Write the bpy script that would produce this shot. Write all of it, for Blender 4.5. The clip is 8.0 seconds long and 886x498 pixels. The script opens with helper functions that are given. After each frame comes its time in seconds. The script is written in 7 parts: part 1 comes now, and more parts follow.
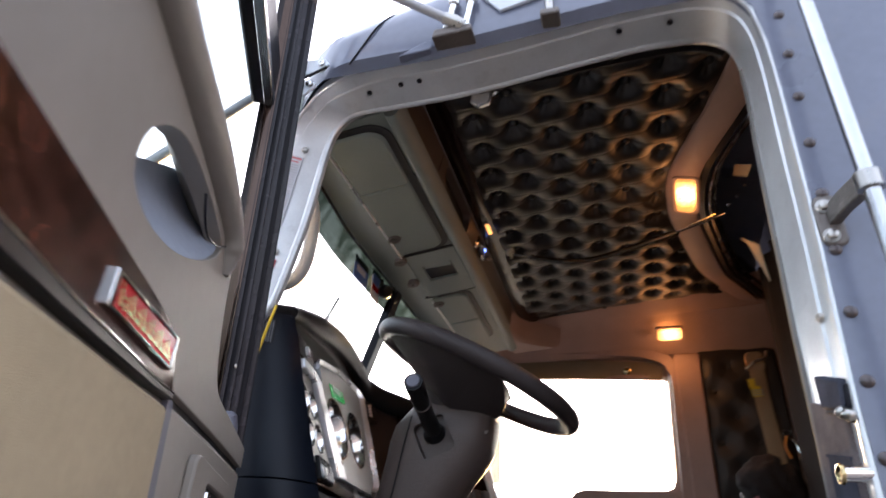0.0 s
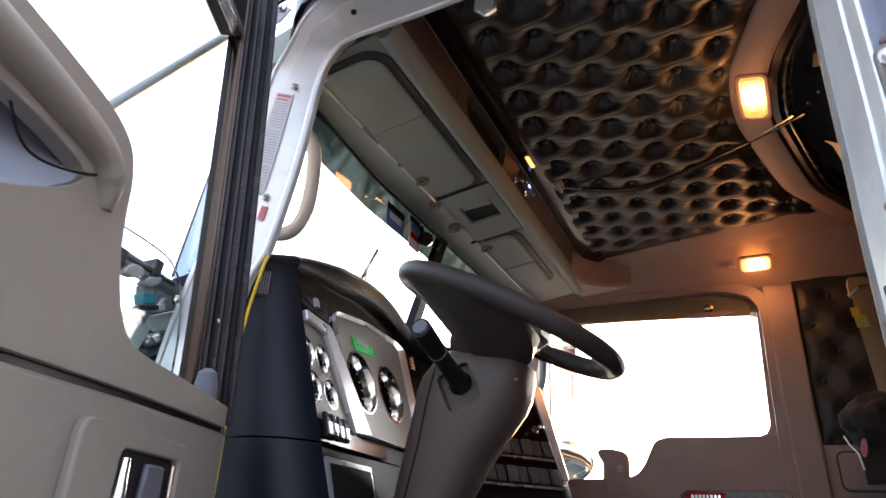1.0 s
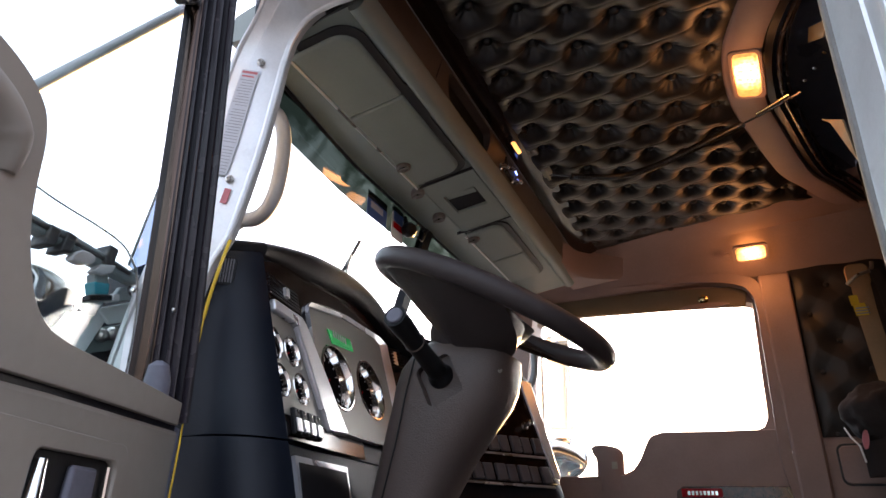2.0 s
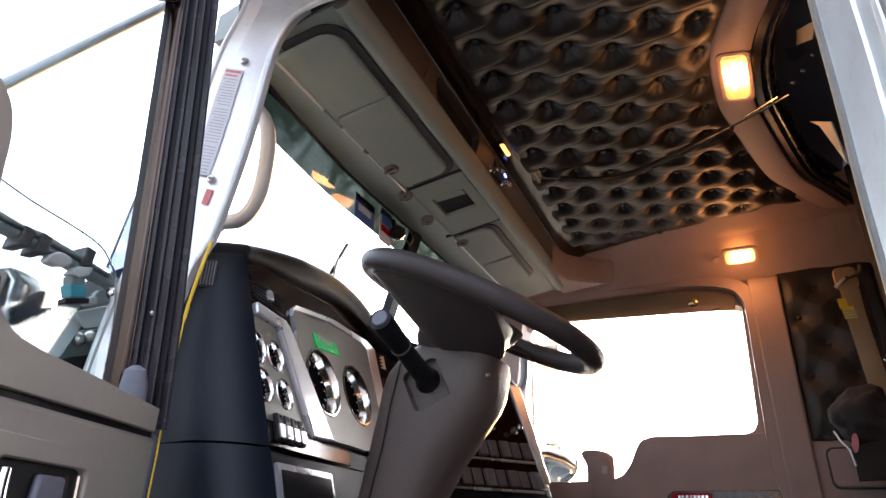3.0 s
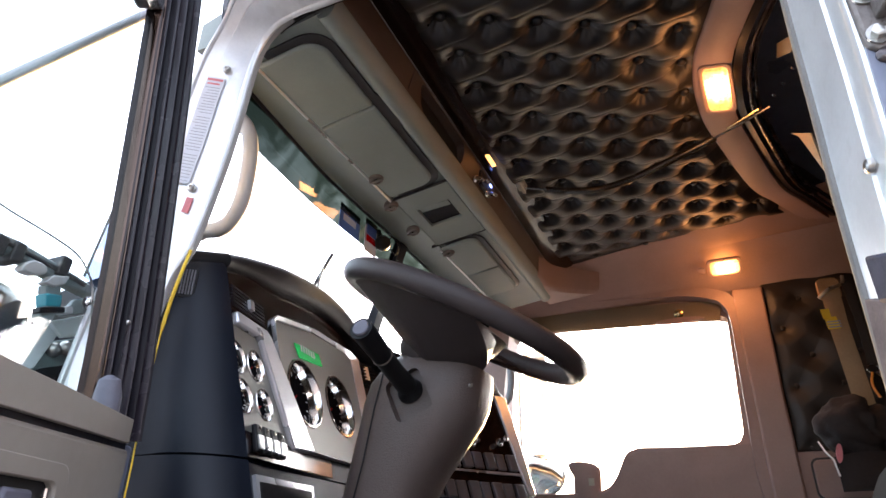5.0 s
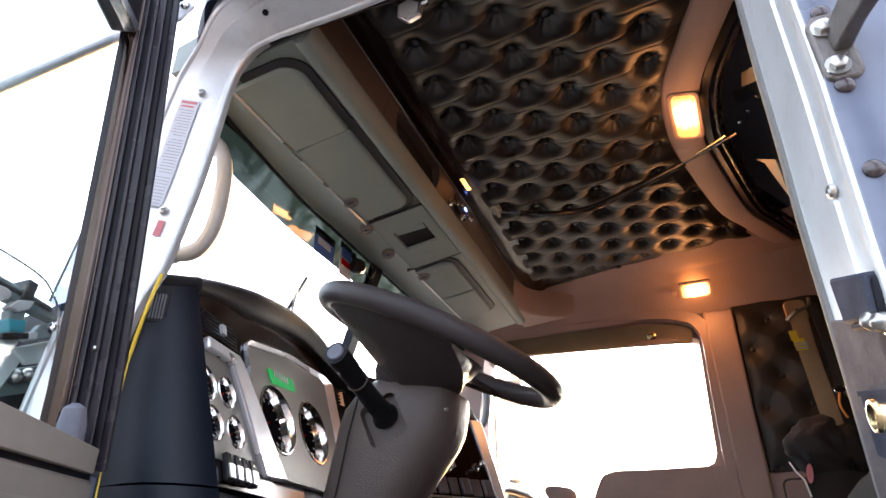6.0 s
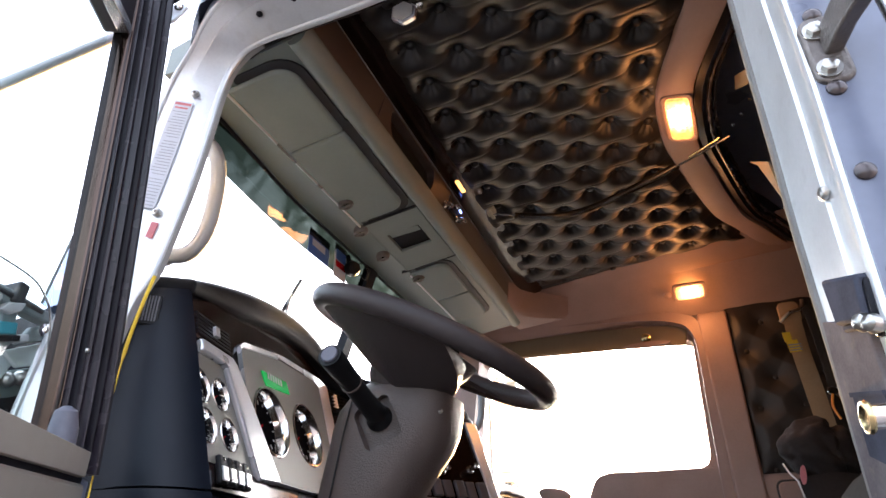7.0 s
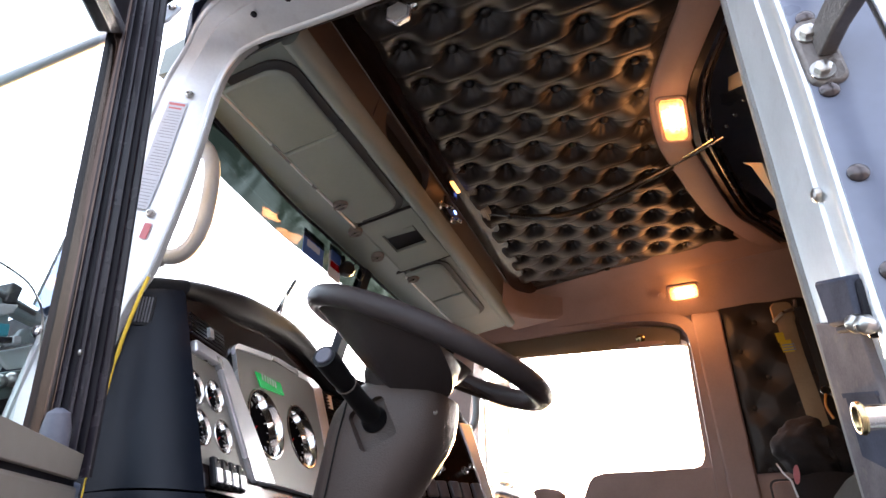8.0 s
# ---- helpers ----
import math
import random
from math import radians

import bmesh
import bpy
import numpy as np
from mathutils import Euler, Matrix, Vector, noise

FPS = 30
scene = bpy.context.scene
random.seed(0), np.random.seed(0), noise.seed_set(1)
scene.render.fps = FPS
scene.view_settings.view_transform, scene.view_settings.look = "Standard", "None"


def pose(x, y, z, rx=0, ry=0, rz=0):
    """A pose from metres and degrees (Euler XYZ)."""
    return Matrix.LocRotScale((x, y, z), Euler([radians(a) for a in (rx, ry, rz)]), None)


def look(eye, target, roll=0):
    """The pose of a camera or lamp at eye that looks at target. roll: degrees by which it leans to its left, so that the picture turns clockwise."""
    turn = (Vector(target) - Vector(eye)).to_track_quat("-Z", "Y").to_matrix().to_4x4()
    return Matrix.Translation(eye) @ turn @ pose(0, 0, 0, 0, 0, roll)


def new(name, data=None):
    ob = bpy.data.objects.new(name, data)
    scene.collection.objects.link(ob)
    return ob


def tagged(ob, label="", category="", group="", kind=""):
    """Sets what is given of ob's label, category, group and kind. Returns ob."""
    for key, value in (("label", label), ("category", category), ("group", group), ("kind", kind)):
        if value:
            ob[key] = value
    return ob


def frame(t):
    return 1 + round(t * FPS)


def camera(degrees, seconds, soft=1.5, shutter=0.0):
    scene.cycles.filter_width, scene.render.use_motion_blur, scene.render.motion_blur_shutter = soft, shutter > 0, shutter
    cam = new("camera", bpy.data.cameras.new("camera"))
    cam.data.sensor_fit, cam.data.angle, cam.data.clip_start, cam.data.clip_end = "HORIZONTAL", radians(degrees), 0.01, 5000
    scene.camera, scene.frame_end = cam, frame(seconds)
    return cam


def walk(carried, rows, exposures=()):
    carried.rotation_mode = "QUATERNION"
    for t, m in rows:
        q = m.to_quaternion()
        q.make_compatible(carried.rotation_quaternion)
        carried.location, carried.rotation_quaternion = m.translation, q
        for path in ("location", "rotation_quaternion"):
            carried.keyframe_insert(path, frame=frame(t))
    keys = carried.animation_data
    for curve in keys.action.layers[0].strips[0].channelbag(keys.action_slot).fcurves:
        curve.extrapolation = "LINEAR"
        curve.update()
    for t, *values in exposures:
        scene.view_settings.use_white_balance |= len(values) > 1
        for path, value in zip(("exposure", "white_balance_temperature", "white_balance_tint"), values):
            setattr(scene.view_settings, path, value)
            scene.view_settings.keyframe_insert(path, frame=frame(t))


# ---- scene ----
cam = camera(71.8, 8.0, shutter=0.4)
PATH = [
    (0, (-0.015, -0.909, 1.913), (-0.530, 0.766, 2.877), 3.00),
    (0.3, (0.055, -0.845, 1.924), (-0.650, 0.799, 2.818), 3.68),
    (0.5, (0.080, -0.812, 1.931), (-0.684, 0.826, 2.788), 3.57),
    (1, (0.087, -0.722, 1.942), (-0.724, 0.909, 2.767), 2.50),
    (1.5, (0.084, -0.667, 1.944), (-0.725, 0.966, 2.768), 1.92),
    (3, (0.081, -0.620, 1.949), (-0.686, 1.024, 2.790), 1.21),
    (3.5, (0.087, -0.616, 1.949), (-0.666, 1.026, 2.808), 1.10),
    (4, (0.094, -0.611, 1.952), (-0.654, 1.030, 2.817), 1.14),
    (4.5, (0.090, -0.609, 1.948), (-0.647, 1.033, 2.820), 0.95),
    (5.8, (0.090, -0.611, 1.946), (-0.586, 1.028, 2.871), -0.05),
    (6, (0.090, -0.611, 1.946), (-0.552, 1.030, 2.891), -0.40),
    (6.5, (0.089, -0.610, 1.945), (-0.543, 1.033, 2.894), -0.59),
    (7, (0.091, -0.610, 1.946), (-0.535, 1.034, 2.897), -0.64),
    (7.5, (0.091, -0.610, 1.946), (-0.529, 1.036, 2.899), -0.79),
    (8, (0.091, -0.610, 1.947), (-0.519, 1.040, 2.899), -0.91),
]
walk(cam, [(t, look(eye, target, roll)) for t, eye, target, roll in PATH], [(0.0, 2.54, 6000, 14), (0.6, 2.78, 6000, 14), (1.0, 2.80, 6000, 14), (1.5, 2.47, 6000, 14), (3.0, 3.06, 6000, 14), (3.8, 3.23, 6000, 14), (8.0, 3.26, 6000, 14)])

# ---- world, sun, exposure ----
SUN_WAY = Vector((-0.13, 0.982, 0.118)).normalized()
world = bpy.data.worlds.new("sky")
scene.world = world
world.use_nodes = True
wn = world.node_tree
sky = wn.nodes.new("ShaderNodeTexSky")
sky.sky_type = "NISHITA"
sky.sun_disc = False
sky.sun_elevation = math.asin(SUN_WAY.z)
sky.sun_rotation = math.atan2(SUN_WAY.x, SUN_WAY.y)
sky.altitude, sky.air_density, sky.dust_density, sky.ozone_density = 200, 1.0, 2.5, 1.5
# thin bright cloud over the clear sky
haze = wn.nodes.new("ShaderNodeTexNoise")
haze.inputs["Scale"].default_value, haze.inputs["Detail"].default_value = 2.2, 7.0
veil = wn.nodes.new("ShaderNodeMapRange")
veil.inputs["From Min"].default_value, veil.inputs["From Max"].default_value = 0.25, 0.7
veil.inputs["To Min"].default_value, veil.inputs["To Max"].default_value = 0.55, 0.95
wn.links.new(haze.outputs[0], veil.inputs["Value"])
cloud = wn.nodes.new("ShaderNodeMixRGB")
# the cloud is bright towards the sun and dull away from it
way = wn.nodes.new("ShaderNodeTexCoord")
dot = wn.nodes.new("ShaderNodeVectorMath")
dot.operation, dot.inputs[1].default_value = "DOT_PRODUCT", SUN_WAY
wn.links.new(way.outputs["Generated"], dot.inputs[0])
lit = wn.nodes.new("ShaderNodeMapRange")
lit.inputs["From Min"].default_value, lit.inputs["From Max"].default_value = -1.0, 1.0
lit.inputs["To Min"].default_value, lit.inputs["To Max"].default_value = 2.4, 5.0
wn.links.new(dot.outputs["Value"], lit.inputs["Value"])
# bright halo round the low sun
halo = wn.nodes.new("ShaderNodeMath")
halo.operation, halo.use_clamp = "MAXIMUM", True
wn.links.new(dot.outputs["Value"], halo.inputs[0])
halo.inputs[1].default_value = 0.0
lobe = wn.nodes.new("ShaderNodeMath")
lobe.operation, lobe.inputs[1].default_value = "POWER", 8.0
wn.links.new(halo.outputs[0], lobe.inputs[0])
white = wn.nodes.new("ShaderNodeMixRGB")
white.blend_type, white.inputs[0].default_value = "MULTIPLY", 1.0
white.inputs[1].default_value = (0.93, 0.985, 1.09, 1)
wn.links.new(lit.outputs[0], white.inputs[2])
warm = wn.nodes.new("ShaderNodeMixRGB")
warm.blend_type, warm.inputs[0].default_value = "MULTIPLY", 1.0
warm.inputs[1].default_value = (42.0, 32.8, 27.6, 1)
wn.links.new(lobe.outputs[0], warm.inputs[2])
total = wn.nodes.new("ShaderNodeMixRGB")
total.blend_type, total.inputs[0].default_value = "ADD", 1.0
wn.links.new(white.outputs[0], total.inputs[1])
wn.links.new(warm.outputs[0], total.inputs[2])
wn.links.new(total.outputs[0], cloud.inputs[2])
wn.links.new(veil.outputs[0], cloud.inputs[0])
wn.links.new(sky.outputs[0], cloud.inputs[1])
wn.links.new(cloud.outputs[0], wn.nodes["Background"].inputs[0])
wn.nodes["Background"].inputs[1].default_value = 0.12
sun_data = bpy.data.lights.new("sun", "SUN")
sun_data.energy, sun_data.angle, sun_data.color = 4.0, radians(0.6), (1.0, 0.60, 0.22)
sun = new("sun", sun_data)
sun.matrix_world = look(SUN_WAY * 50, (0, 0, 0))

# ---- materials ----
def mat(name, color, rough=0.6, metal=0.0, vary=0.12, scale=9.0, bump=0.0, bump_scale=200.0, coat=0.0, spec=0.5, stains=0.0, per_piece=0.0):
    """Surface with two scales of colour change, uneven gloss and a fine relief."""
    m = bpy.data.materials.new(name)
    m.use_nodes = True
    nt = m.node_tree
    b = nt.nodes["Principled BSDF"]
    b.inputs["Metallic"].default_value = metal
    b.inputs["Specular IOR Level"].default_value = spec
    b.inputs["Coat Weight"].default_value = coat
    b.inputs["Coat Roughness"].default_value = 0.08
    co = nt.nodes.new("ShaderNodeTexCoord")
    big = nt.nodes.new("ShaderNodeTexNoise")
    big.inputs["Scale"].default_value, big.inputs["Detail"].default_value = scale, 6.0
    fine = nt.nodes.new("ShaderNodeTexNoise")
    fine.inputs["Scale"].default_value, fine.inputs["Detail"].default_value = scale * 14, 4.0
    for n in (big, fine):
        nt.links.new(co.outputs["Object"], n.inputs["Vector"])
    mix = nt.nodes.new("ShaderNodeMath")
    mix.operation = "MULTIPLY_ADD"
    nt.links.new(fine.outputs[0], mix.inputs[0])
    mix.inputs[1].default_value = 0.4
    nt.links.new(big.outputs[0], mix.inputs[2])
    ramp = nt.nodes.new("ShaderNodeValToRGB")
    lo = [c * (1 - vary) for c in color] + [1]
    hi = [min(1, c * (1 + vary)) for c in color] + [1]
    ramp.color_ramp.elements[0].position, ramp.color_ramp.elements[0].color = 0.5, lo
    ramp.color_ramp.elements[1].position, ramp.color_ramp.elements[1].color = 0.9, hi
    nt.links.new(mix.outputs[0], ramp.inputs[0])
    last = ramp.outputs[0]
    if stains:
        spot = nt.nodes.new("ShaderNodeTexNoise")
        spot.inputs["Scale"].default_value, spot.inputs["Detail"].default_value = scale * 2.3, 8.0
        nt.links.new(co.outputs["Object"], spot.inputs["Vector"])
        sr = nt.nodes.new("ShaderNodeValToRGB")
        sr.color_ramp.elements[0].position, sr.color_ramp.elements[1].position = 0.58, 0.72
        nt.links.new(spot.outputs[0], sr.inputs[0])
        sm = nt.nodes.new("ShaderNodeMath")
        sm.operation, sm.inputs[1].default_value = "MULTIPLY", stains
        nt.links.new(sr.outputs[0], sm.inputs[0])
        mx = nt.nodes.new("ShaderNodeMixRGB")
        mx.inputs[2].default_value = (0.25, 0.22, 0.18, 1)
        nt.links.new(sm.outputs[0], mx.inputs[0])
        nt.links.new(last, mx.inputs[1])
        last = mx.outputs[0]
    nt.links.new(last, b.inputs["Base Color"])
    rr = nt.nodes.new("ShaderNodeMapRange")
    rr.inputs["To Min"].default_value, rr.inputs["To Max"].default_value = max(0.02, rough - 0.1), min(1, rough + 0.1)
    nt.links.new(big.outputs[0], rr.inputs["Value"])
    nt.links.new(rr.outputs[0], b.inputs["Roughness"])
    if bump:
        g = nt.nodes.new("ShaderNodeTexNoise")
        g.inputs["Scale"].default_value, g.inputs["Detail"].default_value = bump_scale, 3.0
        nt.links.new(co.outputs["Object"], g.inputs["Vector"])
        bp = nt.nodes.new("ShaderNodeBump")
        bp.inputs["Strength"].default_value, bp.inputs["Distance"].default_value = bump, 0.002
        nt.links.new(g.outputs[0], bp.inputs["Height"])
        nt.links.new(bp.outputs[0], b.inputs["Normal"])
    return m


def wood(name, dark, light, spec=0.3):
    """Polished burl veneer."""
    m = mat(name, dark, 0.16, spec=spec)
    nt = m.node_tree
    b = nt.nodes["Principled BSDF"]
    co = nt.nodes.new("ShaderNodeTexCoord")
    w = nt.nodes.new("ShaderNodeTexNoise")
    w.inputs["Scale"].default_value, w.inputs["Detail"].default_value, w.inputs["Distortion"].default_value = 26.0, 9.0, 2.5
    nt.links.new(co.outputs["Object"], w.inputs["Vector"])
    r = nt.nodes.new("ShaderNodeValToRGB")
    r.color_ramp.elements[0].position, r.color_ramp.elements[0].color = 0.35, (*dark, 1)
    r.color_ramp.elements[1].position, r.color_ramp.elements[1].color = 0.68, (*light, 1)
    nt.links.new(w.outputs[0], r.inputs[0])
    nt.links.new(r.outputs[0], b.inputs["Base Color"])
    return m


def translucent(name, color):
    """Thin plastic sheet that glows where light comes through it."""
    m = mat(name, color, 0.6, bump=0.2, bump_scale=500)
    nt = m.node_tree
    tr = nt.nodes.new("ShaderNodeBsdfTranslucent")
    tr.inputs[0].default_value = (*color, 1)
    mx = nt.nodes.new("ShaderNodeMixShader")
    mx.inputs[0].default_value = 0.35
    nt.links.new(nt.nodes["Principled BSDF"].outputs[0], mx.inputs[1])
    nt.links.new(tr.outputs[0], mx.inputs[2])
    nt.links.new(mx.outputs[0], nt.nodes["Material Output"].inputs[0])
    return m


def glow(name, color, strength, heart=None, reach=0.03, rim=0.12):
    """Lit plastic: a ribbed lens, brightest over the bulb where heart gives its place."""
    m = bpy.data.materials.new(name)
    m.use_nodes = True
    nt = m.node_tree
    b = nt.nodes["Principled BSDF"]
    b.inputs["Base Color"].default_value = (*color, 1)
    b.inputs["Roughness"].default_value = 0.25
    co = nt.nodes.new("ShaderNodeTexCoord")
    v = nt.nodes.new("ShaderNodeTexVoronoi")
    v.inputs["Scale"].default_value = 115.0
    nt.links.new(co.outputs["Object"], v.inputs["Vector"])
    mr = nt.nodes.new("ShaderNodeMapRange")
    mr.inputs["To Min"].default_value, mr.inputs["To Max"].default_value = strength * 0.2, strength * 1.6
    nt.links.new(v.outputs["Distance"], mr.inputs["Value"])
    last = mr.outputs[0]
    if heart is not None:
        far = nt.nodes.new("ShaderNodeVectorMath")
        far.operation, far.inputs[1].default_value = "DISTANCE", heart
        nt.links.new(co.outputs["Object"], far.inputs[0])
        fall = nt.nodes.new("ShaderNodeMapRange")
        fall.interpolation_type = "SMOOTHSTEP"
        fall.inputs["From Min"].default_value, fall.inputs["From Max"].default_value = reach * 0.25, reach
        fall.inputs["To Min"].default_value, fall.inputs["To Max"].default_value = 1.0, rim
        nt.links.new(far.outputs["Value"], fall.inputs["Value"])
        mul = nt.nodes.new("ShaderNodeMath")
        mul.operation = "MULTIPLY"
        nt.links.new(last, mul.inputs[0])
        nt.links.new(fall.outputs[0], mul.inputs[1])
        last = mul.outputs[0]
    b.inputs["Emission Color"].default_value = (*color, 1)
    nt.links.new(last, b.inputs["Emission Strength"])
    return m


def glass(name, color=(0.9, 0.95, 0.95), rough=0.0, sheen_tone=None):
    """Thin clear pane: mostly see-through, with a mirror share that grows at a slant."""
    m = bpy.data.materials.new(name)
    m.use_nodes = True
    nt = m.node_tree
    nt.nodes.remove(nt.nodes["Principled BSDF"])
    tr = nt.nodes.new("ShaderNodeBsdfTransparent")
    tr.inputs[0].default_value = (*color, 1)
    # noise mottles the pane's tint in place of reflections
    if sheen_tone:
        co = nt.nodes.new("ShaderNodeTexCoord")
        cl = nt.nodes.new("ShaderNodeTexNoise")
        cl.inputs["Scale"].default_value, cl.inputs["Detail"].default_value, cl.inputs["Distortion"].default_value = 9.0, 6.0, 1.0
        nt.links.new(co.outputs["Object"], cl.inputs["Vector"])
        cr = nt.nodes.new("ShaderNodeValToRGB")
        cr.color_ramp.elements[0].position, cr.color_ramp.elements[0].color = 0.42, (*color, 1)
        cr.color_ramp.elements[1].position, cr.color_ramp.elements[1].color = 0.72, (*sheen_tone, 1)
        nt.links.new(cl.outputs[0], cr.inputs[0])
        nt.links.new(cr.outputs[0], tr.inputs[0])
    gl = nt.nodes.new("ShaderNodeBsdfGlossy")
    gl.inputs["Roughness"].default_value = 0.02 + rough
    fr = nt.nodes.new("ShaderNodeLayerWeight")
    fr.inputs[0].default_value = 0.5
    pw = nt.nodes.new("ShaderNodeMath")
    pw.operation, pw.inputs[1].default_value = "POWER", 5.0
    nt.links.new(fr.outputs["Facing"], pw.inputs[0])
    sc = nt.nodes.new("ShaderNodeMath")
    sc.operation, sc.inputs[1].default_value, sc.inputs[2].default_value = "MULTIPLY_ADD", 0.6, 0.03
    nt.links.new(pw.outputs[0], sc.inputs[0])
    mx = nt.nodes.new("ShaderNodeMixShader")
    nt.links.new(sc.outputs[0], mx.inputs[0])
    nt.links.new(tr.outputs[0], mx.inputs[1])
    nt.links.new(gl.outputs[0], mx.inputs[2])
    nt.links.new(mx.outputs[0], nt.nodes["Material Output"].inputs[0])
    return m


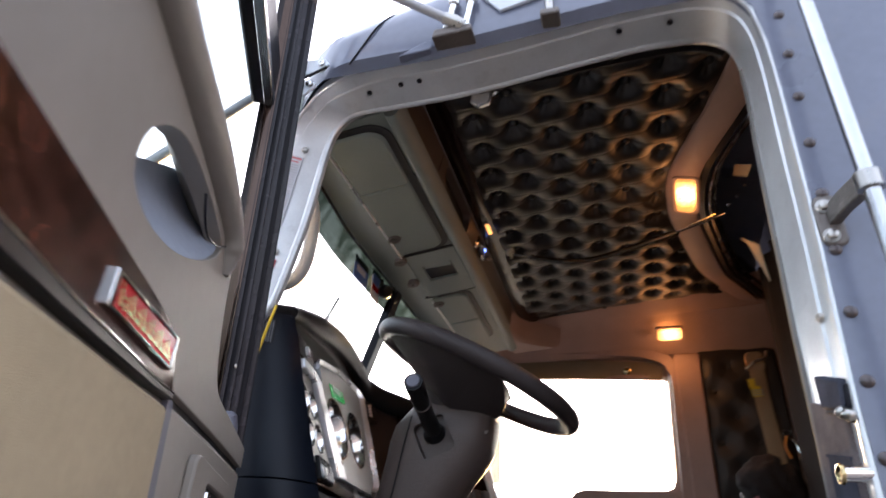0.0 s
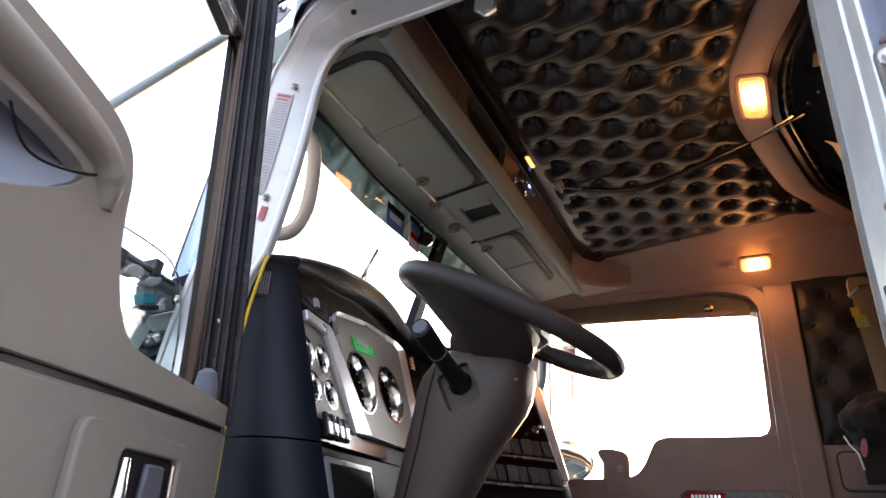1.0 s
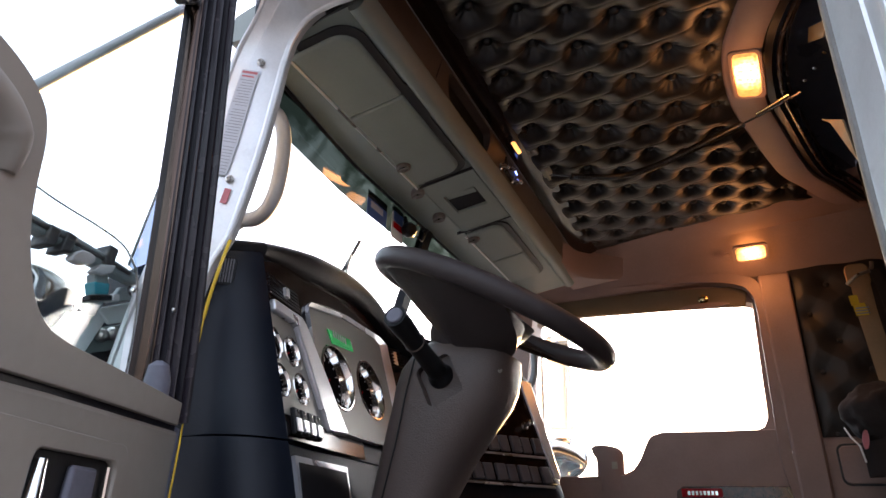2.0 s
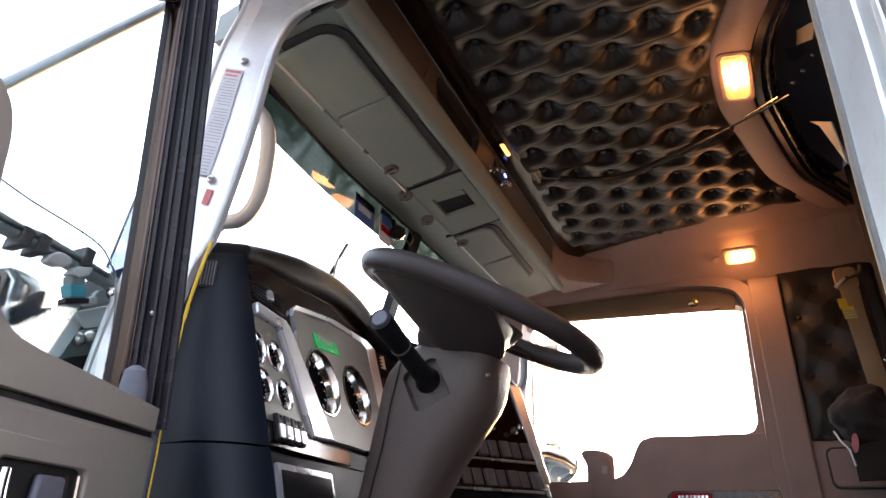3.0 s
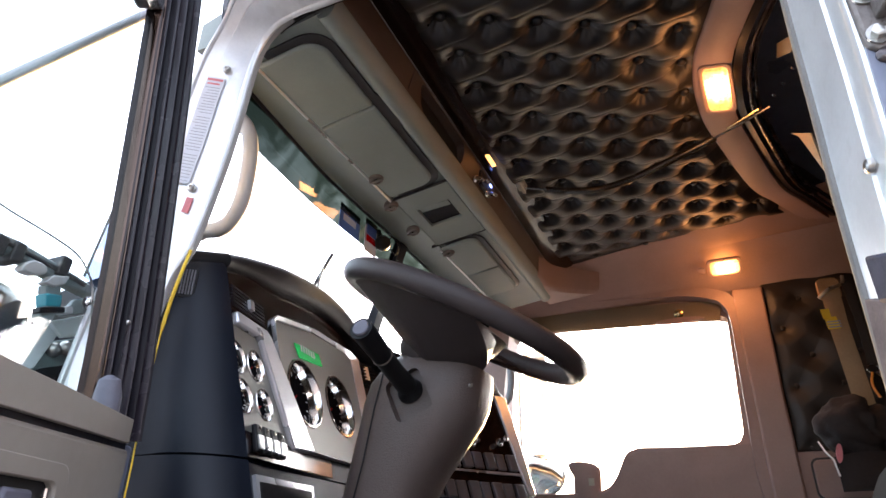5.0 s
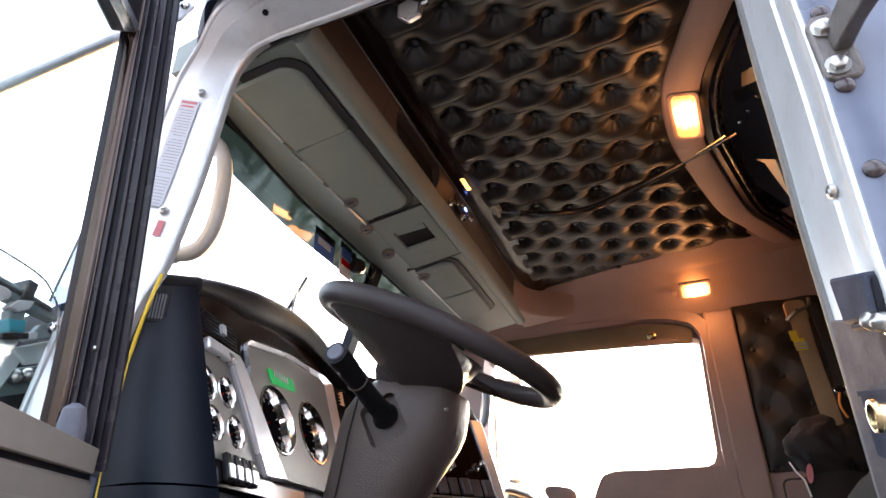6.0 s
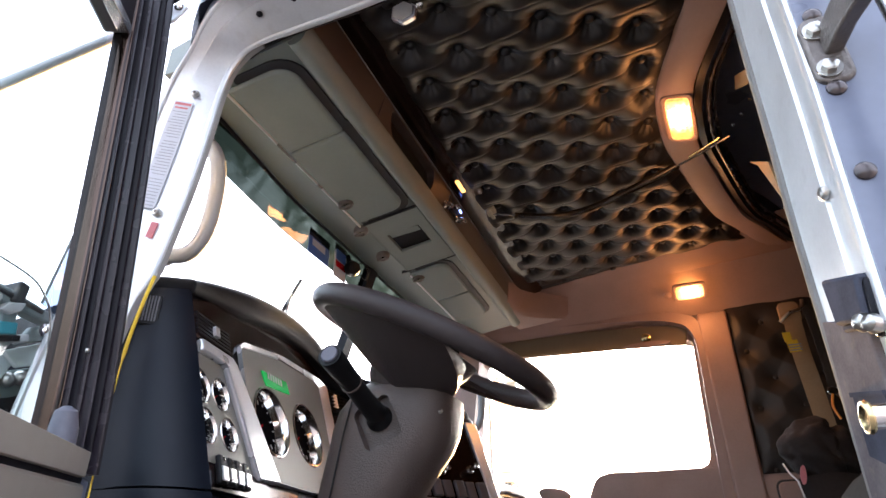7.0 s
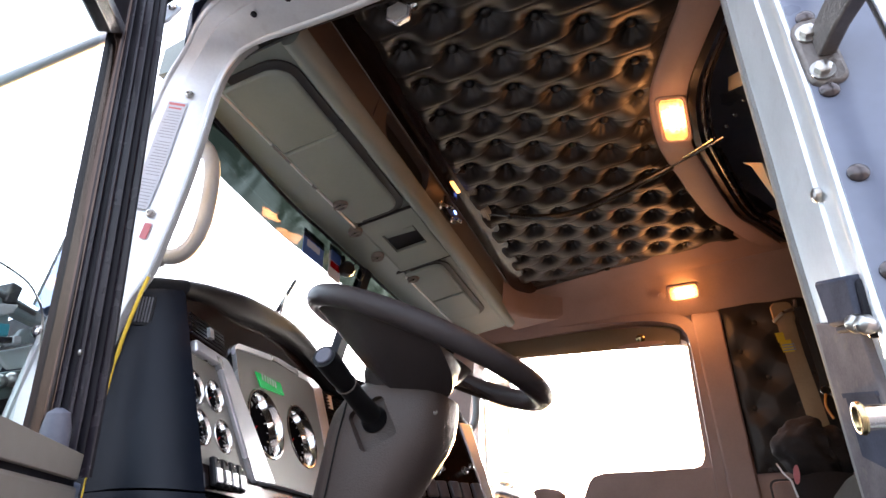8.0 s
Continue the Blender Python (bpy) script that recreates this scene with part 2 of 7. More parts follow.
M = dict(
    ground=mat("brown_gravel_yard", (0.155, 0.130, 0.115), 0.8, scale=3, bump=0.8, bump_scale=60, vary=0.3),
    paint=mat("blue_grey_paint", (0.155, 0.172, 0.235), 0.3, coat=0.5, scale=4, stains=0.25),
    post_alu=mat("whitish_oxidised_aluminium", (0.76, 0.78, 0.79), 0.33, 0.45, vary=0.06, scale=14, bump=0.05, bump_scale=300, stains=0.14),
    edge_seal=mat("matt_grey_edge_rubber", (0.22, 0.215, 0.205), 0.85, vary=0.1, scale=20, spec=0.0),
    rail_grey=mat("pale_grey_rail_rubber", (0.27, 0.27, 0.275), 0.55, vary=0.08, bump=0.1, bump_scale=600),
    rivet=mat("bronze_rivet_head", (0.10, 0.085, 0.085), 0.22, 0.6, vary=0.15, scale=30),
    bumper=mat("blue_grey_bumper_rubber", (0.070, 0.074, 0.096), 0.8, vary=0.2, scale=30, spec=0.0),
    brace=mat("pale_grey_brace_tube", (0.42, 0.41, 0.42), 0.4, 0.3, vary=0.08),
    alu_bright=mat("polished_aluminium", (0.58, 0.59, 0.61), 0.22, 1.0, vary=0.06, scale=8, stains=0.1),
    chrome=mat("chrome", (0.85, 0.84, 0.82), 0.08, 1.0, vary=0.03),
    steel=mat("bolt_steel", (0.5, 0.48, 0.45), 0.3, 1.0, vary=0.15, scale=40),
    taupe=mat("taupe_plastic", (0.33, 0.222, 0.188), 0.55, bump=0.25, bump_scale=700, vary=0.08),
    tan=mat("tan_door_trim", (0.25, 0.222, 0.19), 0.55, bump=0.1, bump_scale=900, vary=0.07, scale=5),
    fabric=mat("tan_fabric", (0.38, 0.30, 0.185), 0.9, bump=0.3, bump_scale=1200, vary=0.12),
    console=mat("grey_console_plastic", (0.215, 0.248, 0.224), 0.46, bump=0.25, bump_scale=800, vary=0.06),
    # near-black for panel joints, and for painted shade in the lid grooves
    console_dark=mat("dark_joint_and_gap_shade", (0.03, 0.03, 0.032), 0.5),
    dash=mat("blue_black_vinyl", (0.0042, 0.0062, 0.0115), 0.42, bump=0.25, bump_scale=700, vary=0.1, spec=0.22),
    brow=mat("matt_brow_vinyl", (0.010, 0.010, 0.011), 0.55, bump=0.25, bump_scale=700, vary=0.1, spec=0.08),
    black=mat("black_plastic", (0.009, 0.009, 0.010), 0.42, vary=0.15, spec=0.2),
    rubber=mat("black_rubber", (0.011, 0.010, 0.0135), 0.32, vary=0.2, scale=20, spec=0.14),
    rubber_grey=mat("grey_rubber", (0.12, 0.12, 0.15), 0.6, vary=0.15),
    panel_vinyl=mat("brown_panel_vinyl", (0.022, 0.018, 0.0165), 0.52, bump=0.2, bump_scale=500, vary=0.1),
    brass=mat("yellow_zinc", (0.62, 0.50, 0.26), 0.25, 1.0, vary=0.1),
    cowl=mat("grey_green_cowl_paint", (0.16, 0.20, 0.19), 0.45, vary=0.15, scale=14),
    # brown tint stands for what the bright metal post mirrors
    post_side=mat("brown_reflection_tint", (0.085, 0.060, 0.050), 0.16, 1.0, vary=0.15, scale=10),
    arm_grey=mat("grey_arm_plastic", (0.15, 0.175, 0.18), 0.45, vary=0.15),
    pale_plate=mat("pale_blue_plate", (0.72, 0.77, 0.83), 0.4, vary=0.06),
    rubber_ridge=mat("glossy_rubber_ridge", (0.022, 0.018, 0.024), 0.26, vary=0.2, scale=20, spec=0.35),
    dial=mat("dial_face", (0.006, 0.006, 0.007), 0.8, spec=0.0),
    # dim reflections on the post face are put into this base colour
    post_metal=mat("dim_reflection_tint", (0.034, 0.029, 0.029), 0.2, 0.9, spec=0.4, vary=0.1, scale=14),
    seal=mat("seal_edge", (0.10, 0.095, 0.105), 0.35, vary=0.2, scale=20),
    striker=mat("brown_grey_striker_paint", (0.155, 0.138, 0.142), 0.75, vary=0.2, scale=30, stains=0.3, spec=0.0),
    plate=mat("dull_grey_paint", (0.026, 0.024, 0.027), 0.6, vary=0.2, scale=30, stains=0.3),
    wheel=mat("wheel_grain", (0.046, 0.037, 0.036), 0.45, bump=0.3, bump_scale=900, vary=0.1, spec=0.22),
    column=mat("column_plastic", (0.088, 0.065, 0.057), 0.46, bump=0.6, bump_scale=330, vary=0.08, spec=0.5),
    vinyl=mat("tufted_black_vinyl", (0.0150, 0.0135, 0.0136), 0.46, bump=0.1, bump_scale=700, vary=0.15, spec=0.62),
    champagne=mat("champagne_panel", (0.165, 0.162, 0.147), 0.4, 0.3, vary=0.05),
    silver=mat("silver_bezel", (0.62, 0.63, 0.66), 0.28, 0.7, vary=0.04),
    wood=wood("dark_burl", (0.004, 0.002, 0.0018), (0.019, 0.007, 0.005), spec=0.45),
    brownwood=wood("brown_burl", (0.016, 0.0065, 0.005), (0.085, 0.030, 0.020), spec=0.45),
    red=mat("red_enamel", (0.36, 0.004, 0.008), 0.25, spec=0.12),
    white=mat("white_print", (0.75, 0.75, 0.73), 0.5),
    white_paint=mat("white_bracket_paint", (0.62, 0.66, 0.65), 0.4),
    cord=mat("black_cord", (0.018, 0.016, 0.015), 0.2, spec=0.8),
    door_glass=glass("greenish_door_glass", (0.90, 0.95, 0.94)),
    deflector=glass("pale_blue_plastic", (0.42, 0.47, 0.55)),
    paper=mat("label_paper", (0.55, 0.56, 0.6), 0.5, vary=0.05),
    ink=mat("label_ink", (0.30, 0.31, 0.33), 0.5),
    red_print=mat("red_print", (0.55, 0.16, 0.17), 0.5),
    yellow=mat("yellow_tag", (0.75, 0.5, 0.02), 0.5),
    strap=mat("tan_webbing", (0.34, 0.22, 0.12), 0.8, bump=0.5, bump_scale=900),
    brown=mat("brown_plastic", (0.075, 0.053, 0.044), 0.42, bump=0.15, bump_scale=700),
    # blue-grey stands for sky light falling into the tan handle scoop
    recess=mat("sky_tinted_recess", (0.31, 0.34, 0.40), 0.45, bump=0.2, bump_scale=600),
    hat=mat("dark_felt_cap", (0.022, 0.016, 0.015), 0.9, bump=0.6, bump_scale=500, vary=0.25),
    pink=mat("pink_patch", (0.6, 0.2, 0.22), 0.7),
    teal=mat("teal_tape", (0.03, 0.22, 0.28), 0.4),
    seat=mat("grey_seat_vinyl", (0.06, 0.062, 0.06), 0.7, spec=0.0, bump=0.2, bump_scale=500),
    curtain=mat("dark_curtain", (0.035, 0.028, 0.024), 0.9, bump=0.5, bump_scale=200),
    cream=mat("cream_card", (0.42, 0.39, 0.30), 0.6),
    green=glow("green_display", (0.01, 0.26, 0.05), 0.09),
    ember=glow("amber_strip_glow", (1.0, 0.35, 0.08), 0.55),
    blue_led=glow("blue_pilot_light", (0.2, 0.3, 1.0), 1.2),
    glass=glass("clear_glass"),
    shade=translucent("olive_shade_cloth", (0.24, 0.19, 0.13)),
    cast=mat("cast_bracket", (0.17, 0.15, 0.137), 0.45, 0.6, bump=0.9, bump_scale=120, vary=0.2),
    trim_grey=mat("pale_grey_trim", (0.30, 0.30, 0.29), 0.5, bump=0.15, bump_scale=600),
    # the second, paler tone imitates reflections in the band
    tint=glass("green_tint_band", (0.06, 0.075, 0.066), sheen_tone=(0.15, 0.175, 0.17)),
    mirror=mat("mirror_glass", (0.9, 0.9, 0.9), 0.03, 1.0, vary=0.01),
    blue=mat("blue_sticker", (0.05, 0.13, 0.4), 0.4),
    orange=mat("orange_loop", (0.7, 0.22, 0.02), 0.5),
)


# ---- building helpers ----
def part(name, bm, material, parent=None, label="", smooth=True, bevel=0.0, m=None):
    """Links a bmesh as one mesh object, under a thing or a part where parent is given."""
    bmesh.ops.recalc_face_normals(bm, faces=bm.faces)
    me = bpy.data.meshes.new(name)
    if m is not None:
        bm.transform(m)
    bm.to_mesh(me)
    bm.free()
    for one in material if isinstance(material, (list, tuple)) else (material,):
        me.materials.append(one)
    if smooth:
        me.shade_smooth()
        me.set_sharp_from_angle(angle=radians(38))
    ob = new(name, me)
    if parent is not None:
        ob.parent = parent
    if label:
        tagged(ob, label)
    if bevel:
        mod = ob.modifiers.new("edges", "BEVEL")
        mod.width, mod.segments, mod.limit_method, mod.angle_limit = bevel, 2, "ANGLE", radians(40)
        mod.harden_normals = False
    return ob


def thing(name, label, category, group="", kind="", at=(0, 0, 0)):
    e = new(name)
    e.empty_display_size = 0.02
    return tagged(e, label, category, group, kind)


def box(bm, lo, hi, m=None):
    c = [(a + b) / 2 for a, b in zip(lo, hi)]
    s = [abs(b - a) for a, b in zip(lo, hi)]
    t = Matrix.Translation(c) @ Matrix.Diagonal((*s, 1))
    bmesh.ops.create_cube(bm, size=1, matrix=(m @ t) if m is not None else t)
    return bm


def slab(pts, axis, a, b, bm=None, m=None):
    """Polygon pts in the plane across axis, drawn out from a to b along it."""
    bm = bm or bmesh.new()

    def put(p, d):
        v = list(p)
        v.insert("xyz".index(axis), d)
        v = Vector(v)
        return bm.verts.new(m @ v if m is not None else v)
    lo, hi = [put(p, a) for p in pts], [put(p, b) for p in pts]
    n = len(pts)
    bm.faces.new(lo[::-1]), bm.faces.new(hi)
    for i in range(n):
        bm.faces.new((lo[i], lo[(i + 1) % n], hi[(i + 1) % n], hi[i]))
    return bm


def ring_slab(outer, inner, axis, a, b, bm=None, m=None):
    """A plate with one opening: outer and inner outlines have the same number of points."""
    bm = bm or bmesh.new()

    def put(p, d):
        v = list(p)
        v.insert("xyz".index(axis), d)
        v = Vector(v)
        return bm.verts.new(m @ v if m is not None else v)
    o0, o1 = [put(p, a) for p in outer], [put(p, b) for p in outer]
    i0, i1 = [put(p, a) for p in inner], [put(p, b) for p in inner]
    n = len(outer)
    for k in range(n):
        j = (k + 1) % n
        bm.faces.new((o0[k], o0[j], i0[j], i0[k]))
        bm.faces.new((o1[k], i1[k], i1[j], o1[j]))
        bm.faces.new((o0[k], o1[k], o1[j], o0[j]))
        bm.faces.new((i0[k], i0[j], i1[j], i1[k]))
    return bm


def round_rect(x0, z0, x1, z1, r, n=5):
    out = []
    for cx, cz, a0 in ((x1 - r, z1 - r, 0), (x0 + r, z1 - r, 90), (x0 + r, z0 + r, 180), (x1 - r, z0 + r, 270)):
        for k in range(n + 1):
            a = radians(a0 + 90 * k / n)
            out.append((cx + r * math.cos(a), cz + r * math.sin(a)))
    return out


def smooth_line(pts, n=8, closed=False):
    """Points along a Catmull-Rom curve through pts."""
    P = [Vector(p) for p in pts]
    out, last = [], len(P) if closed else len(P) - 1
    for i in range(last):
        if closed:
            a, b, c, d = P[i - 1], P[i], P[(i + 1) % len(P)], P[(i + 2) % len(P)]
        else:
            a, b, c, d = P[max(i - 1, 0)], P[i], P[i + 1], P[min(i + 2, len(P) - 1)]
        for k in range(n):
            t = k / n
            out.append(0.5 * ((2 * b) + (c - a) * t + (2 * a - 5 * b + 4 * c - d) * t * t + (3 * b - a - 3 * c + d) * t ** 3))
    if not closed:
        out.append(P[-1])
    return out


def tube(pts, r, seg=10, bm=None, closed=False, flat=1.0, up=(0, 0, 1)):
    """Round bar along pts; r may be a list. flat squeezes the section along its second axis."""
    bm = bm or bmesh.new()
    P = [Vector(p) for p in pts]
    n = len(P)
    rr = r if isinstance(r, (list, tuple)) else [r] * n
    rings, side = [], None
    for i, p in enumerate(P):
        if closed:
            t = (P[(i + 1) % n] - P[i - 1]).normalized()
        else:
            t = (P[min(i + 1, n - 1)] - P[max(i - 1, 0)]).normalized()
        if side is None:
            ref = Vector(up) if abs(t.dot(Vector(up))) < 0.95 else Vector((1, 0, 0))
            side = t.cross(ref).normalized()
        side = (side - t * side.dot(t)).normalized()
        other = t.cross(side)
        rings.append([bm.verts.new(p + rr[i] * (math.cos(2 * math.pi * k / seg) * side + flat * math.sin(2 * math.pi * k / seg) * other)) for k in range(seg)])
    for i in range(n if closed else n - 1):
        A, B = rings[i], rings[(i + 1) % n]
        for k in range(seg):
            bm.faces.new((A[k], A[(k + 1) % seg], B[(k + 1) % seg], B[k]))
    if not closed:
        bm.faces.new(rings[0][::-1]), bm.faces.new(rings[-1])
    return bm


def lathe(profile, seg=24, m=None, bm=None, caps=True):
    """Turns (radius, height) pairs about the local z axis."""
    bm = bm or bmesh.new()
    rings = []
    for r, h in profile:
        ring = []
        for k in range(seg):
            a = 2 * math.pi * k / seg
            v = Vector((max(r, 1e-4) * math.cos(a), max(r, 1e-4) * math.sin(a), h))
            ring.append(bm.verts.new(m @ v if m is not None else v))
        rings.append(ring)
    for A, B in zip(rings, rings[1:]):
        for k in range(seg):
            bm.faces.new((A[k], A[(k + 1) % seg], B[(k + 1) % seg], B[k]))
    if caps:
        bm.faces.new(rings[0][::-1]), bm.faces.new(rings[-1])
    return bm


def loft(sections, close=True, cap=True, bm=None):
    """Skin over sections, each a list of 3D points of the same count."""
    bm = bm or bmesh.new()
    rows = [[bm.verts.new(Vector(p)) for p in s] for s in sections]
    n = len(rows[0])
    for A, B in zip(rows, rows[1:]):
        for k in range(n if close else n - 1):
            bm.faces.new((A[k], A[(k + 1) % n], B[(k + 1) % n], B[k]))
    if cap and close:
        bm.faces.new(rows[0][::-1]), bm.faces.new(rows[-1])
    return bm


def facing(place, way, roll=0.0):
    """Pose whose local z axis points along way."""
    q = Vector(way).to_track_quat("Z", "Y").to_matrix().to_4x4()
    return Matrix.Translation(place) @ q @ Matrix.Rotation(roll, 4, "Z")


def screw(place, way, r=0.006, name="screw", material=None, parent=None):
    bm = lathe([(r, 0), (r, r * 0.35), (r * 0.8, r * 0.7), (r * 0.35, r * 0.85), (r * 0.3, r * 0.55)], 12, facing(place, way))
    return part(name, bm, material or M["steel"], parent)


def cut(ob, bm):
    """Takes the solid bm out of the mesh of ob."""
    bmesh.ops.recalc_face_normals(bm, faces=bm.faces)
    me = bpy.data.meshes.new("cutter")
    bm.to_mesh(me)
    bm.free()
    tool = new("cutter", me)
    mod = ob.modifiers.new("cut", "BOOLEAN")
    mod.object, mod.operation, mod.solver = tool, "DIFFERENCE", "EXACT"
    deps = bpy.context.evaluated_depsgraph_get()
    fresh = bpy.data.meshes.new_from_object(ob.evaluated_get(deps))
    ob.modifiers.clear()
    old = ob.data
    ob.data = fresh
    fresh.name = ob.name
    bpy.data.meshes.remove(old)
    bpy.data.objects.remove(tool)
    bpy.data.meshes.remove(me)
    fresh.shade_smooth()
    fresh.set_sharp_from_angle(angle=radians(38))
    return ob


def soften(ob, width, segments=2):
    mod = ob.modifiers.new("edges", "BEVEL")
    mod.width, mod.segments, mod.limit_method, mod.angle_limit = width, segments, "ANGLE", radians(40)
    return ob

# ---- setting ----
RISE = 0.065  # the roof rises towards the rear


def grid_ground():
    bm = bmesh.new()
    bmesh.ops.create_grid(bm, x_segments=40, y_segments=40, size=600)
    for v in bm.verts:
        d = v.co.xy.length
        v.co.z = -0.002 * d * noise.noise(v.co / 60) if d > 20 else 0
    return tagged(part("ground", bm, M["ground"]), "grey-brown gravel yard under the truck", "ground", kind="structure")


grid_ground()

# inner edge of the door opening, as (x, z), from the foot of the windscreen pillar over the head to the foot of the rear post
OPENING = ([(-0.74, 1.25), (-0.735, 1.7), (-0.71, 2.1), (-0.672, 2.30), (-0.648, 2.35)]
           + [tuple(p[:2]) for p in smooth_line([(-0.632, 2.38, 0), (-0.612, 2.47, 0), (-0.597, 2.55, 0), (-0.585, 2.65, 0), (-0.577, 2.72, 0), (-0.562, 2.775, 0), (-0.53, 2.81, 0), (-0.48, 2.827, 0), (-0.42, 2.831, 0), (-0.227, 2.831, 0), (0.049, 2.849, 0), (0.13, 2.853, 0), (0.19, 2.846, 0), (0.229, 2.822, 0), (0.247, 2.78, 0), (0.251, 2.70, 0)], 4)]
           + [(0.244, 2.56), (0.236, 2.43), (0.231, 2.25), (0.228, 2.10), (0.224, 1.9), (0.222, 1.25)])


def swept_edge(outline, profile, width):
    """Profile of (share of the width outward, y) pairs carried along an outline in the x-z plane."""
    bm, rows, n = bmesh.new(), [], len(outline)
    for i in range(n):
        a, b = Vector(outline[max(i - 1, 0)]), Vector(outline[min(i + 1, n - 1)])
        t = (b - a).normalized()
        out = Vector((-t.y, t.x))
        w = width(*outline[i])
        rows.append([bm.verts.new((outline[i][0] + out.x * u * w, y, outline[i][1] + out.y * u * w)) for u, y in profile])
    for A, B in zip(rows, rows[1:]):
        for k in range(len(profile) - 1):
            bm.faces.new((A[k], A[k + 1], B[k + 1], B[k]))
    return bm


def flange_width(x, z):
    a = min(max((x + 0.1) / 0.35, 0), 1)
    lower = min(max((2.84 - z) / 0.2, 0), 1)
    return 0.088 * (1 - a) + (0.086 - 0.042 * lower) * a + 0.022 * (1 - a) * lower


frame_ob = tagged(new("door_frame"), "satin aluminium frame around the open cab doorway", "door frame", kind="structure")
# the jamb is a deep reveal: its inner edge and its outer edge on the skin of the cab, both placed along the camera's
# sight lines
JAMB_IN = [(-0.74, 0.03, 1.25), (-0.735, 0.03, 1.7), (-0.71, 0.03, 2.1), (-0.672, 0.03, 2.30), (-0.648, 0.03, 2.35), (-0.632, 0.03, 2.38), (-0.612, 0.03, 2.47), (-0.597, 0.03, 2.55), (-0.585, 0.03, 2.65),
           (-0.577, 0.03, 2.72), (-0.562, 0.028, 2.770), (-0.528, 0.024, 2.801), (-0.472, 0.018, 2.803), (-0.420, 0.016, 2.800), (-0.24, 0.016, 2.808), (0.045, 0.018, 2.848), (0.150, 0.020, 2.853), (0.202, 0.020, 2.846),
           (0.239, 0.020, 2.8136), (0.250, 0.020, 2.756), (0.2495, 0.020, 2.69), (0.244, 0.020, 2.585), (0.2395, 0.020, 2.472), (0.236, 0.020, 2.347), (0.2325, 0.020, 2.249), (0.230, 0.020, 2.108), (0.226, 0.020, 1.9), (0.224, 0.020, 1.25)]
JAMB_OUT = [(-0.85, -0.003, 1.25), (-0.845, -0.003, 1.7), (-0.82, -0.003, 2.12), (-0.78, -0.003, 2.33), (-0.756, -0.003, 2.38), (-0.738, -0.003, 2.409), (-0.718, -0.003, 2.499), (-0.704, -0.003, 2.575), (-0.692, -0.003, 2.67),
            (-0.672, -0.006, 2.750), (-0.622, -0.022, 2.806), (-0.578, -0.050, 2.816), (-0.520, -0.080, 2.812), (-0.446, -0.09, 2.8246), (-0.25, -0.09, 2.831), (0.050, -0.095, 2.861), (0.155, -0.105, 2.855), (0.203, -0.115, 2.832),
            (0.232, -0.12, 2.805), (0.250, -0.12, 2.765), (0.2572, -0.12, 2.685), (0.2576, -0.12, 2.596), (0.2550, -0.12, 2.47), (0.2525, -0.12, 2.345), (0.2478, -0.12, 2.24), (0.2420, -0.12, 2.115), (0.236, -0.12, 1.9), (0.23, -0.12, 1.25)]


def jamb(profile, first=0):
    """Profile of (share of the depth from the inner edge, height off the face) pairs carried round the doorway."""
    a, b = smooth_line(JAMB_IN[first:], 5), smooth_line(JAMB_OUT[first:], 5)
    bm, rows, n = bmesh.new(), [], len(a)
    for i in range(n):
        t = (a[min(i + 1, n - 1)] - a[max(i - 1, 0)]).normalized()
        up = t.cross(b[i] - a[i]).normalized()
        rows.append([bm.verts.new(a[i].lerp(b[i], f) + up * h) for f, h in profile])
    for A, B in zip(rows, rows[1:]):
        for k in range(len(profile)):
            j = (k + 1) % len(profile)
            bm.faces.new((A[k], A[j], B[j], B[k]))
    return bm


JAMB_SECTION = [(-0.03, -0.012), (-0.03, -0.002), (-0.01, 0.0015), (0.03, 0.0025), (0.07, 0.0018), (0.09, 0.0), (0.12, 0.0), (0.35, -0.001), (0.64, 0.0), (0.66, -0.0028), (0.70, -0.003), (0.90, -0.002), (0.92, 0.002), (0.95, 0.0032), (0.985, 0.002), (1.0, -0.002), (1.0, -0.016)]
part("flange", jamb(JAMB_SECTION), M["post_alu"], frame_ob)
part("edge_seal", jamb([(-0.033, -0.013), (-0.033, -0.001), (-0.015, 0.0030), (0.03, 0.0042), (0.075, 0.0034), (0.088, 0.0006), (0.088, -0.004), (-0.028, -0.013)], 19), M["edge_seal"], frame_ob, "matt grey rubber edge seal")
part("pillar_edge", swept_edge([p for p in OPENING if p[0] < -0.5 and p[1] > 2.34], [(-0.004, 0.0300), (-0.03, 0.0315), (-0.035, 0.033), (-0.035, 0.040), (0.3, 0.046), (0.3, 0.040), (-0.004, 0.038), (-0.004, 0.0300)], flange_width), M["trim_grey"], frame_ob, "pale grey inner pillar trim")
for x, y, z in ((-0.4616, -0.035, 2.8075), (-0.392, -0.038, 2.813), (-0.352, -0.038, 2.8145), (0.0454, -0.04, 2.8525), (0.1367, -0.04, 2.853)):
    part("plug", lathe([(0.0055, -0.001), (0.0055, 0.002), (0.004, 0.0032)], 12, facing((x, y, z), (0, -0.1, -1))), M["rubber"], frame_ob, "dark plug")
screw((0.2432, -0.074, 2.2385), (-1, -0.25, 0), 0.0065, parent=frame_ob)


def on_pillar(z, u, proud):
    """Point on the slanted face of the windscreen pillar, u of its width out from the opening."""
    x = next(p[0] + (q[0] - p[0]) * (z - p[1]) / (q[1] - p[1]) for p, q in zip(OPENING, OPENING[1:]) if p[1] <= z <= q[1])
    y = 0.0285 - 0.033 * u
    w = flange_width(x, z)
    return Vector((x - 0.965 * u * w - 0.3 * proud, y - proud, z + 0.26 * u * w))


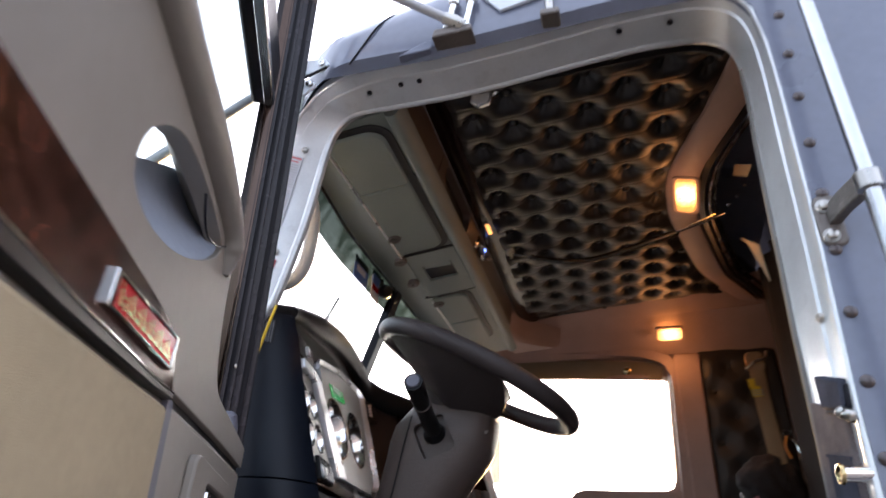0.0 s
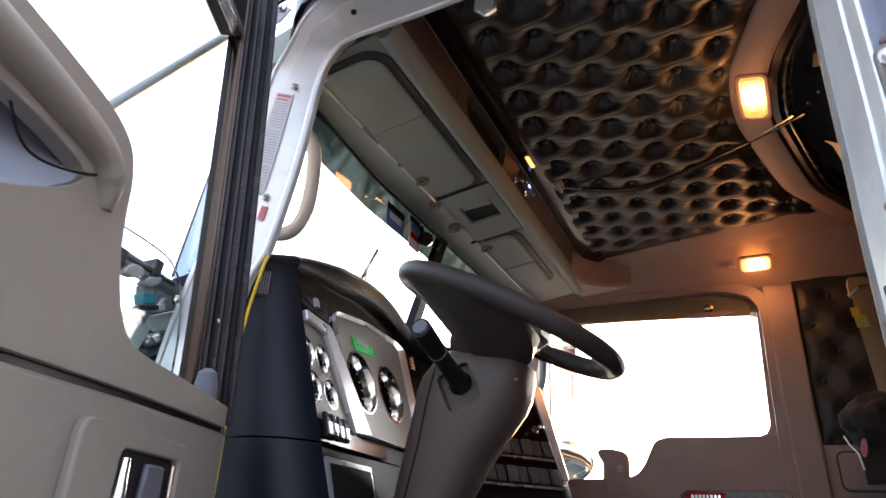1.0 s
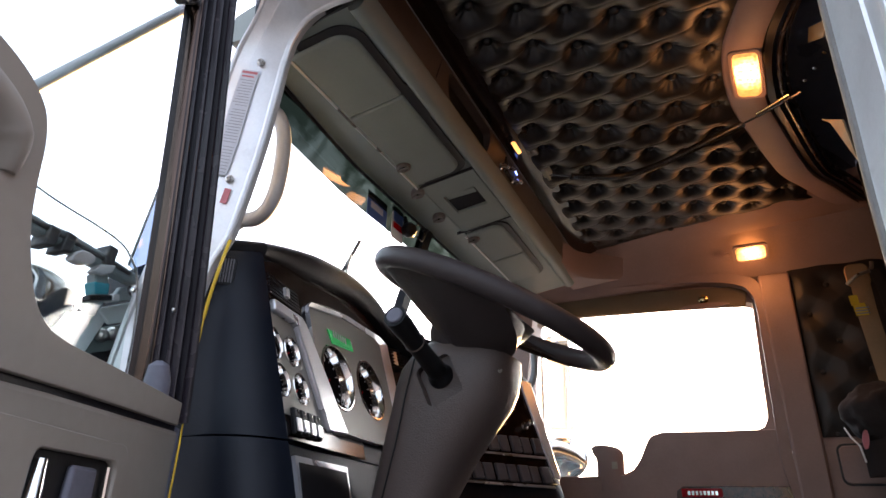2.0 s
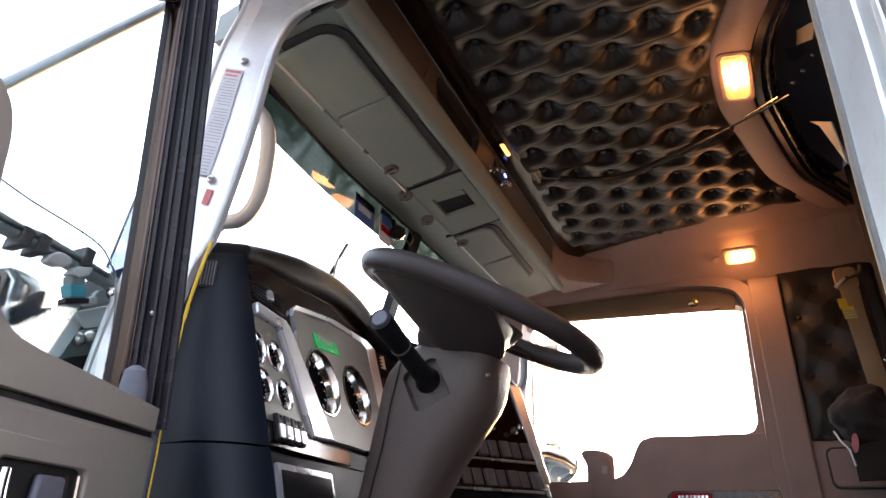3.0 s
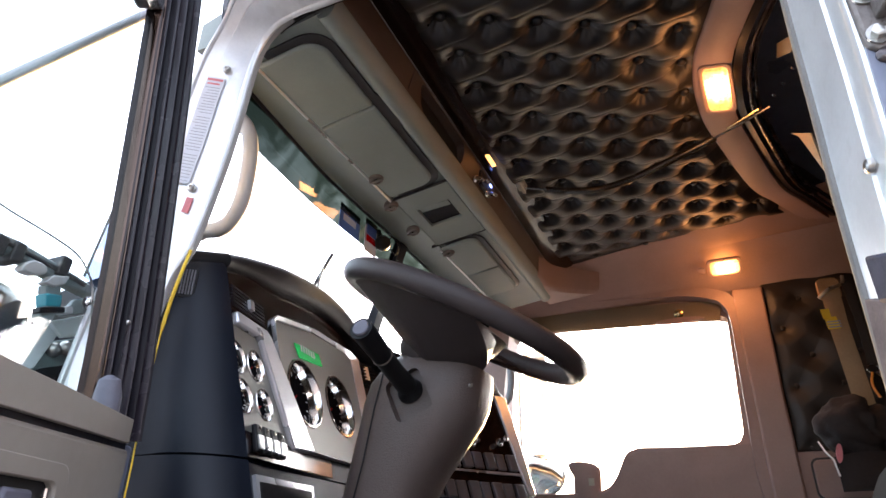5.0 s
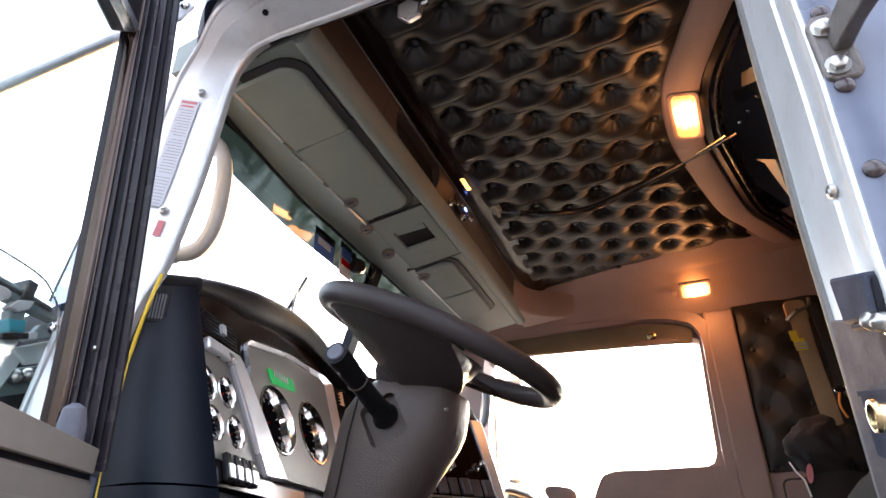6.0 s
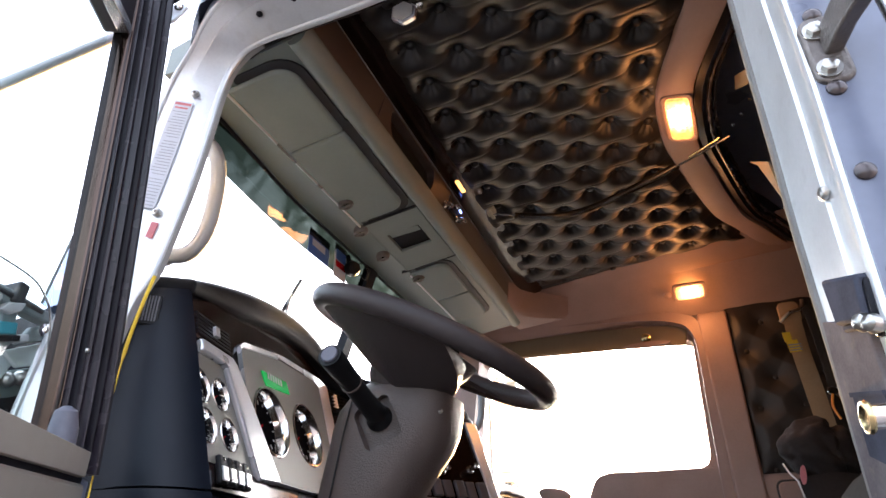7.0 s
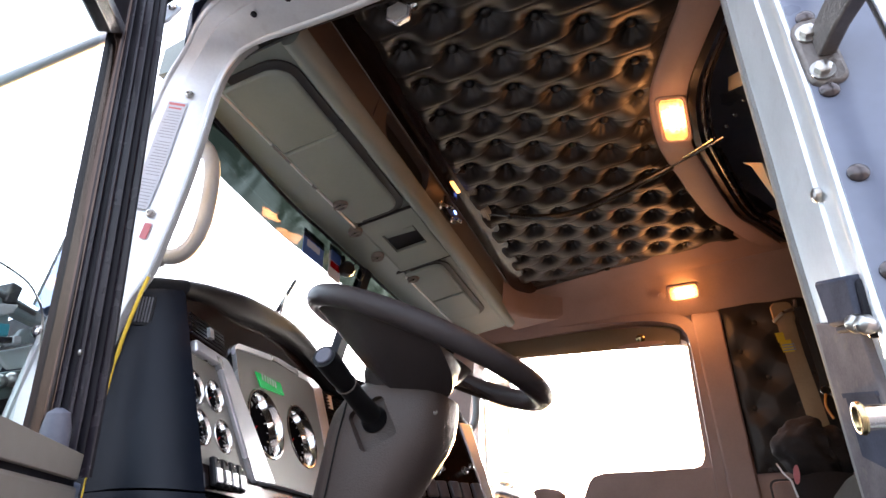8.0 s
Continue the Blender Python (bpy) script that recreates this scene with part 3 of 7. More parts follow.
def pillar_patch(z0, z1, u0, u1, proud):
    """Thin sheet that lies on the pillar's face."""
    bm, n = bmesh.new(), 6
    us = [u0 + (u1 - u0) * k / n for k in range(n + 1)]
    rows = [[bm.verts.new(on_pillar(z0 + (z1 - z0) * j / 8, u, proud)) for u in us] + [bm.verts.new(on_pillar(z0 + (z1 - z0) * j / 8, u, 0.0)) for u in us[::-1]] for j in range(9)]
    for A, B in zip(rows, rows[1:]):
        for k in range(len(A)):
            bm.faces.new((A[k], A[(k + 1) % len(A)], B[(k + 1) % len(A)], B[k]))
    bm.faces.new(rows[0][::-1]), bm.faces.new(rows[-1])
    return bm


for z, u in ((2.7095, 0.43), (2.469, 0.33)):
    screw(on_pillar(z, u, 0.0), (0.28, -1, 0), 0.0075, parent=frame_ob)
lab = thing("warning_label", "white paper warning label on the aluminium pillar", "label")
part("sheet", pillar_patch(2.475, 2.69, 0.40, 0.72, 0.0012), M["paper"], lab)
part("heading", pillar_patch(2.682, 2.687, 0.42, 0.70, 0.0016), M["red_print"], lab, "red heading bar")
part("heading", pillar_patch(2.674, 2.6775, 0.46, 0.68, 0.0016), M["red_print"], lab, "red heading bar")
for k in range(32):
    h = 2.668 - 0.006 * k - (0.004 if k > 9 else 0) - (0.004 if k > 21 else 0)
    part("text_line", pillar_patch(h - 0.0014, h, 0.43, 0.69 - 0.05 * ((k * 7) % 4) / 3, 0.0016), M["ink"], lab)
part("lower_sticker", pillar_patch(2.425, 2.452, 0.24, 0.34, 0.0014), M["red_print"], lab, "small red sticker")


def cab_shell():
    """Outer skin of the roof, which rises from the windscreen to the rear, with real thickness."""
    secs = []
    tops = smooth_line([(x, z, 0) for x, z in ((-0.74, 2.855), (-0.60, 2.914), (-0.48, 2.954), (-0.30, 3.007), (0.0, 3.09), (0.3, 3.15), (0.62, 3.20))], 6)
    for p in tops:
        x, top = p.x, p.y
        near = -0.112 + 0.27 * max(0.0, (-0.46 - x) / 0.28) ** 2
        foot = 2.824 + 0.034 * max(0, min(1, (x + 0.3) / 0.35))
        half = [(-0.112, foot), (-0.113, foot + 0.5 * (top - foot)), (-0.108, top - 0.05), (-0.095, top - 0.022), (-0.072, top - 0.007), (-0.045, top), (0.03, top + 0.045), (0.12, top + 0.075), (0.5, top + 0.11), (0.93, top + 0.12)]
        prof = half + [(1.86 - y, z) for y, z in half[-2::-1]]
        inner = [(min(max(y + (0.022 if y < 0.93 else -0.022), -0.09), 1.95), z - 0.014) for y, z in prof]
        secs.append([(x, max(y, near), z) for y, z in prof + inner[::-1]])
    part("roof", loft(secs), M["paint"], shell)
    part("roof_seam", tube(smooth_line([(-0.382, -0.060, 2.992), (-0.40, -0.095, 2.955), (-0.425, -0.1135, 2.905), (-0.45, -0.1135, 2.86), (-0.475, -0.1125, 2.815)], 5), 0.0022, 6), M["rubber"], shell, "dark panel seam")


shell = tagged(new("cab_shell"), "blue-grey painted riveted cab body of a truck", "cab body", kind="structure")
cab_shell()
part("rear_side_panel", slab([(0.231, 1.2), (0.62, 1.2), (0.62, 2.87), (0.12, 2.862), (0.156, 2.857), (0.204, 2.834), (0.233, 2.806), (0.251, 2.766), (0.2582, 2.685), (0.2586, 2.596), (0.2535, 2.345), (0.2430, 2.115)], "y", -0.123, -0.10), M["paint"], shell)
part("cowl_side", slab([(-1.0, 1.2), (-0.775, 1.2), (-0.755, 2.0), (-0.735, 2.14), (-0.80, 2.16), (-1.0, 2.12)], "y", 0.01, 0.04), M["paint"], shell)
part("sleeper_side", slab([(0.62, 1.2), (2.2, 1.2), (2.2, 3.3), (0.62, 3.3)], "y", -0.135, -0.095), M["paint"], shell)
part("sleeper_far_side", slab([(0.62, 1.2), (2.2, 1.2), (2.2, 3.3), (0.62, 3.3)], "y", 1.95, 1.99), M["paint"], shell)
part("sleeper_rear", slab([(-0.13, 1.2), (1.98, 1.2), (1.98, 3.3), (-0.13, 3.3)], "x", 2.2, 2.24), M["paint"], shell)
part("sleeper_roof", slab([(0.62, -0.135), (2.24, -0.135), (2.24, 1.99), (0.62, 1.99)], "z", 3.3, 3.34), M["paint"], shell)
part("underbody", slab([(-2.4, 0.0), (2.24, 0.0), (2.24, 1.15), (-0.95, 1.15), (-0.98, 1.3), (-2.45, 1.3)], "y", 0.16, 1.72), M["plate"], shell, "plain dark underbody")
bm = bmesh.new()
box(bm, (-0.95, 0.03, 1.15), (2.2, 1.86, 1.2))
tagged(part("floor", bm, M["dash"]), "dark rubber cab floor", "floor", kind="structure")


# tufted ceiling: one mesh with its buttons
U, V2 = Vector((0.0921, 0.0516)), Vector((-0.0936, 0.0626))
B0 = Vector((-0.3080, 0.2512))


ARCH = smooth_line([(0.33, 0.05, 0), (0.29, 0.22, 0), (0.254, 0.367, 0), (0.207, 0.509, 0), (0.178, 0.612, 0), (0.171, 0.719, 0), (0.182, 0.85, 0), (0.211, 0.974, 0), (0.303, 1.288, 0), (0.375, 1.424, 0), (0.47, 1.60, 0)], 6)


def arch_x(y):
    """How far back the headliner reaches at y."""
    for a, b in zip(ARCH, ARCH[1:]):
        if a.y <= y <= b.y:
            return a.x + (b.x - a.x) * (y - a.y) / (b.y - a.y)
    return 0.5


def ceiling_z(x, y):
    return 2.986 + RISE * x


def tufted_ceiling():
    bm = bmesh.new()
    nx, ny = 300, 480
    x0, x1, y0, y1 = -0.44, 0.56, 0.045, 1.64
    det = U.x * V2.y - U.y * V2.x
    rows = []
    for i in range(nx + 1):
        row = []
        for j in range(ny + 1):
            x, y = x0 + (x1 - x0) * i / nx, y0 + (y1 - y0) * j / ny
            p = Vector((x, y)) - B0
            a, b = (p.x * V2.y - p.y * V2.x) / det, (U.x * p.y - U.y * p.x) / det
            wob = 0.02 * noise.noise(Vector((x * 14, y * 14, 3)))
            sb = abs(math.sin(math.pi * (b - wob)))
            c = p - round(a) * U - round(b) * V2
            q = c.length
            across = sb / math.pi * 0.098
            near = 0.0
            for da in (-1, 0, 1):
                for db in (-1, 0, 1):
                    d = (c - da * U - db * V2).length
                    near += 0.66 * math.exp(-(d / 0.024) ** 1.4) + 0.34 * math.exp(-(d / 0.040) ** 2)
            pit = 1 - min(1, near)
            valley = 0.02 * math.exp(-(across / 0.012) ** 1.2) + 0.02 * math.exp(-(across / 0.0035) ** 2)
            # sagging crease from each button to the next of its row
            line = a + b + 1.5 * wob
            best = 9.0
            for k in (math.floor(line) - 1, math.floor(line), math.floor(line) + 1):
                phase = ((a - b - k) / 2) % 1
                best = min(best, abs(line - k - (0.10 + 0.08 * noise.noise(Vector((k * 1.7, math.floor((a - b - k) / 2) * 2.3, 8)))) * math.sin(math.pi * phase)))
            valley += 0.055 * math.exp(-(best * 0.057 / 0.0026) ** 2)
            turn = math.atan2(c.y, c.x) + 2 * noise.noise(Vector((round(a) * 3.1, round(b) * 2.7, 5)))
            fold = 0.0042 * (abs(math.sin(4.5 * turn)) - 0.5) * math.exp(-((q - 0.022) / 0.010) ** 2)
            edge = min(1, max(0, (x - x0 - 0.04) / 0.06), max(0, (1.56 - y) / 0.08), max(0, (arch_x(y) + 0.012 - x) / 0.05))
            fat = 0.040 * (1 + 0.10 * noise.noise(Vector((x * 7, y * 7, 1))))
            row.append(bm.verts.new((x, y, ceiling_z(x, y) - edge * fat * pit * (1 - valley) - (1 - edge) * 0.012 + fold * edge)))
        rows.append(row)
    for i in range(nx):
        for j in range(ny):
            if rows[i][j].co.x < arch_x(rows[i][j].co.y) + 0.045:
                bm.faces.new((rows[i][j], rows[i + 1][j], rows[i + 1][j + 1], rows[i][j + 1]))
    bmesh.ops.delete(bm, geom=[v for v in bm.verts if not v.link_faces], context="VERTS")
    for a in range(-6, 20):
        for b in range(-8, 16):
            c = B0 + a * U + b * V2
            if x0 + 0.02 < c.x < arch_x(c.y) + 0.01 and y0 + 0.01 < c.y < y1 - 0.01:
                lathe([(0.0105, 0.004), (0.0118, -0.006), (0.0112, -0.011), (0.0080, -0.0145), (0.002, -0.0162)], 12, Matrix.Translation((c.x, c.y, ceiling_z(c.x, c.y) - 0.002)), bm)
    return tagged(part("ceiling", bm, M["vinyl"]), "black diamond-tufted vinyl headliner with buttons", "ceiling", kind="structure")


tufted_ceiling()
# black edge trim between the frame's head and the headliner
HEAD = [p for p in OPENING if p[1] > 2.80 and -0.55 < p[0] < 0.235]
part("headliner_edge", slab([(x, z + 0.004) for x, z in HEAD] + [(0.30, 2.90), (0.30, 3.01), (-0.45, 2.97), (-0.60, 2.92), (-0.60, 2.86)], "y", 0.0425, 0.047), M["vinyl"], frame_ob, "black vinyl edge trim")


# ---- hood ahead of the windscreen ----
secs = []
for x, w, z in ((-0.98, 0.80, 2.18), (-1.3, 0.72, 2.16), (-2.0, 0.62, 2.08), (-2.5, 0.58, 1.98)):
    secs.append([(x, 0.93 - w, 1.3), (x, 0.93 - w, z - 0.18), (x, 0.93 - w + 0.06, z - 0.06), (x, 0.93 - w + 0.2, z), (x, 0.93 + w - 0.2, z), (x, 0.93 + w - 0.06, z - 0.06), (x, 0.93 + w, z - 0.18), (x, 0.93 + w, 1.3)])
part("hood", loft(secs), M["paint"], shell)

# ---- passenger side wall with its window ----
wall_far = tagged(new("wall_passenger"), "taupe plastic passenger side trim around the door window", "wall", kind="structure")
PWIN = [(0.185, 2.735), (0.165, 2.32), (0.15, 2.29), (0.12, 2.277), (-0.19, 2.283), (-0.23, 2.27), (-0.26, 2.22), (-0.29, 2.16), (-0.36, 2.13), (-0.66, 2.12), (-0.69, 2.2), (-0.68, 2.5), (-0.65, 2.74), (-0.62, 2.765), (-0.45, 2.772), (-0.1, 2.76), (0.10, 2.75), (0.16, 2.745)]
POUT = [(0.205, 2.83), (0.205, 2.32), (0.205, 2.2), (0.205, 1.2), (-0.1, 1.2), (-0.2, 1.2), (-0.26, 1.2), (-0.32, 1.2), (-0.4, 1.2), (-0.75, 1.2), (-0.78, 2.2), (-0.78, 2.5), (-0.76, 2.8), (-0.70, 2.87), (-0.45, 2.875), (-0.1, 2.865), (0.10, 2.86), (0.17, 2.85)]
part("door_panel", ring_slab(POUT, PWIN, "y", 1.80, 1.87), M["taupe"], wall_far)
# moulded surround in front of the glass
INN = [tuple(p[:2]) for p in smooth_line([(0.193, 2.70, 0), (0.187, 2.5, 0), (0.178, 2.19, 0), (0.17, 1.9, 0), (-0.3, 1.9, 0), (-0.70, 1.9, 0), (-0.71, 2.4, 0), (-0.68, 2.76, 0), (-0.60, 2.84, 0), (-0.4, 2.848, 0), (0.0, 2.825, 0), (0.14, 2.795, 0), (0.18, 2.76, 0)], 5, True)]
OUTW = [(x + 0.035 * (1 if x > -0.2 else -1) * (abs(x + 0.25) > 0.3), z + (0.03 if z > 2.7 else 0)) for x, z in INN]
part("window_surround", ring_slab(OUTW, INN, "y", 1.745, 1.80), M["taupe"], wall_far, bevel=0.006)
part("pillar_trim", slab([(0.215, 1.2), (0.302, 1.2), (0.310, 2.4), (0.318, 2.82), (0.215, 2.82)], "y", 1.74, 1.86), M["taupe"], wall_far, bevel=0.008)
secs = []
for x in (-0.70, -0.45, -0.33, -0.1, 0.1, 0.3, 0.45, 0.62):
    e, zc = 1.59 - 0.16 * (x + 0.33), ceiling_z(x, 1.5)
    secs.append([(x, e, zc + 0.02), (x, e + 0.002, zc - 0.014), (x, e + 0.014, zc - 0.02), (x, 1.655, zc - 0.036), (x, 1.70, 2.905 + RISE * x * 0.6), (x, 1.735, 2.865 + RISE * x * 0.4), (x, 1.765, 2.825), (x, 1.86, 2.82), (x, 1.86, 3.06)])
part("soffit", loft(secs), M["taupe"], wall_far)
part("upper_wall", slab([(0.30, 2.235), (0.62, 2.235), (0.62, 3.0), (0.30, 3.0)], "y", 1.77, 1.86), M["taupe"], wall_far)
part("lower_wall", slab([(0.30, 1.2), (0.62, 1.2), (0.62, 2.235), (0.30, 2.235)], "y", 1.755, 1.86), M["taupe"], wall_far)
win2 = tagged(new("window_2"), "clear passenger door window, bright with low sun", "window", kind="structure")
part("pane", slab([(-0.70, 2.1), (0.20, 2.1), (0.20, 2.8), (-0.70, 2.8)], "y", 1.875, 1.879), M["glass"], win2).visible_shadow = False

# ---- windscreen wall ----
front = tagged(new("wall_front"), "grey windscreen surround with centre post", "wall", kind="structure")
part("header", slab([(-0.74, 2.83), (-0.70, 2.83), (-0.62, 2.90), (-0.62, 2.935), (-0.74, 2.90)], "y", 0.035, 1.84), M["console"], front)
part("firewall", slab([(0.03, 1.2), (1.86, 1.2), (1.86, 2.30), (0.03, 2.30)], "x", -0.98, -0.95), M["dash"], front)
# corner post added to keep the low sun off the dashboard brow
part("far_corner_post", slab([(-0.97, 2.2), (-0.74, 2.2), (-0.74, 2.87), (-0.80, 2.87)], "y", 1.78, 1.868), M["taupe"], front, "taupe corner post")
part("centre_post", loft([[(-0.93 + dx, 0.945 + dy, 2.30) for dx, dy in ((0, -.02), (.03, -.02), (.03, .02), (0, .02))], [(-0.75 + dx, 0.945 + dy, 2.86) for dx, dy in ((0, -.02), (.03, -.02), (.03, .02), (0, .02))]]), M["rubber"], front)
win1 = tagged(new("window_1"), "windscreen with a green tint band", "window", kind="structure")


def screen_top(y):
    """How far forward the curved head of the windscreen stands at y."""
    d = min(y, 1.87 - y)
    return -0.697 - 0.045 * min(1, max(0, (d - 0.1) / 0.42)) ** 0.8


def screen(y0, y1, low, high, material, name):
    """Curved strip of the windscreen between two heights, as shares of the way up."""
    secs = []
    for k in range(17):
        y = y0 + (y1 - y0) * k / 16
        foot, head = Vector((screen_top(y) - 0.205, y, 2.28)), Vector((screen_top(y) - 0.006, y, 2.82))
        a, b = foot.lerp(head, low), foot.lerp(head, high)
        secs.append([a, b, b + Vector((0.004, 0, 0)), a + Vector((0.004, 0, 0))])
    part(name, loft(secs), M[material], win1).visible_shadow = False


for y0, y1 in ((0.06, 0.925), (0.965, 1.83)):
    screen(y0, y1, 0.0, 0.85, "glass", "pane")
    screen(y0, y1, 0.85, 1.05, "tint", "tint_band")

# ---- rear of the cab ----
rear = tagged(new("wall_rear"), "dark sleeper opening behind a curved taupe arch", "wall", kind="structure")
secs = []
for p in ARCH:
    z = ceiling_z(p.x, p.y)
    secs.append([(p.x - 0.002, p.y, z + 0.03), (p.x, p.y, z - 0.018), (p.x + 0.006, p.y, z - 0.026), (p.x + 0.07, p.y - 0.01, z - 0.044), (p.x + 0.082, p.y - 0.01, z - 0.042), (p.x + 0.086, p.y - 0.01, z + 0.03)])
part("arch", loft(secs), M["taupe"], rear)
secs = []
for p in ARCH:
    z = ceiling_z(p.x, p.y)
    secs.append([(p.x + 0.086, p.y - 0.01, z + 0.03), (p.x + 0.088, p.y - 0.01, z - 0.034), (p.x + 0.105, p.y - 0.012, z - 0.04), (p.x + 0.112, p.y - 0.012, z - 0.02), (p.x + 0.12, p.y - 0.012, z + 0.06)])
part("arch_seal", loft(secs), M["rubber"], rear)
for off in (0.122, 0.137):
    ridge = [(p.x + off, p.y - 0.012, ceiling_z(p.x, p.y) - 0.036 + (off - 0.12)) for p in ARCH]
    part("arch_ridge", tube(ridge, 0.0055, 8), M["rubber_ridge"], rear)
part("bulkhead", slab([(1.45, 1.2), (1.86, 1.2), (1.86, 3.1), (1.45, 3.1)], "x", 0.63, 0.66), M["curtain"], rear)

# ---- overhead console ----
CON = Matrix(((1, 0, 0, 0), (0, 1, 0, 0), (0.162, 0, -1, 2.797 + 0.162 * 0.622), (0, 0, 0, 1)))


def overhead_console():
    con = thing("overhead_console", "grey plastic overhead console with visor lids, vent and brown shelf", "console")
    secs = []
    for k in range(33):
        y = 0.0475 + 1.5525 * k / 32
        f = screen_top(y)
        secs.append([(f - 0.004, y, 2.86), (f - 0.002, y, 2.822), (f + 0.004, y, 2.8165), (f + 0.012, y, 2.8150), (-0.655, y, 2.8095), (-0.625, y, 2.801), (-0.455, y, 2.827), (-0.447, y, 2.85), (-0.447, y, 2.955), (-0.60, y, 2.935), (f - 0.004, y, 2.89)])
    part("body", loft(secs), M["console"], con)
    part("gasket", tube([(screen_top(0.05 + 0.05 * k) - 0.003, 0.05 + 0.05 * k, 2.8155) for k in range(32)], 0.0045, 8), M["rubber"], con, "black rubber windscreen gasket")
    # flat dark sheet in place of the finger hollow's shade
    part("notch_shade", slab([(-0.47, 0.27), (-0.460, 0.29), (-0.457, 0.33), (-0.459, 0.38), (-0.47, 0.41)], "z", -0.002, 0.0032, m=CON), M["console_dark"], con, "dark sheet standing for the shaded finger notch")
    part("lip", slab([(-0.636, 2.806), (-0.626, 2.7935), (-0.619, 2.7945), (-0.619, 2.802)], "y", 0.07, 1.56), M["console"], con, bevel=0.002)
    rail = [tuple(p[:2]) for p in smooth_line([(-0.463, 2.826, 0), (-0.458, 2.815, 0), (-0.446, 2.8125, 0), (-0.434, 2.818, 0), (-0.426, 2.834, 0), (-0.423, 2.858, 0), (-0.430, 2.866, 0), (-0.446, 2.845, 0)], 4, True)]
    part("rail", slab(rail, "y", 0.0485, 1.59), M["console"], con)
    shelf = part("shelf", slab([(-0.44, 2.84), (-0.426, 2.846), (-0.412, 2.935), (-0.418, 2.95), (-0.44, 2.95)], "y", 0.048, 1.58), M["brown"], con, "brown plastic shelf wall")
    cut(shelf, slab([tuple(p[:2]) for p in smooth_line([(0.392, 2.905, 0), (0.400, 2.926, 0), (0.46, 2.928, 0), (0.60, 2.928, 0), (0.648, 2.925, 0), (0.660, 2.905, 0), (0.655, 2.870, 0), (0.63, 2.860, 0), (0.46, 2.860, 0), (0.41, 2.868, 0)], 3, True)], "x", -0.437, -0.38))
    # black back sheet stands for the deep pocket's shade; the cut is shallow
    part("pocket", slab([(0.39, 2.85), (0.68, 2.85), (0.68, 2.93), (0.39, 2.93)], "x", -0.4385, -0.4365), M["black"], con, "black sheet painted as the shade inside the pocket")
    part("shelf_seam", tube([(-0.4205, 0.335, 2.866), (-0.413, 0.350, 2.935)], 0.0012, 6), M["console_dark"], con, "dark panel joint")
    part("shelf_trim", tube([(-0.4115, 0.05 + 0.1 * k, 2.9375) for k in range(16)], 0.0022, 6), M["trim_grey"], con, "thin pale trim line")
    part("wood_edge", slab([(-0.416, 2.944), (-0.41, 2.936), (-0.40, 2.933), (-0.36, 2.936), (-0.336, 2.942), (-0.326, 2.953), (-0.326, 2.97), (-0.416, 2.97)], "y", 0.048, 1.585), M["wood"], con, "glossy dark burl edge", bevel=0.002)
    rows = []
    for k in range(14):
        y = 1.40 + 0.02 * k
        r = -0.424 + 0.17 * (k / 13) ** 3
        rows.append([(-0.45, y, 2.826), (r - 0.012, y, 2.824 + 0.02 * (k / 13)), (r - 0.002, y, 2.834 + 0.02 * (k / 13)), (r + 0.004, y, 2.86), (r + 0.012, y, 2.945), (-0.45, y, 2.945)])
    part("end_fairing", loft(rows), M["taupe"], con, "taupe curved end fairing")
    # lids
    def lid_outline(x0, x1, y0, y1, r0, r1):
        """Outline with the rear corners rounded by r0 at y0 and r1 at y1."""
        pts = [(x0, y0)]
        pts += [(x1 - r0 + r0 * math.sin(a), y0 + r0 - r0 * math.cos(a)) for a in (radians(15 * k) for k in range(7))] if r0 else [(x1, y0)]
        pts += [(x1 - r1 + r1 * math.cos(a), y1 - r1 + r1 * math.sin(a)) for a in (radians(15 * k) for k in range(7))] if r1 else [(x1, y1)]
        return pts + [(x0, y1)]
    for name, y0, y1, x0, x1, r0, r1 in (("visor_lid", 0.085, 0.298, -0.621, -0.485, 0.045, 0), ("visor_lid", 0.301, 0.628, -0.621, -0.485, 0, 0.035), ("small_lid", 0.965, 1.19, -0.618, -0.502, 0.035, 0), ("small_lid", 1.193, 1.40, -0.618, -0.502, 0, 0.03)):
        part(name, slab(lid_outline(x0, x1, y0, y1, r0, r1), "z", -0.002, 0.011, m=CON), M["console"], con, bevel=0.006)
    # dark sheets imitate the shaded grooves behind the lids
    for y0, y1, x1 in ((0.068, 0.645, -0.468), (0.948, 1.41, -0.486)):
        part("groove_shade", slab(lid_outline(-0.60, x1, y0, y1, 0.055, 0.045), "z", -0.002, 0.0025, m=CON), M["console_dark"], con, "dark sheet standing for shade in the lid groove")
    # silver beads stand for daylight glinting along the lids' front edges
    part("lid_edge_highlight", tube([CON @ Vector((-0.6228, y, 0.0115)) for y in (0.09, 0.35, 0.64)], 0.0028, 8), M["silver"], con, "silver bead painted as the highlight on the lid edge")
    part("lid_edge_highlight", tube([CON @ Vector((-0.6200, y, 0.0115)) for y in (0.97, 1.2, 1.40)], 0.0028, 8), M["silver"], con, "silver bead painted as the highlight on the lid edge")
    mid = part("centre_panel", slab([(-0.617, 0.65), (-0.463, 0.65), (-0.463, 0.945), (-0.617, 0.945)], "z", -0.012, 0.006, m=CON), M["console"], con)
    cut(mid, slab([(-0.587, 0.73), (-0.492, 0.73), (-0.492, 0.832), (-0.587, 0.832)], "z", -0.009, 0.02, m=CON))
    soften(mid, 0.002)
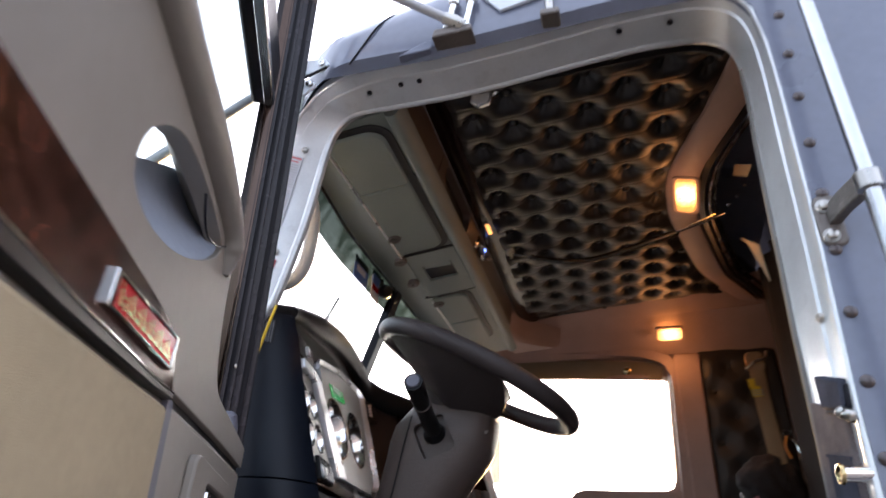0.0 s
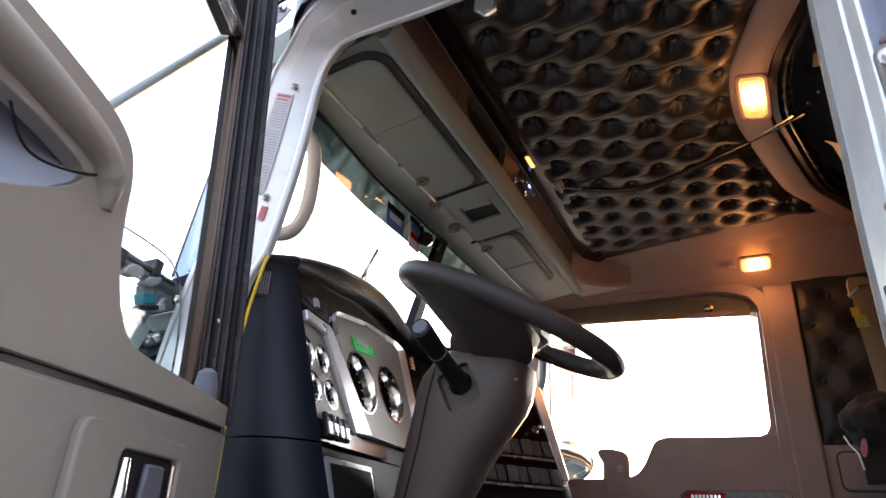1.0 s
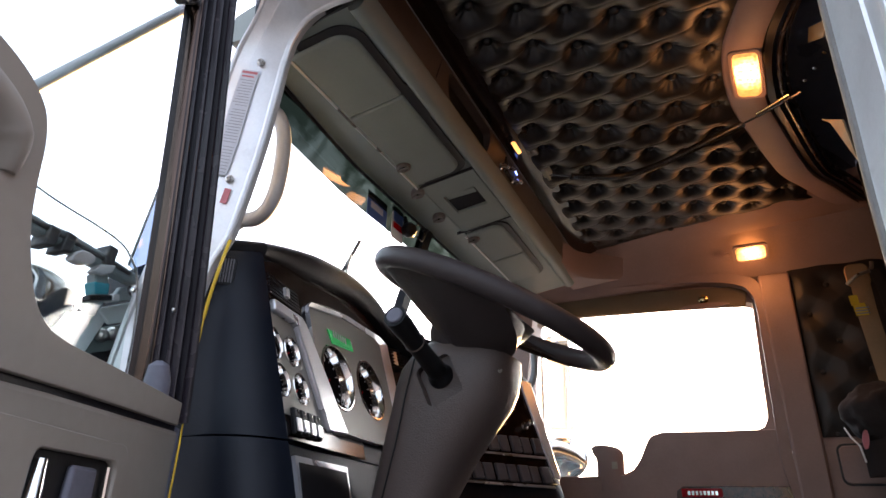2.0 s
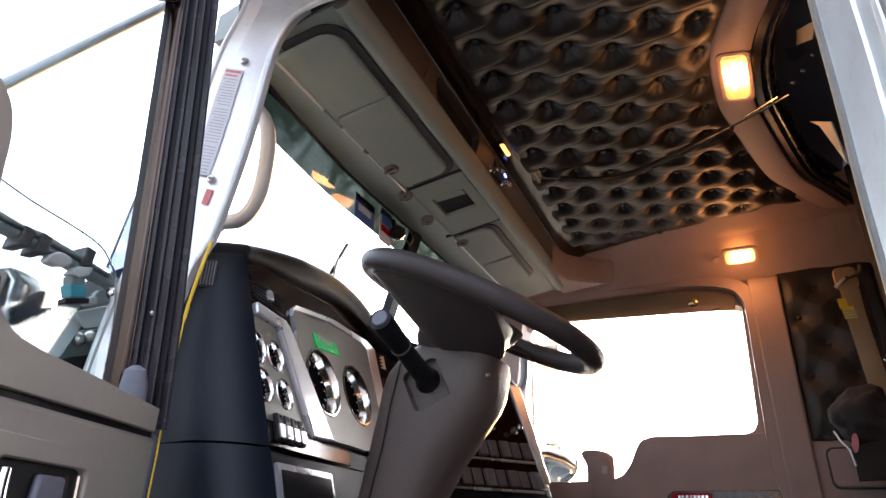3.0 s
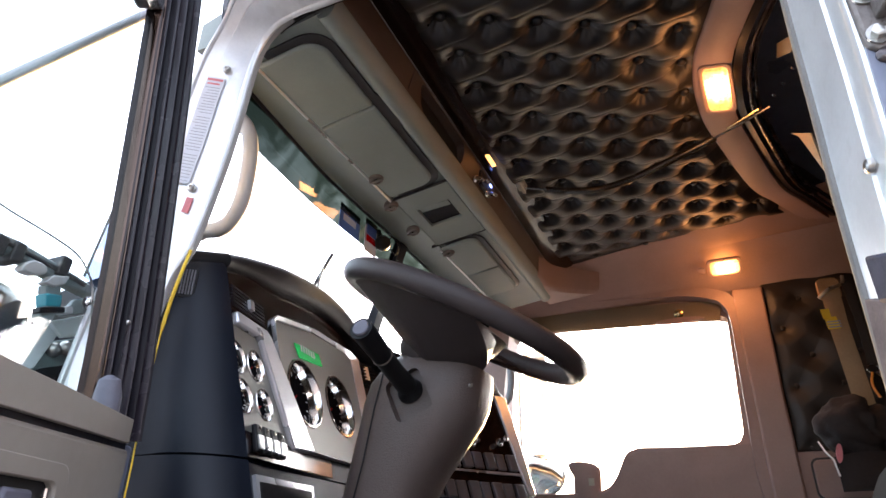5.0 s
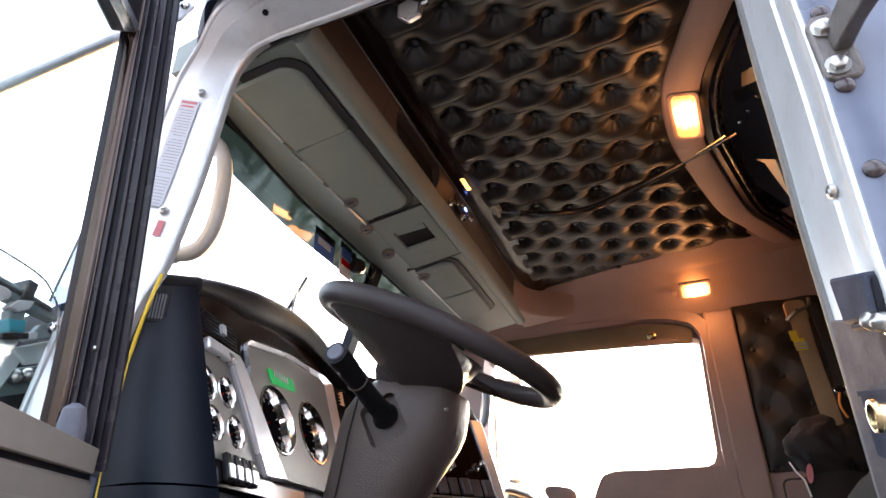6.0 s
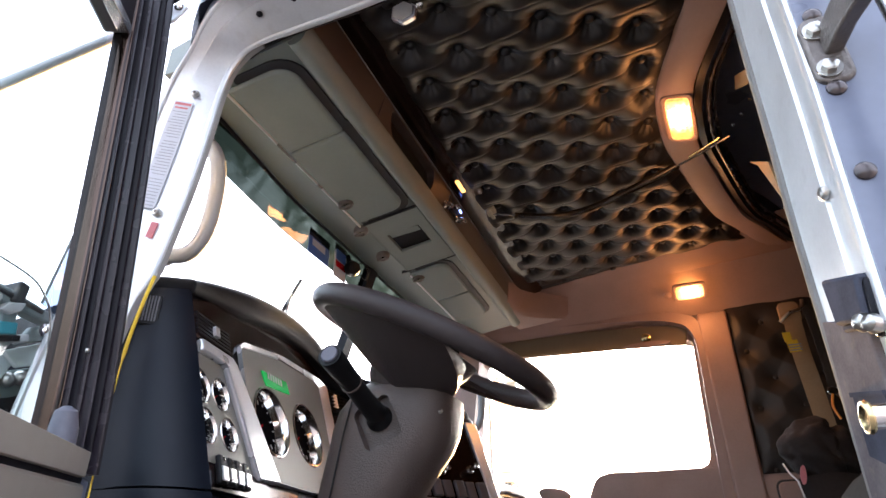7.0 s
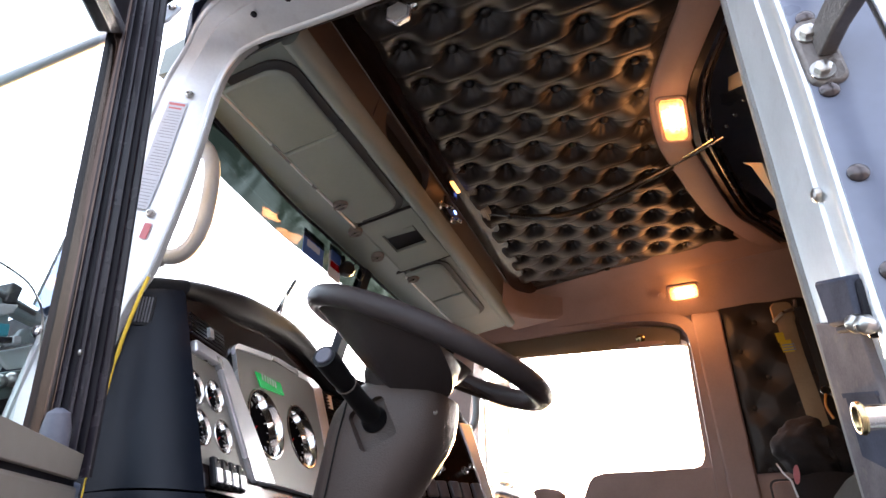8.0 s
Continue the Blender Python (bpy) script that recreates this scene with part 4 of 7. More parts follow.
    # a black sheet darkens the shallow vent in place of inner shade
    part("vent_shade", slab([(-0.586, 0.731), (-0.493, 0.731), (-0.493, 0.831), (-0.586, 0.831)], "z", -0.0045, -0.0022, m=CON), M["rubber"], con, "black sheet for the shade inside the vent")
    part("vent_flap", slab([(-0.583, -0.002), (-0.496, 0.0035), (-0.496, 0.005), (-0.583, -0.0005)], "y", 0.733, 0.757, m=CON), M["console"], con)
    for x, y in ((-0.606, 0.53), (-0.633, 0.662), (-0.641, 0.815), (-0.606, 1.0)):
        k = part("latch", lathe([(0.019, 0.0), (0.020, 0.008), (0.018, 0.014), (0.012, 0.016), (0.011, 0.012), (0.004, 0.011)], 24, CON @ Matrix.Translation((x, y, 0.002))), M["cast"], con, "grey metal round latch")
        part("latch_screw", lathe([(0.007, 0.0), (0.007, 0.003), (0.0025, 0.005)], 12, CON @ Matrix.Translation((x + 0.002, y, 0.0135))), M["chrome"], k, "bright screw")
        part("latch_grip", box(bmesh.new(), (x - 0.017, y - 0.0035, 0.008), (x + 0.017, y + 0.0035, 0.0195), CON), M["cast"], k)
    for y0, y1 in ((0.648, 0.6505), (0.946, 0.949)):
        part("panel_gap", slab([(-0.64, y0), (-0.455, y0), (-0.455, y1), (-0.64, y1)], "z", -0.002, 0.0065, m=CON), M["console_dark"], con)
    for k in range(5):
        part("toggle", lathe([(0.009, 0), (0.011, 0.004), (0.005, 0.008), (0.004, 0.024), (0.0065, 0.028), (0.003, 0.031)], 10, facing((-0.419 + 0.003 * (k % 2), 0.745 + 0.028 * k, 2.872 + 0.012 * (k % 3)), (0.9, -0.1, -0.4))), M["chrome"], con)
    part("radio_face", slab([(0.775, 2.87), (0.86, 2.87), (0.86, 2.92), (0.775, 2.92)], "x", -0.42, -0.409), M["black"], con, bevel=0.003)
    part("pilot_lamp", slab(round_rect(0.842, 2.90, 0.858, 2.908, 0.003, 3), "x", -0.41, -0.4065), M["blue_led"], con, "blue pilot lamp")
    # thin amber strip on the burl edge, given its own glow
    part("amber_strip", slab(round_rect(-0.385, 0.735, -0.372, 0.80, 0.006, 3), "z", 2.934, 2.948), M["ember"], con, "glowing amber strip")


overhead_console()


# ---- steering wheel and column ----
AX = Vector((math.sin(radians(25.7)), 0.012, math.cos(radians(25.7)))).normalized()
WC = Vector((-0.337, 0.45, 2.341))
WM = facing(WC, AX)
b1 = Vector((0, 1, 0)).cross(AX).normalized()
WM = Matrix.Translation(WC) @ Matrix((b1, AX.cross(b1), AX)).transposed().to_4x4()


def steering_wheel():
    sw = thing("steering_wheel", "dark brown grained truck steering wheel with broad spokes", "steering wheel")
    R = 0.235
    ring = [WM @ Vector((R * math.cos(2 * math.pi * k / 72), R * math.sin(2 * math.pi * k / 72), 0)) for k in range(72)]
    part("rim", tube(ring, 0.0205, 20, closed=True), M["wheel"], sw)
    part("hub", loft([[WM @ Vector((r * math.cos(2 * math.pi * k / 32) * sx + ox, r * math.sin(2 * math.pi * k / 32), h)) for k in range(32)] for r, h, sx, ox in ((0.05, -0.110, 0.8, -0.022), (0.078, -0.104, 0.78, -0.022), (0.087, -0.088, 0.80, -0.022), (0.094, -0.052, 0.84, -0.018), (0.102, -0.025, 0.9, -0.008), (0.095, -0.004, 1.0, 0.0), (0.06, 0.008, 1.0, 0.0), (0.01, 0.012, 1.0, 0.0))]), M["wheel"], sw)
    for side in (-1, 1):
        secs = []
        for t in range(9):
            f = t / 8
            r = 0.07 + (R - 0.07) * f
            half = radians(56 - 34 * f + 20 * f * f) if side < 0 else radians(42 - 30 * f + 16 * f * f)
            lo, hi = (-0.106 + 0.095 * f ** 1.1 if side < 0 else -0.042 + 0.031 * f), -0.012 + 0.014 * f
            a0 = radians(-14) if side < 0 else radians(6)
            row = []
            for q in range(9):
                a = side * math.pi / 2 + a0 + half * (q / 4 - 1) + (radians(42) * (1 - f) * q / 8 if side < 0 else 0)
                row.append(WM @ Vector((r * math.cos(a), r * math.sin(a), hi - 0.004 * abs(q - 4))))
            for q in range(8, -1, -1):
                a = side * math.pi / 2 + a0 + half * (q / 4 - 1) + (radians(42) * (1 - f) * q / 8 if side < 0 else 0)
                row.append(WM @ Vector((r * math.cos(a), r * math.sin(a), lo + 0.006 * abs(q - 4) * (1 - f))))
            secs.append(row)
        part("spoke", loft(secs), M["wheel"], sw)


def steering_column():
    c = thing("steering_column", "grey-brown grained plastic steering column shroud", "steering column")
    secs = []
    for x, y, z, rx, ry, tip in ((-0.362, 0.45, 2.262, 0.052, 0.055, 0.3), (-0.364, 0.45, 2.256, 0.082, 0.08, 0.32), (-0.378, 0.45, 2.238, 0.095, 0.092, 0.34), (-0.402, 0.45, 2.20, 0.111, 0.098, 0.3), (-0.414, 0.45, 2.17, 0.110, 0.098, 0.26), (-0.4265, 0.45, 2.14, 0.1015, 0.098, 0.22), (-0.4585, 0.45, 2.07, 0.085, 0.092, 0.15), (-0.495, 0.45, 1.98, 0.068, 0.085, 0.1), (-0.53, 0.45, 1.86, 0.06, 0.08, 0), (-0.60, 0.45, 1.55, 0.06, 0.07, 0)):
        row = []
        for k in range(40):
            a = 2 * math.pi * k / 40
            ca, sa = math.cos(a), math.sin(a)
            p = 0.62 if z > 2.22 else 0.78
            if ca > 0 and sa > 0:
                p = 0.95
            wide = ry * (1.06 if sa > 0 else 1.0)
            row.append((x + rx * math.copysign(abs(ca) ** p, ca), y + wide * math.copysign(abs(sa) ** p, sa), z - tip * rx * ca * 0.8))
        secs.append(row)
    sh = part("shroud", loft(secs), M["column"], c)
    part("collar", lathe([(0.05, -0.02), (0.062, 0.0), (0.058, 0.02)], 28, Matrix.Translation((-0.372, 0.45, 2.25)) @ WM.to_3x3().to_4x4()), M["black"], c)
    part("seam", tube([(-0.455, 0.357, 2.232), (-0.468, 0.354, 2.17), (-0.485, 0.356, 2.08), (-0.515, 0.362, 1.97)], 0.0016, 6), M["black"], c)
    st = part("stalk", tube([(-0.391, 0.165, 2.249), (-0.394, 0.20, 2.241), (-0.3985, 0.255, 2.2275), (-0.402, 0.30, 2.216), (-0.406, 0.37, 2.20)], [0.0185, 0.0185, 0.0165, 0.017, 0.019], 18), M["black"], c, "black turn signal stalk")
    part("stalk_button", lathe([(0.0135, -0.002), (0.0135, 0.002), (0.012, 0.0035), (0.008, 0.003)], 20, facing((-0.3905, 0.164, 2.2492), (0.02, -0.96, 0.25))), M["rubber_grey"], st, "grey end button")
    part("stalk_ring", lathe([(0.0182, -0.0015), (0.0188, 0.0), (0.0182, 0.0015)], 20, facing((-0.398, 0.25, 2.2287), (0.02, -0.96, 0.25))), M["column"], st)
    cut(sh, slab([(-0.403 + x * 0.9 - z * 0.43, 2.188 + x * 0.43 + z * 0.9) for x, z in round_rect(-0.036, -0.040, 0.036, 0.040, 0.012)], "y", 0.2, 0.372))
    part("boot", lathe([(0.025, 0.0), (0.024, 0.005), (0.0205, 0.009), (0.0192, 0.02)], 20, facing((-0.4065, 0.3735, 2.199), (0.02, -0.96, 0.25))), M["black"], c, "black stalk boot")
    screw((-0.30, 0.39, 2.205), (0.6, -0.7, 0.3), 0.006, parent=c)


steering_wheel()
steering_column()

# ---- dashboard ----
FACE = [(0.046, -0.70), (0.047, -0.685), (0.050, -0.668), (0.056, -0.652), (0.064, -0.639), (0.074, -0.629), (0.086, -0.620), (0.10, -0.613), (0.116, -0.608), (0.1185, -0.612), (0.121, -0.623), (0.27, -0.653), (0.72, -0.7115), (0.73, -0.708), (0.80, -0.66), (1.10, -0.462), (1.13, -0.465), (1.17, -0.56), (1.25, -0.62), (1.75, -0.63)]
TOPS = [tuple(p[:2]) for p in smooth_line([(y, z, 0) for y, z in ((0.046, 2.378), (0.058, 2.386), (0.095, 2.394), (0.12, 2.402), (0.2, 2.429), (0.35, 2.464), (0.5, 2.484), (0.62, 2.474), (0.72, 2.435), (0.80, 2.41), (1.10, 2.385), (1.75, 2.37))], 5)]


CLUSTER = [(0.0, -0.594), (0.27, -0.651), (0.72, -0.7115)] + FACE[13:]


def along(table, y):
    for (a, u), (b, v) in zip(table, table[1:]):
        if y <= b:
            return u + (v - u) * max(0, min(1, (y - a) / (b - a)))
    return table[-1][1]


def face_at(y, z, out=0.0):
    """Point on the dashboard's rear face, out metres proud of it."""
    d = 0.004
    k = (along(CLUSTER, y + d) - along(CLUSTER, y - d)) / (2 * d)
    n = Vector((1, -k, 0.29)).normalized()
    return Vector((along(CLUSTER, y) - 0.29 * (z - 2.29), y, z)) + n * out


def face_frame(y, z):
    a, b = face_at(y - 0.03, z), face_at(y + 0.03, z)
    e1 = (b - a).normalized()
    n = e1.cross((face_at(y, z + 0.03) - face_at(y, z - 0.03)).normalized()).normalized()
    e2 = n.cross(e1)
    m = Matrix((e1, e2, n)).transposed().to_4x4()
    m.translation = face_at(y, z)
    return m


def face_plate(pts, a, b):
    """Plate over (y, z) outline pts on the dashboard's face, from a to b metres proud."""
    bm = bmesh.new()
    lo, hi = [bm.verts.new(face_at(y, z, a)) for y, z in pts], [bm.verts.new(face_at(y, z, b)) for y, z in pts]
    bm.faces.new(lo[::-1]), bm.faces.new(hi)
    for i in range(len(pts)):
        j = (i + 1) % len(pts)
        bm.faces.new((lo[i], lo[j], hi[j], hi[i]))
    return bm


def dense(pts, n=5):
    """The outline with n points to each side."""
    return [(a[0] + (b[0] - a[0]) * k / n, a[1] + (b[1] - a[1]) * k / n) for a, b in zip(pts, pts[1:] + pts[:1]) for k in range(n)]


def face_ring(outer, inner, a, b):
    outer, inner = dense(list(outer)), dense(list(inner))
    bm = bmesh.new()
    o0, o1 = [bm.verts.new(face_at(y, z, a)) for y, z in outer], [bm.verts.new(face_at(y, z, b)) for y, z in outer]
    i0, i1 = [bm.verts.new(face_at(y, z, a)) for y, z in inner], [bm.verts.new(face_at(y, z, b - 0.006)) for y, z in inner]
    n = len(outer)
    for k in range(n):
        j = (k + 1) % n
        bm.faces.new((o0[k], o0[j], i0[j], i0[k]))
        bm.faces.new((o1[k], i1[k], i1[j], o1[j]))
        bm.faces.new((o0[k], o1[k], o1[j], o0[j]))
        bm.faces.new((i0[k], i0[j], i1[j], i1[k]))
    return bm


DIALS = ((0.122, 2.212, 0.0275), (0.186, 2.214, 0.0275), (0.135, 2.152, 0.0275), (0.205, 2.152, 0.0275), (0.376, 2.212, 0.066), (0.538, 2.22, 0.066))


def dial_wells():
    """Wells behind the cluster panels, clear of the end cap."""
    bm = bmesh.new()
    for y, z, r in DIALS:
        pts = []
        for k in range(32):
            p = (max(0.1205, y + r * math.cos(2 * math.pi * k / 32)), z + r * math.sin(2 * math.pi * k / 32))
            if p[0] > 0.1205 or not pts or pts[-1][0] > 0.1205 or k == 31 or y + r * math.cos(2 * math.pi * (k + 1) / 32) > 0.1205:
                pts.append(p)
        m = face_frame(y, z)
        back = m.inverted()
        flat = [back @ Vector(face_at(*p)) for p in pts]
        slab([(p.x, p.y) for p in flat], "z", -0.40 * r - 0.004, 0.011, bm, m)
    return bm


def gauge(parent, y, z, r):
    m = face_frame(y, z)
    def inside(bm):
        """Keeps what the end cap does not cover."""
        bmesh.ops.bisect_plane(bm, geom=bm.verts[:] + bm.edges[:] + bm.faces[:], plane_co=(0, 0.1207, 0), plane_no=(0, -1, 0), clear_outer=True)
        return bm
    top = 0.0082
    deep = top - 0.40 * r
    m = m @ Matrix.Translation((0, 0, deep - 0.0089))
    top += 0.0089 - deep
    g = part("gauge", inside(lathe([(r * 0.98, 0.006), (r * 0.98, 0.0088), (0.001, 0.0088)], 32, m)), M["dial"], parent, "black dial with chrome bezel")
    part("bezel", inside(lathe([(r * 0.86, 0.0089), (r * 0.88, 0.0092), (r * 0.92, 0.0089 + 0.16 * r), (r * 0.96, top - 0.04 * r), (r * 0.99, top), (r * 1.03, top), (r * 1.06, top - 0.0022)], 48, m, caps=False)), M["chrome"], g)
    for k in range(13):
        a = radians(225 - 270 * k / 12)
        if y + 0.8 * r * math.cos(a) < 0.124:
            continue
        part("tick_mark", box(bmesh.new(), (r * (0.72 if k % 3 else 0.66), -r * 0.013, 0.0089), (r * 0.80, r * 0.013, 0.0096), m @ Matrix.Rotation(a, 4, "Z")), M["white"], g)
    part("needle", box(bmesh.new(), (-r * 0.1, -r * 0.02, 0.0105), (r * 0.62, r * 0.02, 0.0118), m @ Matrix.Rotation(radians(215), 4, "Z")), M["red"], g)


def slotted_vent(parent, y0, y1, z0, z1, rows):
    v = part("air_vent", face_plate([(y0, z0), (y1, z0), (y1, z1), (y0, z1)], -0.001, 0.002), M["black"], parent, "black slotted air vent")
    for k in range(rows):
        z = z0 + (z1 - z0) * (k + 0.5) / rows
        part("slat", face_plate([(y0, z - 0.0018), (y1, z - 0.0018), (y1, z + 0.0018), (y0, z + 0.0018)], 0.002, 0.007), M["rubber"], v)
    my = (y0 + y1) / 2
    part("tab", face_plate([(my - 0.007, z0 + 0.012), (my + 0.007, z0 + 0.012), (my + 0.007, z1 - 0.012), (my - 0.007, z1 - 0.012)], 0.007, 0.013), M["silver"], v)


def dashboard():
    d = thing("dashboard", "blue-black vinyl truck dashboard with burl trim and gauges", "dashboard")
    ys = [0.046, 0.047, 0.05, 0.056, 0.064, 0.074, 0.086, 0.1, 0.109, 0.116, 0.1185, 0.121] + [0.14 + 0.02 * k for k in range(48)] + [1.09, 1.11, 1.13, 1.15, 1.17, 1.2, 1.25, 1.4, 1.6, 1.75]
    up, low, brow = [], [], []
    for y in ys:
        f, t = along(FACE, y), along(TOPS, y)

        def fx(z):
            return f - 0.29 * (z - 2.29)
        up.append([(-0.95, y, t - 0.03), (fx(t) - 0.05, y, t - 0.004), (fx(t) - 0.01, y, t - 0.008), (fx(t - 0.03), y, t - 0.03), (fx(2.30), y, 2.30), (fx(2.18), y, 2.18), (fx(2.0605), y, 2.0605), (fx(2.0605) - 0.02, y, 2.059), (-0.95, y, 2.059)])
        low.append([(-0.95, y, 2.0575), (fx(2.0575) - 0.02, y, 2.0575), (fx(2.0575), y, 2.0572), (fx(1.97), y, 1.97), (fx(1.9) - 0.01, y, 1.9), (f - 0.02, y, 1.6), (f - 0.06, y, 1.25), (-0.95, y, 1.25)])
        if y < 1.12:
            e = min(1, max(0, (y - 0.116) / 0.20))
            e = e * e * (3 - 2 * e)
            out = (0.005 + 0.013 * min(1, max(0, (y - 0.116) / 0.005)) + 0.025 * e) * min(1, (1.12 - y) / 0.2)
            h = 0.030 + 0.028 * e
            x = fx(t) - 0.5 * max(0, 0.056 - y)
            f = x + out
            brow.append([(f - 0.12, y, t - 0.006), (f - 0.055, y, t + 0.002), (f - 0.025, y, t + 0.004), (f - 0.012, y, t + 0.002), (f - 0.004, y, t - 0.15 * h), (f, y, t - 0.43 * h), (f - 0.001, y, t - 0.69 * h), (f - 0.006, y, t - 0.90 * h), (f - 0.016, y, t - h), (f - 0.07, y, t - h)])
    # the end cap widens towards its foot
    def lean(p):
        w = min(1, (p[1] - 0.046) / 0.06) * min(1, max(0, 1 - (p[1] - 0.1185) / 0.06))
        return (p[0], p[1] + 0.058 * (2.25 - max(p[2], 1.95)) * w, p[2])
    up, low = [[lean(p) for p in row] for row in up], [[lean(p) for p in row] for row in low]
    body = part("body", loft(up), M["dash"], d)
    cut(body, dial_wells())
    part("lower_body", loft(low), M["dash"], d)
    part("brow", loft(brow), M["brow"], d, "padded vinyl brow")
    # burl band under the brow and round the switch rows
    ysb = [0.118, 0.16, 0.2, 0.24, 0.3, 0.4, 0.5, 0.6, 0.66, 0.72]
    part("burl_band", face_plate([(y, along(TOPS, y) - 0.1 if y > 0.27 else 2.296) for y in ysb] + [(y, along(TOPS, y) - 0.038) for y in ysb[::-1]], 0.0005, 0.004), M["wood"], d, "glossy dark burl band")
    part("burl_foot", face_plate([(0.118, 2.063), (0.45, 2.063), (0.45, 2.098), (0.28, 2.10), (0.118, 2.13)], 0.0005, 0.004), M["wood"], d, "glossy dark burl band")
    # left cluster
    left = part("left_panel", face_plate([(0.118, 2.10), (0.30, 2.10), (0.25, 2.19), (0.215, 2.272), (0.20, 2.28), (0.118, 2.28)], 0.002, 0.006), M["champagne"], d)
    cut(left, dial_wells())
    part("silver_edge", face_plate([(0.285, 2.09), (0.366, 2.094), (0.315, 2.18), (0.243, 2.282), (0.228, 2.291), (0.121, 2.290), (0.121, 2.268), (0.195, 2.268), (0.203, 2.262), (0.243, 2.18)], 0.003, 0.016), M["silver"], d, bevel=0.004)
    for y, z, r in DIALS:
        gauge(d, y, z, r)
    for k in range(4):
        y = 0.165 + 0.026 * k
        s = part("rocker_switch", face_plate([(y - 0.011, 2.07), (y + 0.011, 2.07), (y + 0.011, 2.112), (y - 0.011, 2.112)], 0.004, 0.014), M["black"], d, bevel=0.003)
        part("rocker_lamp", lathe([(0.004, 0), (0.004, 0.003), (0.0015, 0.004)], 10, face_frame(y, 2.105) @ Matrix.Translation((0, 0, 0.012))), M["chrome"], s)
        part("rocker_cap", face_plate([(y - 0.0085, 2.074), (y + 0.0085, 2.074), (y + 0.0085, 2.094), (y - 0.0085, 2.094)], 0.014, 0.0165), M["silver"], s, "silver switch cap")
    slotted_vent(d, 0.125, 0.240, 2.303, 2.345, 6)
    # main cluster
    main = part("main_panel", face_plate([(0.285, 2.098), (0.60, 2.098), (0.69, 2.13), (0.68, 2.36), (0.64, 2.368), (0.45, 2.362), (0.29, 2.336), (0.275, 2.325)], 0.002, 0.006), M["champagne"], d)
    cut(main, dial_wells())
    part("main_edge", face_ring(((0.283, 2.096), (0.61, 2.096), (0.70, 2.13), (0.688, 2.366), (0.645, 2.376), (0.45, 2.37), (0.286, 2.343), (0.27, 2.33)), ((0.290, 2.101), (0.603, 2.101), (0.662, 2.134), (0.650, 2.358), (0.620, 2.368), (0.45, 2.3635), (0.291, 2.3375), (0.277, 2.326)), 0.004, 0.013), M["silver"], d)
    ds = part("display", face_plate([(0.366, 2.281), (0.470, 2.291), (0.460, 2.316), (0.352, 2.309)], 0.0062, 0.0085), M["green"], d, "lit green message display")
    for k in range(6):
        y = 0.375 + 0.011 * k
        part("display_mark", face_plate([(y, 2.298), (y + 0.006, 2.298), (y + 0.006, 2.312), (y, 2.312)], 0.0085, 0.0092), M["ink"], ds)
    slotted_vent(d, 0.705, 0.755, 2.31, 2.37, 7)
    # centre stack
    part("stack_panel", face_plate([(0.82, 2.10), (1.09, 2.10), (1.09, 2.33), (0.82, 2.35)], 0.001, 0.005), M["wood"], d, "glossy dark burl stack panel")
    part("stack_edge", face_plate([(1.085, 2.07), (1.105, 2.07), (1.105, 2.34), (1.07, 2.34)], 0.004, 0.012), M["silver"], d, bevel=0.003)
    for row, z in enumerate((2.15, 2.075)):
        part("switch_rail", face_plate([(0.83, z - 0.03), (1.08, z - 0.03), (1.08, z - 0.024), (0.83, z - 0.024)], 0.005, 0.010), M["silver"], d)
        for k in range(8):
            y = 0.845 + 0.031 * k
            part("rocker_switch", face_plate([(y - 0.012, z - 0.02), (y + 0.012, z - 0.02), (y + 0.012, z + 0.022), (y - 0.012, z + 0.022)], 0.005, 0.017 if k % 2 else 0.013), M["seal"], d, bevel=0.003)
    for y, z in ((0.965, 2.195), (1.045, 2.205), (0.90, 2.19)):
        part("knob", lathe([(0.012, 0.004), (0.012, 0.009), (0.006, 0.012), (0.005, 0.024), (0.0085, 0.028), (0.0085, 0.038), (0.004, 0.042)], 16, face_frame(y, z)), M["chrome"], d)
    z0 = 1.93
    tray = part("lower_tray", face_plate([(0.16, z0), (0.36, z0), (0.36, z0 + 0.11), (0.16, z0 + 0.11)], -0.004, 0.004), M["silver"], d, "silver-edged lower tray")
    part("tray_pocket", face_plate([(0.17, z0 + 0.008), (0.35, z0 + 0.008), (0.35, z0 + 0.1), (0.17, z0 + 0.1)], 0.003, 0.0055), M["black"], tray)
    # slotted end vent
    EV = Matrix.Translation((-0.655, 0.0565, 2.325)) @ Matrix.Rotation(radians(38), 4, "Z")
    ev = part("end_vent", slab(round_rect(-0.014, -0.026, 0.014, 0.026, 0.006), "y", -0.002, 0.002, m=EV), M["black"], d, "slotted end vent", bevel=0.001)
    for k in range(5):
        x = -0.009 + 0.0045 * k
        part("fin", box(bmesh.new(), (x - 0.001, -0.005, -0.021), (x + 0.001, -0.001, 0.021), EV), M["seal"], ev)


dashboard()

# ---- driver's door, standing open ----
DOOR = Matrix(((0.438, 0.899, 0, -0.60), (-0.899, 0.438, 0, -0.02), (0, 0, 1, 0), (0, 0, 0, 1)))


def split_z(s):
    return 2.056 - 0.012 * s - 0.034 * s * s


